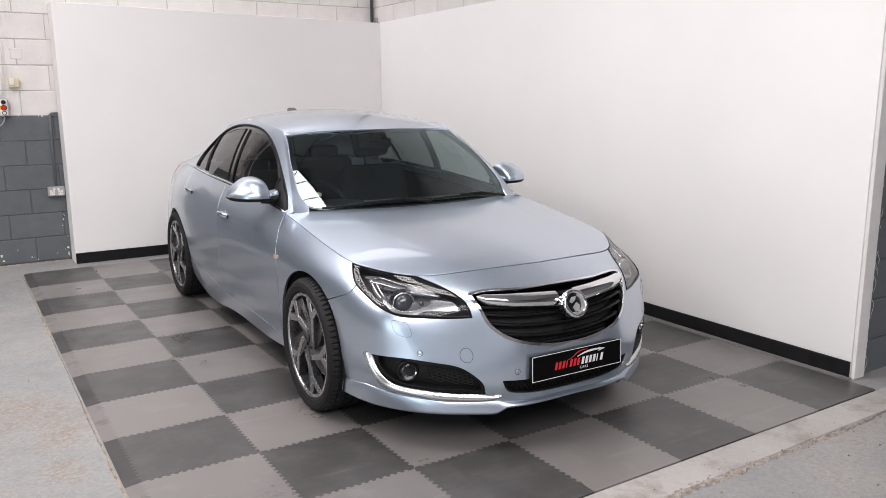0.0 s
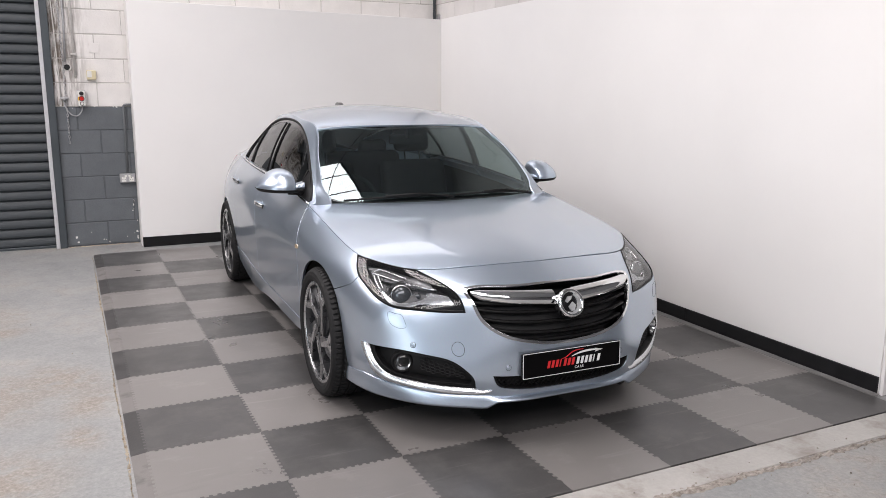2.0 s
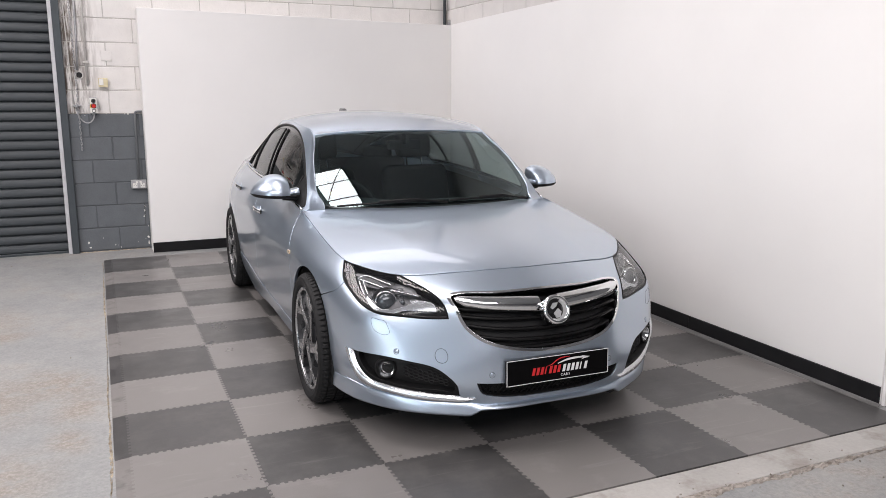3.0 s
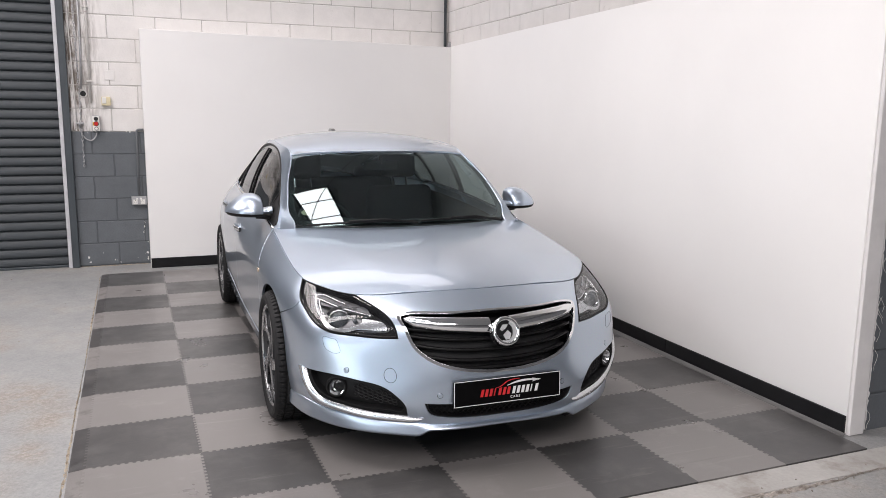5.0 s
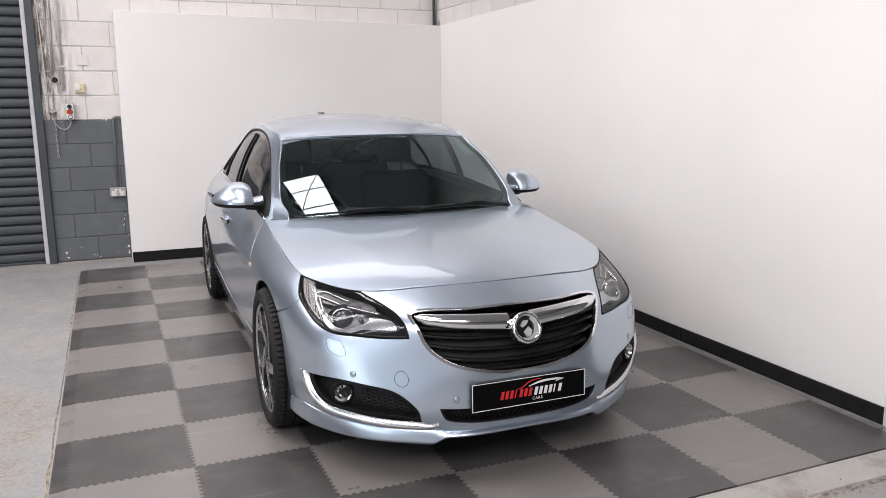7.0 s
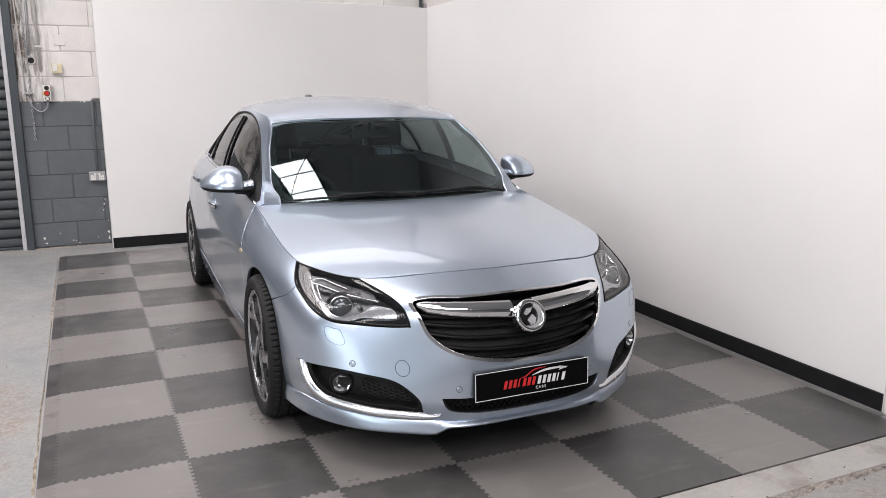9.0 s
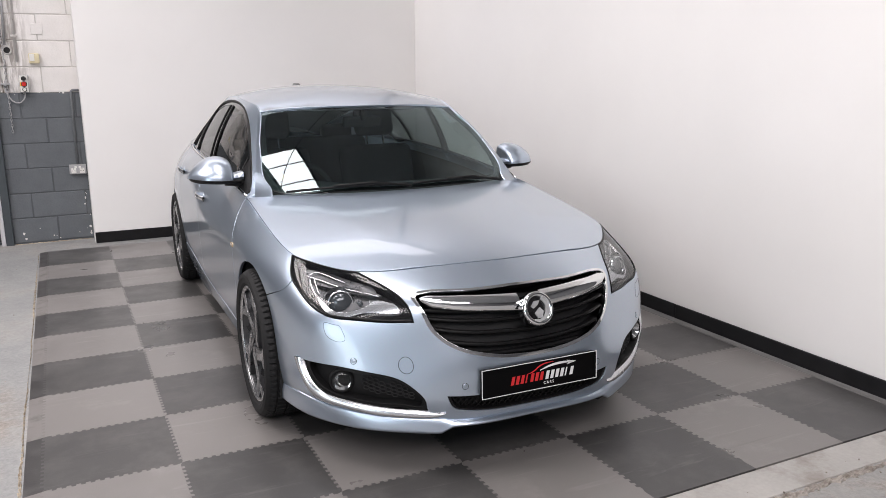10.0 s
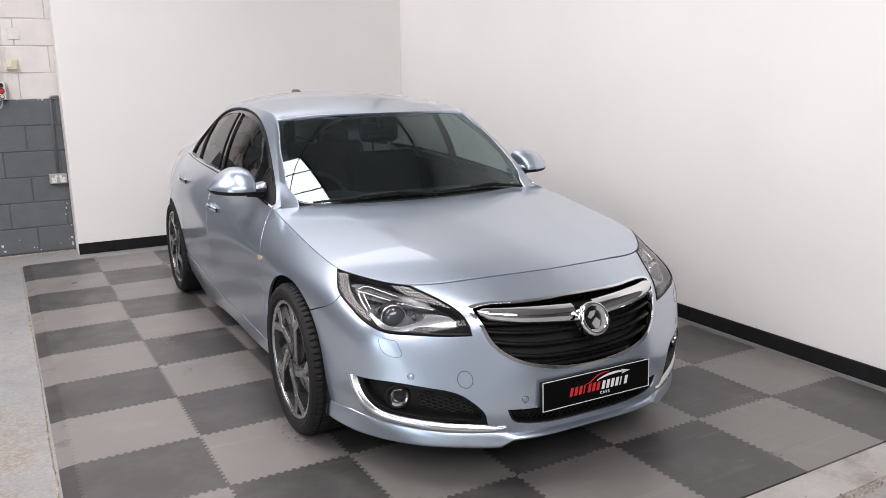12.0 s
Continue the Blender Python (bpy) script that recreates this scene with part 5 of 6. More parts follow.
# headlights
LAMP = [(-.640, TOP)] * 2 + [(-.546, .530), (-.498, .430), (-.486, .378)] + [(-.486, .378)] + [(-.602, .375), (-.721, .380), (-.839, .390), (-.922, .424), (-.974, .468), (-1.018, .503), (-1.058, .549), (-1.100, .590), (-1.140, TOP)] + \
       [(-1.140, TOP)] + [(-1.0, TOP + .001), (-.86, TOP + .001), (-.74, TOP + .001)]
LAMP = scaled(LAMP, .992, .988, (-.79, .50))
for mirror_ in (False, True):
    lamp = trim("headlight", shell, LAMP, (), M_LENS, car, step=.025, edge=.014, out=-.001, lip=.008, mirror=mirror_, label="clear headlight with chrome reflectors in a black housing")
    trim("housing", shell, scaled(LAMP, 1.0, 1.0, (-.79, .5)), (), M_LAMP_DARK, lamp, step=.03, edge=.02, out=-.060, lip=0, mirror=mirror_)
    trim("housing_rim", shell, scaled(LAMP, .998, .998, (-.79, .5)), (scaled(LAMP, .984, .966, (-.78, .495)),), M_LAMP_DARK, lamp, step=.03, edge=.012, out=-.006, lip=.055, mirror=mirror_)
    seal_ = line_on(shell, LAMP, -.001, .012, closed=True)
    tube_part("lamp_seal", mirror_pts(seal_) if mirror_ else seal_, .0045, M_GRILLE, lamp, 6, closed=True)
    LOWB = [(-.872, .470), (-.858, .420), (-.800, .398), (-.734, .394), (-.682, .410), (-.614, .410), (-.545, .410)] + [(-.545, .410)] + [(-.545, .432), (-.560, .470)] + [(-.560, .470)] + [(-.640, .474), (-.662, .448), (-.694, .428), (-.751, .410), (-.808, .416), (-.850, .450)]
    trim("light_blade", shell, LOWB, (), M_BLADE, lamp, step=.02, edge=.008, out=-.030, lip=.02, mirror=mirror_, round_edge=.004, label="silver reflector blade")
    brow = trim("brow", shell, [(-.945, .560), (-.889, .590), (-.781, .580), (-.688, .550), (-.592, .520), (-.713, .522), (-.818, .532), (-.906, .538)], (), M_LAMP_GREY, lamp, step=.02, edge=.008, out=-.030, lip=.02, mirror=mirror_, round_edge=.004, label="dark grey lamp brow")
    for pts_, r_ in (([(-.935, .552), (-.860, .552), (-.781, .540), (-.700, .525), (-.600, .505)], .0035), ([(-.925, .560), (-.890, .583), (-.800, .583), (-.720, .566)], .003), ([(-.918, .550), (-.898, .505), (-.880, .468)], .004), ([(-.890, .556), (-.872, .512), (-.860, .480)], .0028)):
        l_ = line_on(shell, pts_, -.022, .012)
        tube_part("chrome_line", mirror_pts(l_) if mirror_ else l_, r_, M_CHROME, lamp, 8, "thin chrome light strip")
    trim("upper_reflector", shell, [(-.985, .578), (-.90, .604), (-.76, .606), (-.66, .588), (-.60, .552), (-.605, .536), (-.70, .562), (-.80, .580), (-.90, .580)], (), M_LAMP_GREY, lamp, step=.02, edge=.01, out=-.034, lip=.01, mirror=mirror_, round_edge=.003)
    trim("reflector_panel", shell, [(-.925, .548), (-.80, .556), (-.66, .530), (-.585, .500), (-.54, .415), (-.66, .405), (-.80, .405), (-.865, .45)], (), M_LAMP_GREY, lamp, step=.02, edge=.012, out=-.052, lip=.004, mirror=mirror_, label="grey satin inner reflector")
    trim("inner_reflector", shell, [(-.650, .482), (-.580, .468), (-.566, .440), (-.640, .448)], (), M_CHROME, lamp, step=.02, edge=.01, out=-.034, lip=.006, mirror=mirror_)
    m0 = on_nose(-.770, .468, -.045, mirror_)
    fwd = Vector((-.28 if not mirror_ else .28, -.93, .1)).normalized()
    m0 = Matrix.Translation(m0.translation) @ fwd.to_track_quat("Z", "Y").to_matrix().to_4x4()
    for nm, prof, mt in (("projector_bowl", [(.066, -.006), (.060, -.014), (.050, -.018)], M_LAMP_GREY), ("projector_ring", [(.052, -.015), (.051, .008), (.046, .012), (.042, .004), (.041, -.012)], M_CHROME), ("projector_lens", [(.042, .000), (.036, .012), (.024, .020), (.010, .024), (.0005, .025)], M_LAMP_GLASS)):
        o = ring(nm, prof, mt, lamp, 36)
        o.matrix_basis = m0
    m1 = on_nose(-.690, .470, -.045, mirror_)
    o = ring("bulb_cap", [(.010, -.01), (.010, .008), (.006, .012), (.0005, .013)], M_LAMP_GLASS, lamp, 16)
    o.matrix_basis = m1

# side repeaters, door handles
rep_line = [q_ for a_, b_ in ((1.352, .716), (1.352, .697), (1.400, .696), (1.400, .714)) for q_ in [at_side(a_, b_)] * 2]
both("side_repeater", shell, rep_line, (), M_AMBER, car, step=.02, edge=.008, out=.005, lip=.006, label="clear amber side repeater")
for i_, (y0, y1, z0, z1) in enumerate(((2.255, 2.435, .806, .812), (3.16, 3.34, .868, .876))):
    for mirror_ in (False, True):
        door = (doors_f, doors_r)[i_][int(mirror_)]
        line = [at_side(a, b) for a, b in zip(np.linspace(y0, y1, 5), np.linspace(z0, z1, 5))]
        off = np.array([.004, .026, .030, .026, .004])
        n = normals_of(shell, np.array(line))
        p = shell(np.array(line)[:, 0], np.array(line)[:, 1]) + n * off[:, None]
        s5 = spline(np.linspace(0, 1, 5), p)(np.linspace(0, 1, 17))
        rows = []
        for ang in np.linspace(0, 2 * math.pi, 10, endpoint=False):
            rows.append(s5 + np.outer(np.full(17, math.cos(ang) * .008), n[2]) + np.array([0, 0, math.sin(ang) * .015]))
        rows.append(rows[0])
        if mirror_:
            rows = [mirror_pts(r_) for r_ in rows]
        hnd = grid_part("door_handle", rows, M_CHROME_SATIN, door, "chrome door handle")
        yc, zc = (y0 + y1) / 2 + .01, (z0 + z1) / 2 - .004
        cup = [at_side(yc + .045 * math.cos(a), zc + .034 * math.sin(a)) for a in np.linspace(0, 2 * math.pi, 12, endpoint=False)]
        trim("handle_cup", shell, cup, (), M_PAINT, door, step=.02, edge=.012, out=.0015, mirror=mirror_, lip=.003)

# door mirrors
_mir_top = spline([0, .10, .28, .5, .72, .88, 1], [1.082, 1.092, 1.098, 1.092, 1.066, 1.036, 1.000])
_mir_front = spline([0, .25, .5, .75, 1], [1.625, 1.615, 1.625, 1.662, 1.748])


def mirror_shell(k):
    """The mirror cap at k from its inner end (0) to the tip (1): x, y front, y back, z low, z high."""
    return .822 + .203 * k, float(_mir_front(k)), 1.795, .984 + .008 * k, float(_mir_top(k))


for sgn in (-1, 1):
    rows = []
    a = np.linspace(0, math.pi / 2, 17)
    ks = np.concatenate([np.linspace(0, .9, 19), np.linspace(.93, 1, 5)])
    x, yf, yb, low, top = mirror_shell(0)
    for inset, dx in ((0, -.004), (.6, -.014), (.88, -.010), (.97, -.004)):      # the rounded inner end
        rows.append(np.stack([np.full(17, sgn * (x + dx)), yb - (yb - yf) * inset * np.cos(a), low + (top - low) * (inset if inset < 1 else 1) * np.sin(a)], -1))
    for k in ks:
        x, yf, yb, low, top = mirror_shell(k)
        rows.append(np.stack([np.full(17, sgn * x), yb - (yb - yf) * np.cos(a), low + (top - low) * np.sin(a)], -1))
    mir = grid_part("door_mirror", rows, M_PAINT, car, "silver-blue door mirror on a black foot")
    lows = []
    for k in np.linspace(-.22, 1, 18):
        x, yf, yb, low, top = mirror_shell(max(k, 0))
        x = .822 + .203 * k
        f = min(1, (1 - k) * 6) ** .5
        lows.append(np.array([(sgn * x, y, z) for y, z in ((yb, low), (yf - .002, low + .001), (yf + .003, low - .009 * f), (yf + .022, low - .019 * f), (yb - .03, low - .024 * f), (yb, low - .018 * f), (yb, low))]))
    grid_part("mirror_base", lows, M_TRIM, mir)
    glass_v = [(sgn * mirror_shell(k)[0], mirror_shell(k)[2] - .004, z) for k in np.linspace(.03, .97, 12) for z in (mirror_shell(k)[3] + .004, mirror_shell(k)[4] - .005)]
    grid_part("mirror_glass", [glass_v[0::2], glass_v[1::2]], M_CHROME, mir)
    # the painted wedge from the cap to the door's corner, and the black foot below it
    sect = [(1.655, .985), (1.650, .992), (1.668, 1.003), (1.735, 1.004), (1.752, .992), (1.748, .985)]
    wedge = [[(sgn * x, 1.70 + (y - 1.70) * ky, .985 + (z - .985) * kz) for y, z in sect] for x, ky, kz in ((.850, 1.3, 1.0), (.815, 1.15, 1.3), (.785, 1.0, 1.7), (.758, .9, 2.0))]
    grid_part("mirror_neck", wedge, M_PAINT, mir, closed=True).data.shade_flat()
    bm = bmesh.new()
    add_tube(bm, [(sgn * .850, 1.700, .972), (sgn * .815, 1.690, .970), (sgn * .785, 1.675, .968), (sgn * .755, 1.660, .962)], .021, 10)
    part("mirror_arm", bm, M_TRIM, mir, smooth=True)
SAIL = [sv(1.53, .945), sv(1.60, .994), sv(1.74, 1.085)] + [sv(1.74, 1.085)] + [sv(1.742, float(_belt(1.742)[1]) + .012)] * 2 + [sv(1.53, float(_belt(1.53)[1]) + .012)] * 2
both("mirror_sail", side_m, SAIL, (), M_TRIM, car, flip=True, step=.04, edge=.02, out=-.002, lip=.006)

# cowl, wipers, roof aerial
cowl = [(x, 1.318 + .13 * (x / .735) ** 2) for x in np.linspace(-.74, .74, 15)] + [(x, 1.375 + .13 * (x / .735) ** 2) for x in np.linspace(.73, -.73, 15)]
trim("cowl", hood_surface, cowl, (), M_TRIM, car, step=.04, edge=.03, out=-.012, lip=.01)
for x0, x1, yy in ((.02, -.60, .012), (.60, .06, .02)):
    xs_ = np.linspace(x0, x1, 9)
    w_ = [screen(x / .735, .012 + .010 * math.sin(i_ / 8 * math.pi)) + np.array([0, -.006, .007]) for i_, x in enumerate(xs_)]
    wiper = tube_part("wiper_blade", w_, .0065, M_TRIM, car, 6, "black windscreen wiper")
    arm = [screen(x0 / .735 + .02, -.02) + np.array([0, -.02, .016]), screen((x0 * .7 + x1 * .3) / .735, .03) + np.array([0, -.010, .014]), w_[5] + np.array([0, -.004, .008])]
    tube_part("wiper_arm", arm, .0075, M_TRIM, wiper, 6)
bm = bmesh.new()
ya = np.linspace(3.33, 3.50, 8)
fin_h = np.array([.004, .014, .024, .031, .034, .033, .026, .004])
for k in range(7):
    for sgn in (-1, 1):
        q = [(sgn * .020, ya[k], 1.390), (sgn * .020, ya[k + 1], 1.385), (sgn * .016, ya[k + 1], 1.424 + fin_h[k + 1]), (sgn * .016, ya[k], 1.424 + fin_h[k])]
        bm.faces.new([bm.verts.new(v) for v in (q if sgn > 0 else q[::-1])])
    bm.faces.new([bm.verts.new(v) for v in ((-.016, ya[k], 1.424 + fin_h[k]), (.016, ya[k], 1.424 + fin_h[k]), (.016, ya[k + 1], 1.424 + fin_h[k + 1]), (-.016, ya[k + 1], 1.424 + fin_h[k + 1]))])
bmesh.ops.remove_doubles(bm, verts=bm.verts, dist=.0005)
part("roof_aerial", bm, M_GLOSS_BLACK, car, "black shark-fin aerial")

# ---- car: wheels ----
R_T, R_R, W_T = 0.335, 0.262, 0.245


def turned(name, prof, material, parent, seg, label="", tread=None):
    """Turned about x: profile of (x, radius)."""
    a = np.linspace(0, 2 * math.pi, seg, endpoint=False)
    rows = []
    for x, r in prof:
        rr = np.full(seg, r)
        if tread and r > R_T - .004:
            rr = rr - tread(x, np.arange(seg))
        rows.append(np.stack([np.full(seg, x), rr * np.cos(a), rr * np.sin(a)], -1))
    return grid_part(name, rows, material, parent, label, closed=True)


def tread(x, k):
    """Cross cuts of the tread's shoulder and middle blocks."""
    s = 1 if abs(x) > .06 else .7
    return np.where((k + (3 if x > 0 else 0)) % 4 == 0, .009 * s, 0)


def extruded(poly, x0, x1, grow=0.0):
    bm = bmesh.new()
    lo = [bm.verts.new((x0, y, z)) for y, z in poly]
    c = np.mean(poly, axis=0)
    hi = [bm.verts.new((x1, y + (y - c[0]) * grow, z + (z - c[1]) * grow)) for y, z in poly]
    bm.faces.new(lo), bm.faces.new(hi[::-1])
    for k in range(len(poly)):
        bm.faces.new((lo[k - 1], lo[k], hi[k], hi[k - 1]))
    bmesh.ops.recalc_face_normals(bm, faces=bm.faces)
    return bm


def polar(r, a):
    return (r * math.cos(radians(a)), r * math.sin(radians(a)))


def bar(p, q, w0, w1):
    p, q = np.array(p), np.array(q)
    d = (q - p) / np.linalg.norm(q - p)
    n = np.array([-d[1], d[0]])
    return [tuple(p + n * w0 / 2), tuple(q + n * w1 / 2), tuple(q - n * w1 / 2), tuple(p - n * w0 / 2)]


def make_wheel():
    w = new("wheel")
    tagged(w, "dark alloy wheel with machined swirling spokes and a low tyre")
    hw = W_T / 2
    prof = [(-hw + .022, R_R - .004), (-hw + .006, R_R + .012), (-hw, R_R + .035), (-hw + .004, R_R + .052), (-hw + .016, R_T - .010), (-hw + .028, R_T - .003)]
    xs_ = [-hw + .034, -.078, -.0775, -.070, -.0695, -.030, -.0295, -.020, -.0195, .0195, .020, .0295, .030, .0695, .070, .0775, .078, hw - .034]
    groove = {-.0775, -.070, -.0295, -.020, .020, .0295, .070, .0775}
    prof += [(x, R_T - (.0085 if x in groove else 0)) for x in xs_]
    prof += [(-x, r) for x, r in prof[5::-1]]
    turned("tyre", prof, M_RUBBER, w, 300, tread=tread).data.shade_flat()
    rim = turned("rim", [(-hw + .030, R_R - .014), (-hw + .020, R_R - .012), (-hw + .016, R_R - .002), (-hw + .022, R_R + .002), (hw - .03, R_R), (hw - .03, R_R - .02), (.03, R_R - .035), (-.02, R_R - .030), (-hw + .030, R_R - .014)], M_RIM_DARK, w, 72)
    turned("rim_lip", [(-hw + .0190, R_R - .016), (-hw + .0130, R_R - .012), (-hw + .0110, R_R - .004), (-hw + .0150, R_R + .001)], M_RIM_FACE, w, 72, "machined rim lip")
    x0 = -hw + .020
    for k in range(5):
        a = 72 * k + 8
        hub_p, fork = polar(.048, a + 78), polar(.172, a + 12)
        leg1, leg2 = polar(R_R - .010, a - 7), polar(R_R - .010, a + 21)
        part("spoke", extruded(bar(hub_p, fork, .058, .044), x0 + .004, x0 + .044), M_RIM_DARK, w)
        part("spoke_face", extruded(bar(polar(.070, a + 58), fork, .022, .034), x0 + .001, x0 + .006), M_RIM_FACE, w)
        for q_ in (leg1, leg2):
            part("leg", extruded(bar(fork, q_, .042, .040), x0 + .003, x0 + .040), M_RIM_DARK, w)
            part("leg_face", extruded(bar(polar(.166, a + 12), q_, .030, .036), x0 - .0005, x0 + .004), M_RIM_FACE, w)
        back = [polar(R_R - .012, a + 20), polar(R_R - .012, a + 36), polar(.120, a + 62), polar(.052, a + 110), polar(.045, a + 80), polar(.150, a + 30)]
        part("blade", extruded(back, x0 + .020, x0 + .050), M_RIM_DARK, w)
    turned("hub", [(x0 + .050, .085), (x0 + .016, .072), (x0 + .012, .064), (x0 + .012, .034)], M_RIM_DARK, w, 40)
    turned("centre_cap", [(x0 + .014, .034), (x0 + .009, .031), (x0 + .008, .0005)], M_GLOSS_BLACK, w, 32)
    for k in range(5):
        bm = bmesh.new()
        y, z = polar(.052, 72 * k + 30)
        add_cyl(bm, pose(x0 + .014, y, z, 0, 90, 0), .009, .012, 6)
        part("wheel_nut", bm, M_GALV, w)
    turned("brake_disc", [(-.030, .060), (-.030, .165), (-.010, .165), (-.010, .060)], M_DISC, w, 60)
    part("brake_caliper", box((-.055, -.06, .09), (.01, .06, .18), .012), M_RIM_DARK, w)
    return w


wheel0 = make_wheel()
TRACK = .790
for i_, (sx, yy) in enumerate(((-1, FA), (-1, RA), (1, FA), (1, RA))):
    m_ = pose(sx * TRACK, yy, R_T - .002, 0, 0, 0 if sx < 0 else 180) @ pose(0, 0, 0, 20 + 31 * i_, 0, 0)
    w_ob = wheel0 if i_ == 0 else copy_thing(wheel0, m_)
    w_ob.parent = car
    w_ob.matrix_basis = m_
    arc_c, arc_r = (ARCH_F, ARCH_R)[i_ % 2][:2], .385
    a = np.linspace(radians(-20), radians(200), 24)
    yz = np.stack([arc_c[0] + arc_r * np.cos(a), arc_c[1] + arc_r * np.sin(a)], -1)
    rows = [np.concatenate([np.full((24, 1), sx * x), yz], 1) for x in (.862, .60)]
    cap = np.concatenate([np.full((24, 1), sx * .60), np.stack([arc_c[0] + 0 * a, arc_c[1] + 0 * a], -1)], 1)
    grid_part("wheel_arch_liner", rows + [cap], M_WELL, car)

# underbody
bm = bmesh.new()
add_box(bm, (-.56, .30, .17), (.56, 4.55, .24), .02)
add_box(bm, (-.82, 1.42, .17), (.82, 3.22, .24), .02)
part("underbody", bm, M_DARK, car)

# ---- car: cabin ----
cabin = car
part("cabin_floor", box((-.80, 1.35, .25), (.80, 4.40, .30)), M_FABRIC, cabin)
part("bulkhead", box((-.78, 1.36, .30), (.78, 1.40, .86)), M_DASH, cabin)
dash_prof = [(1.38, .855), (1.46, .900), (1.60, .915), (1.78, .905), (1.86, .870), (1.88, .800), (1.80, .640)]
rows = []
for x in np.linspace(-.74, .74, 25):
    hump = .030 * math.exp(-((x + .37) / .17) ** 2)
    taper = .035 * (abs(x) / .74) ** 4
    rows.append([(x, y + .09 * (abs(x) / .74) ** 2, z - taper + (hump if .87 < z and y > 1.6 else 0)) for y, z in dash_prof])
grid_part("dashboard", rows, M_DASH, cabin)
part("centre_console", box((-.12, 1.78, .30), (.12, 2.75, .62), .03, 3), M_DASH, cabin)
for nm, outl in (("front_door_card", door_outline(DOOR_F, DOOR_M, .02, -.02)), ("rear_door_card", door_outline(DOOR_M, DOOR_R, -.02, .0))):
    both(nm, shell, outl, (), M_DASH, cabin, step=.08, edge=.05, out=-.07, lip=0)
trim("headlining", roof_surface, [(x * .95, y + .03) for x, y in roof_line], (), M_HEADLINER, cabin, step=.09, edge=.05, out=-.022, lip=0, flip=False)
sw = new("steering_wheel")
sw.parent = cabin
sw.matrix_basis = pose(-.37, 1.99, .845, 62, 0, 0)
bm = bmesh.new()
add_tube(bm, [(.182 * math.cos(a), .182 * math.sin(a), 0) for a in np.linspace(0, 2 * math.pi, 41)], .016, 10)
part("wheel_rim", bm, M_BLACK_PLASTIC, sw, smooth=True)
part("boss", box((-.075, -.07, -.045), (.075, .065, .004), .02, 3), M_BLACK_PLASTIC, sw)
for a in (0, 180, 270):
    bm = bmesh.new()
    add_box(bm, (.06, -.022, -.02), (.178, .022, -.004), .006)
    o = part("wheel_spoke", bm, M_CHROME_SATIN, sw)
    o.matrix_basis = pose(0, 0, 0, 0, 0, a)


def seat(x, y, scale_w=1.0, label="black seat with headrest"):
    s_ = new("seat")
    s_.parent = cabin
    s_.matrix_basis = pose(x, y, .30)
    w = .26 * scale_w
    part("cushion", box((-w, -.10, .08), (w, .46, .24), .05, 4), M_FABRIC, s_, smooth=True)
    b = part("backrest", box((-w, -.07, 0), (w, .07, .60), .06, 4), M_FABRIC, s_, smooth=True)
    b.matrix_basis = pose(0, .46, .16, -16, 0, 0)
    if scale_w <= 1:
        h = part("headrest", box((-.14, -.05, .66), (.14, .05, .86), .045, 4), M_FABRIC, s_, smooth=True)
        h.matrix_basis = pose(0, .46, .16, -14, 0, 0)
        for sx in (-.06, .06):
            bm = bmesh.new()
            add_cyl(bm, pose(sx, 0, .62), .006, .12, 10)
            o = part("headrest_post", bm, M_CHROME, s_)
            o.matrix_basis = pose(0, .46, .16, -14, 0, 0)
    return s_


seat(-.37, 2.15), seat(.37, 2.15)
seat(0, 3.10, 2.4)
for sx in (-.40, .40):
    part("rear_headrest", box((sx - .13, 3.73, .98), (sx + .13, 3.82, 1.13), .04, 4), M_FABRIC, cabin, smooth=True)
part("parcel_shelf", box((-.62, 3.80, .93), (.62, 4.42, .96), .01), M_DASH, cabin)
im = part("rear_view_mirror", box((-.12, -.018, -.032), (.12, .018, .032), .014, 3), M_BLACK_PLASTIC, cabin)
im.matrix_basis = pose(.0, 1.965, 1.245, 10, 0, 6)
part("mirror_stalk", box((-.012, 1.89, 1.25), (.012, 1.96, 1.315), .005), M_BLACK_PLASTIC, cabin)

# a small round reflection in the windscreen, put in as a pale oval
a_, s_ = np.array([-.825 + .036 * math.cos(k) for k in np.linspace(0, 2 * math.pi, 20, endpoint=False)]), np.array([.176 + .030 * math.sin(k) for k in np.linspace(0, 2 * math.pi, 20, endpoint=False)])
trim("screen_glint_oval", screen_m, [(a * .66, s * .65) for a, s in zip(a_, s_)], (), M_PLASTIC_CREAM, car, step=.02, edge=.008, out=-.008, lip=.001, round_edge=0, label="small pale oval standing in for a reflection on the windscreen")

# ---- threshold strip, broken edge and dirt beside the tiles ----
sill_strip = part("floor_strip", box((-0.07, -0.232, -0.06), (3.70, -0.062, -0.005), 0.004), M_SILL)
tagged(sill_strip, "bare concrete strip along the edge of the tiles", "floor", kind="structure")


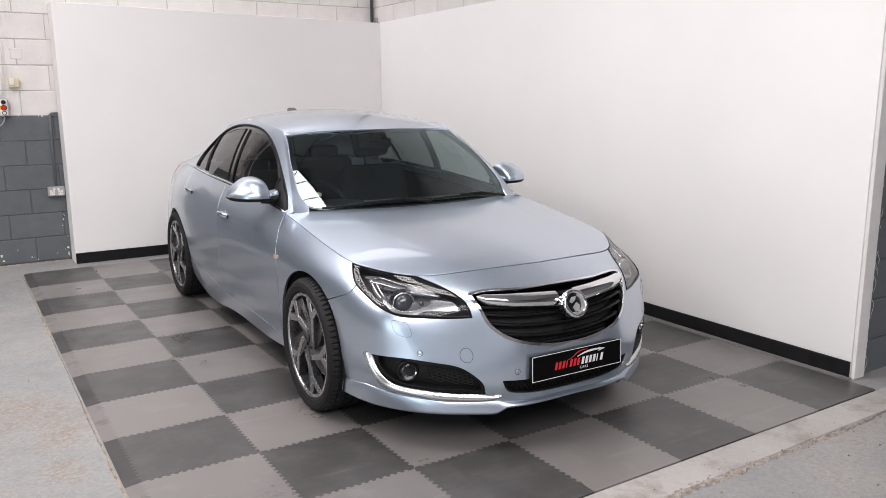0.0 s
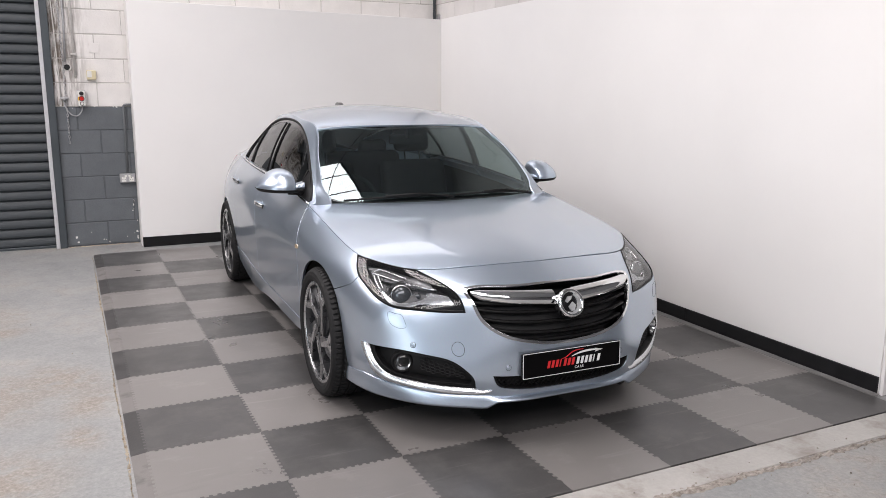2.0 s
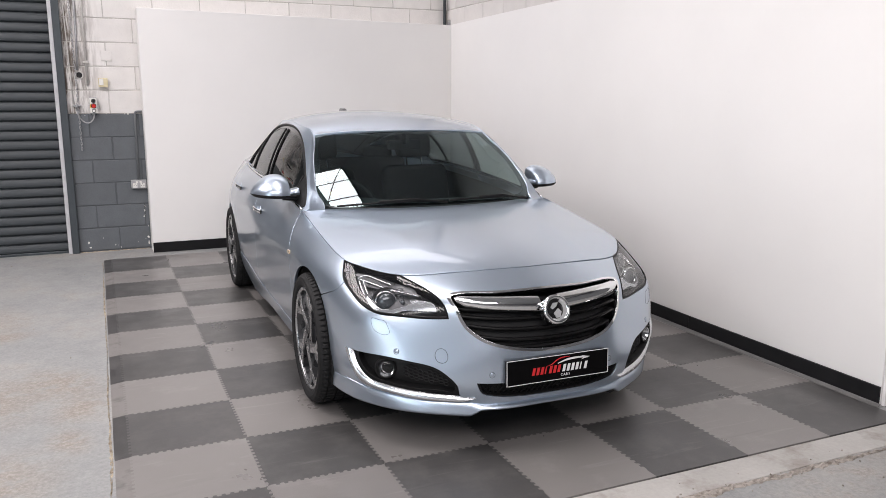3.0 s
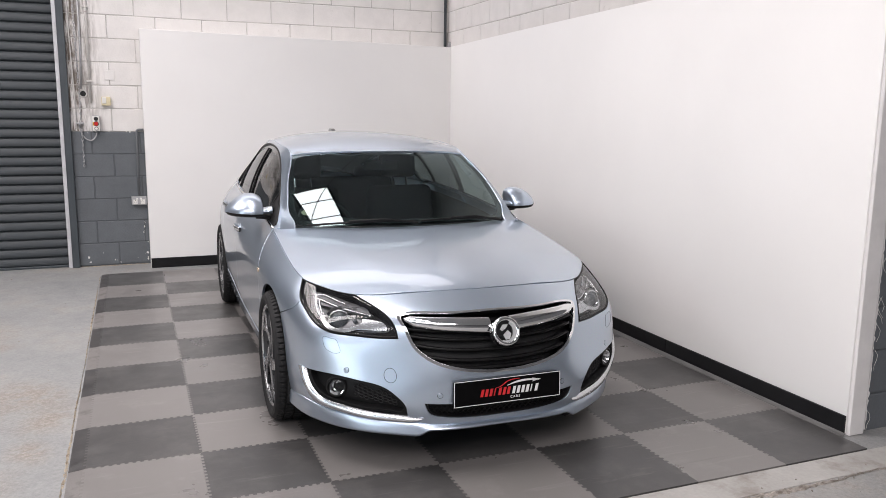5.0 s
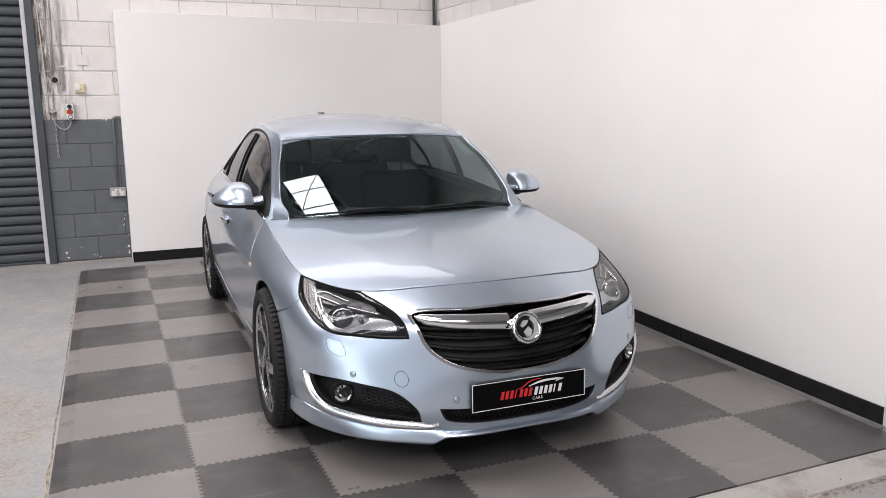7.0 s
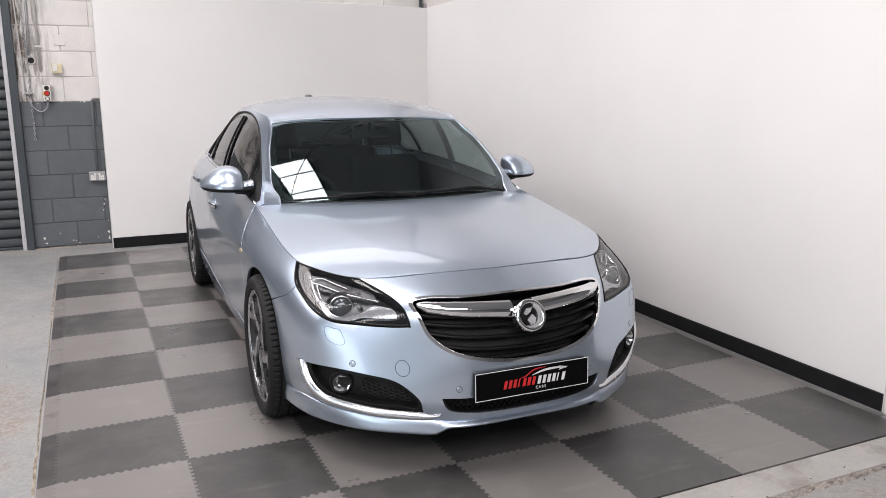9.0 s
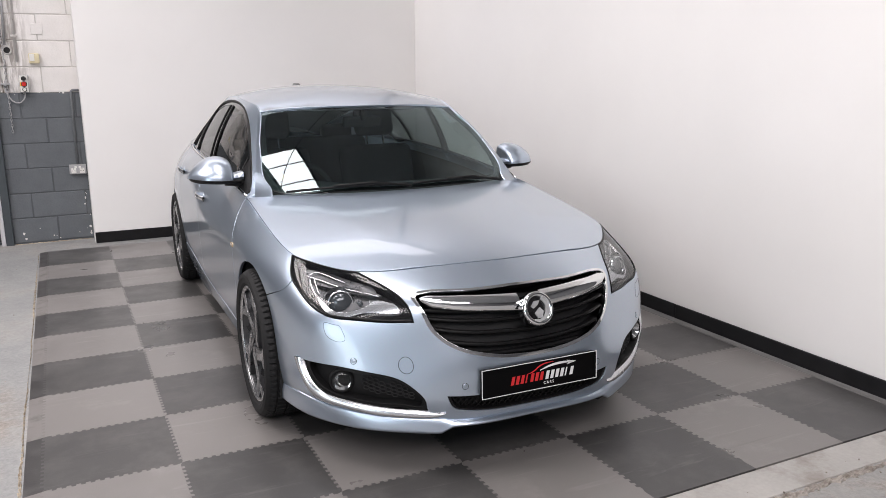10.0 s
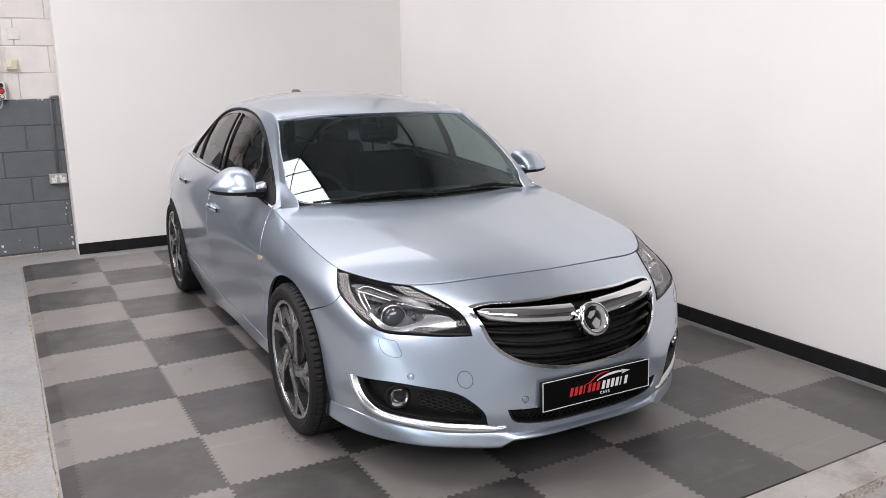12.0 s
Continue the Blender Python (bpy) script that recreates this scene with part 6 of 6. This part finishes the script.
def ragged(name, a, b, width, seed, z, material, label, category):
    """An uneven crumbly strip from a to b on the floor."""
    rnd = random.Random(seed)
    a, b = Vector((*a, z)), Vector((*b, z))
    d = (b - a).normalized()
    n = Vector((-d.y, d.x, 0))
    length = (b - a).length
    bm = bmesh.new()
    prev = None
    s, drift = 0, 0
    while s < length:
        drift += rnd.uniform(-.22, .22)
        drift *= .9
        w = width * rnd.uniform(0.5, 1.1) * (.75 + .4 * math.sin(s * 2.3 + seed) + .25 * math.sin(s * 7.1))
        c = a + d * s + n * drift * width
        row = [bm.verts.new(c + n * w * k + Vector((0, 0, rnd.uniform(-.004, .005) if abs(k) < .9 else -.003))) for k in (-1, -.66, -.33, 0, .33, .66, 1)]
        if prev:
            for k in range(6):
                bm.faces.new((prev[k], prev[k + 1], row[k + 1], row[k]))
        prev = row
        s += rnd.uniform(0.008, 0.022)
    bmesh.ops.recalc_face_normals(bm, faces=bm.faces)
    for f in bm.faces:
        if f.normal.z < 0:
            f.normal_flip()
    return tagged(part(name, bm, material), label, category, kind="structure")


ragged("trim_2", (-0.07, -0.225), (3.72, -0.252), 0.024, 3, -0.006, M_GRIT, "crumbling concrete joint in the floor", "floor")
ragged("trim_3", (-0.080, -0.05), (-0.076, 5.5), 0.007, 5, -0.0085, M_DIRT, "sandy dirt line along the tiles' edge", "floor")

ragged("trim_6", (SHUT_X + .02, WALL_Y - .030), (BACK_X - .01, WALL_Y - .026), 0.016, 9, -0.007, M_DIRT, "sandy dirt along the foot of the wall", "floor")
rnd = random.Random(41)
bm = bmesh.new()
for k in range(24):
    cx, cz = (BACK_X - .012 - abs(rnd.gauss(0, .02)), rnd.uniform(.03, .5)) if k < 10 else (rnd.uniform(SHUT_X + .04, BACK_X - .02), abs(rnd.gauss(.04, .05)) + .01) if k < 18 else (rnd.uniform(SHUT_X + .04, BACK_X - .02), SPLIT + rnd.gauss(0, .012))
    r = .003 + .011 * rnd.random() ** 2
    ring_ = [bm.verts.new((cx + r * rnd.uniform(.4, 1.2) * math.cos(a), WALL_Y - .0128, cz + 1.4 * r * rnd.uniform(.4, 1.2) * math.sin(a))) for a in np.linspace(0, 2 * math.pi, 8, endpoint=False)]
    lift = [bm.verts.new(v.co + Vector((0, -.0012, 0))) for v in ring_]
    bm.faces.new(lift)
    for a in range(8):
        bm.faces.new((ring_[a - 1], ring_[a], lift[a], lift[a - 1]))
bmesh.ops.recalc_face_normals(bm, faces=bm.faces)
tagged(part("paint_flakes", bm, M_PLASTIC_WHITE), "white flakes of old paint on the grey blocks", "paint flakes", kind="stuff")

rnd = random.Random(11)
bm = bmesh.new()
for k in range(420):
    side_ = rnd.random()
    if side_ < .45:
        x, y = rnd.uniform(-.07, 3.7), -0.238 + rnd.gauss(0, .03)
    elif side_ < .75:
        x, y = rnd.uniform(-2.2, -.1), rnd.uniform(.2, 6.0)
    else:
        x, y = rnd.uniform(1.6, 3.9), rnd.uniform(-.9, -.1)
    r = .0012 + .0058 * rnd.random() ** 2.2
    bmesh.ops.create_icosphere(bm, subdivisions=1, radius=r, matrix=Matrix.LocRotScale((x, y, -.009 + r * .5), Euler((rnd.random() * 6, rnd.random() * 6, 0)), (1, rnd.uniform(.6, 1), rnd.uniform(.4, .8))))
tagged(part("grit", bm, M_GRIT), "small grit and flakes on the concrete", "debris", kind="stuff")

bead = bmesh.new()
prev = None
for y in np.linspace(RB0 - .02, 5.80, 40):
    wide = x_right(y) - .0142 - 3.509
    row = [bead.verts.new((3.509 + wide * a, y, z)) for a, z in ((0, -.009), (.02, -.002), (.3, .0005), (.55, -.003), (.8, .002), (1, .006))]
    if prev:
        for k in range(5):
            bead.faces.new((prev[k], prev[k + 1], row[k + 1], row[k]))
    prev = row
bmesh.ops.recalc_face_normals(bead, faces=bead.faces)
tagged(part("trim_4", bead, M_BEAD, smooth=True), "grey sealant bead where the tiles meet the skirting", "trim", kind="structure")

# ---- blockwork ----
lay_blocks(wall_back, pose(SHUT_X + .003, WALL_Y, 0), WALL_X - SHUT_X - .01, -.001, 19, 6, lambda s, k: s + SHUT_X > .62 and k < 9, (-.073, -.273))
lay_blocks(wall_right, pose(WALL_X, WALL_Y - .015, 0, 0, 0, -90), WALL_Y - PIER_Y - .2, -.001, 19, 6, lambda s, k: k < 9)
lay_blocks(pier, pose(3.703, PIER_Y, 0), 1.79, -.047, 14, 6)

# ---- roller shutter ----
shutter = thing("roller_shutter", pose(0, 0, 0), "closed dark grey steel roller shutter with curved slats", "roller shutter")
PITCH = 0.093
prof = [(6.200, 0), (6.186, .003), (6.173, .012), (6.169, .030), (6.171, .050), (6.177, .068), (6.186, .082), (6.196, .088), (6.200, .093)]
bm = bmesh.new()
lo = [bm.verts.new((-4.25, y, z)) for y, z in prof]
hi = [bm.verts.new((-.380, y, z)) for y, z in prof]
for k in range(len(prof) - 1):
    bm.faces.new((lo[k], hi[k], hi[k + 1], lo[k + 1]))
bmesh.ops.recalc_face_normals(bm, faces=bm.faces)
slat_me = bpy.data.meshes.new("slat")
bm.to_mesh(slat_me)
bm.free()
slat_me.materials.append(M_SHUTTER)
for k in range(37):
    o = new("slat", slat_me)
    o.parent = shutter
    o.location = (0, 0, .012 + k * PITCH)
part("bottom_bar", box((-4.25, 6.160, -.006), (-.380, 6.195, .016), .004), M_GUIDE, shutter)
guide = part("shutter_guide", box((-.3485, 6.09, -.01), (-.283, 6.24, 3.5), .003), M_GUIDE)
tagged(guide, "dark steel shutter guide rail fixed to the wall", "guide rail", kind="structure")
part("seal_strip", box((-.384, 6.085, -.01), (-.349, 6.150, 3.5), .004), M_STRIP, guide, "pale grey seal strip")

# ---- fittings on the pier beside the shutter ----
def tube_thing(name, runs, material, label, category, r=.011):
    t = None
    for pts in runs:
        o = tube_part(name if t is None else "tube", bend(pts, .03) if len(pts) > 2 else pts, r, material, t, 10)
        t = t or o
    return tagged(t, label, category)


WY = WALL_Y - .024
conduit = tube_thing("conduit", [[(-.085, WY, 3.4), (-.083, WY, 1.66)]], M_CONDUIT_WHITE, "dirty white painted steel conduit on the wall", "conduit", .012)
for z in (1.88, 2.6):
    part("saddle", box((-.112, WY - .015, z - .010), (-.056, WY + .012, z + .010), .004), M_CONDUIT_WHITE, conduit)
tube_thing("conduit", [[(.398, WY, 1.400), (.327, WY, 1.400), (.321, WY, .712)]], M_CONDUIT_GREY, "grey painted conduit running down to the socket", "conduit", .011)
tube_thing("cable", [[(-.262, WY + .004, 3.4), (-.245, WY, 2.3), (-.232, WY + .002, 1.75), (-.225, WY, 1.45)]], M_CONDUIT_WHITE, "thin cable stapled to the wall by the shutter", "cable", .006)
tube_thing("cable", [[(-.150, WY, 3.4), (-.150, WY, 2.2), (-.165, WY - .01, 1.80)]], M_GALV, "grey armoured cable ending at a wall hole", "cable", .010)

# hand chain: twisted links
bm = bmesh.new()
z = 3.3
k = 0
while z > 1.03:
    c = Vector((-.195 + .012 * math.sin(z * 1.3), WY - .012, z))
    ax = Vector((1, 0, 0)) if k % 2 else Vector((0, 1, 0))
    loop = [c + ax * .0075 * math.cos(a) + Vector((0, 0, .017 * math.sin(a))) for a in np.linspace(0, 2 * math.pi, 9)]
    add_tube(bm, loop, .0032, 5)
    z -= .026
    k += 1
tagged(part("hand_chain", bm, M_GALV, smooth=True), "galvanised shutter hand chain hanging down the wall", "chain")
bracket = part("chain_bracket", box((-.232, WY - .035, 1.452), (-.160, WY + .012, 1.470), .003), M_GALV)
tagged(bracket, "small steel chain keeper on the wall", "bracket")
part("keeper_hook", box((-.205, WY - .04, 1.44), (-.190, WY - .02, 1.485), .002), M_GALV, bracket)

hole = new("wall_hole")
hole.matrix_world = pose(-.152, WY + .008, 1.755, 90, 0, 0)
tagged(hole, "round dark knocked-out hole with dirty rim", "hole")
ring("hole_rim", [(.040, -.004), (.036, .006), (.028, .004), (.026, -.006)], M_CONDUIT_WHITE, hole, 24)
ring("hole_back", [(.030, -.002), (.0005, -.003)], M_DARK, hole, 24)

control = part("push_button_station", box((-.084, WY - .048, 1.382), (-.010, WY + .012, 1.540), .008, 3), M_PLASTIC_GREY)
tagged(control, "grey push-button box with black and red buttons", "control box")
part("face_plate", box((-.080, WY - .051, 1.388), (-.014, WY - .0475, 1.534), .001), M_PLASTIC_WHITE, control)
part("warning_strip", box((-.078, WY - .0525, 1.440), (-.060, WY - .0505, 1.474), .0005), M_YELLOW, control)
for z_, mt, r_ in ((1.507, M_BLACK_PLASTIC, .015), (1.458, M_RED, .020), (1.410, M_PLASTIC_WHITE, .014)):
    bm = bmesh.new()
    add_cyl(bm, pose(-.046, WY - .058, z_, 90, 0, 0), r_, .022, 24, r_ * .9)
    part("button", bm, mt, control, {"red_plastic": "red stop button", "black_plastic": "black button"}.get(mt.name, "pale button"))
    bm = bmesh.new()
    add_cyl(bm, pose(-.046, WY - .0515, z_, 90, 0, 0), r_ + .005, .004, 24)
    part("button_collar", bm, M_BLACK_PLASTIC, control)
tube_thing("flex", [[(-.046, WY - .02, 1.382), (-.050, WY - .02, 1.335), (-.095, WY - .012, 1.285), (-.150, WY - .008, 1.300), (-.190, WY - .004, 1.360), (-.205, WY, 1.440)]], M_PLASTIC_GREY, "grey flex looping from the button box", "cable", .006)

isolator = part("isolator", box((.014, WY - .030, 1.640), (.100, WY + .012, 1.728), .006, 2), M_PLASTIC_CREAM)
tagged(isolator, "aged cream plastic isolator box on the wall", "switch box")
part("isolator_cover", box((.020, WY - .036, 1.660), (.060, WY - .029, 1.722), .003), M_PLASTIC_WHITE, isolator)
patch = part("blanking_plate", box((.055, WY + .004, 1.895), (.150, WY + .016, 1.990), .004), M_BLOCK_WHITE)
tagged(patch, "painted-over blanking plate on the wall", "cover plate")

socket = part("socket_outlet", box((.245, WY - .034, .625), (.391, WY + .012, .711), .004, 2), M_PLASTIC_GREY)
tagged(socket, "grey metal-clad double socket outlet with white inserts", "socket")
part("back_box", box((.248, WY - .026, .622), (.388, WY + .011, .628)), M_PLASTIC_GREY, socket)
for sx in (.282, .354):
    bm = bmesh.new()
    for dx, dz, w, h in ((0, .022, .004, .010), (-.011, .004, .008, .004), (.011, .004, .008, .004)):
        add_box(bm, (sx + dx - w / 2, WY - .0355, .650 + dz - h / 2), (sx + dx + w / 2, WY - .0335, .650 + dz + h / 2))
    part("insert", box((sx - .021, WY - .0348, .632), (sx + .021, WY - .0336, .680), .0005), M_PLASTIC_WHITE, socket)
    part("pin_holes", bm, M_BLACK_PLASTIC, socket)
    part("rocker", box((sx - .010 + (.018 if sx < .3 else -.018), WY - .038, .690 - .010), (sx + .010 + (.018 if sx < .3 else -.018), WY - .033, .690 + .008), .002), M_PLASTIC_WHITE, socket)

# dark pipe in the corner above the boards, with its clip
corner_pipe = tube_thing("corner_pipe", [[(3.735, 6.09, 2.30), (3.735, 6.09, CEIL)]], M_GUIDE, "dark pipe running up the corner of the walls", "pipe", .017)
part("pipe_clip", box((3.755, 6.04, 2.36), (3.79, 6.09, 2.42), .004), M_GALV, corner_pipe)

# grey steel box on the return wall
cabinet = part("steel_trunking", box((3.715, PIER_Y - .075, 1.150), (3.83, PIER_Y - .004, 1.345), .004), M_STEEL_GREY)
tagged(cabinet, "grey painted steel trunking box on the wall", "trunking")

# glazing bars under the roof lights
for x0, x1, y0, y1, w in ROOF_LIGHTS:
    rl = thing("roof_light", pose((x0 + x1) / 2, (y0 + y1) / 2, CEIL), "roof light out of view with dark glazing bars, placed for its light" if x1 < 3 else "plain roof sheet out of view by the back wall, added to brighten the bonnet", "roof light", "roof lights")
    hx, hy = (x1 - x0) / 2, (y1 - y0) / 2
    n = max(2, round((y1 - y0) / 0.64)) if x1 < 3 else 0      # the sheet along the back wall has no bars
    for k in range(n):
        yb = hy - .5 - 2 * hy * k / n
        part("glazing_bar", box((-hx, yb - .016, -.06), (hx, yb + .016, .01), .004), M_GUIDE, rl)
    for sx in (-1, 1):
        part("side_rail", box((sx * hx - .025, -hy, -.07), (sx * hx + .025, hy, .008), .004), M_GUIDE, rl)

# a cable slung under the roof, seen in the windscreen
sag = spline([0, .2, .4, .6, .8, 1], [(.30, .95, 4.605), (.80, 1.86, 4.44), (1.25, 2.62, 4.40), (1.72, 3.28, 4.40), (2.22, 4.02, 4.44), (2.60, 4.60, 4.605)])(np.linspace(0, 1, 25))
roof_cable = tube_part("roof_cable", sag, .009, M_BLACK_PLASTIC, None, 8)
tagged(roof_cable, "black cable slung under the roof", "cable")

# flaking paint ridge and cobweb strands between the batten and the return's blocks
rnd = random.Random(23)
bm = bmesh.new()
prev = None
z = 0.0
while z < 2.3:
    w = .004 + .007 * rnd.random() ** 1.6
    xc = 3.700 + rnd.uniform(-.0015, .0015)
    row = [bm.verts.new((xc + dx * w, PIER_Y - .013 + dy, z)) for dx, dy in ((-1, .008), (-.5, -.004 - .005 * rnd.random()), (.4, -.004 - .006 * rnd.random()), (1.1, .004))]
    if prev:
        for k in range(3):
            bm.faces.new((prev[k], prev[k + 1], row[k + 1], row[k]))
    prev = row
    z += rnd.uniform(.006, .022)
bmesh.ops.recalc_face_normals(bm, faces=bm.faces)
tagged(part("trim_5", bm, M_BOARD_EDGE), "flaking white paint ridge beside the batten", "trim", kind="structure")
bm = bmesh.new()
for k in range(7):
    z0 = rnd.uniform(.05, 1.1)
    a = Vector((3.705 + rnd.uniform(0, .01), PIER_Y - .016, z0))
    pts = [a + Vector((.018 * math.sin(1.3 * j + k) + .006 * j, -.004 * rnd.random(), -.028 * j)) for j in range(5)]
    add_tube(bm, pts, .0012, 4)
tagged(part("cobweb", bm, M_PLASTIC_WHITE, smooth=True), "dusty cobweb strands on the wall edge", "cobweb", kind="stuff")
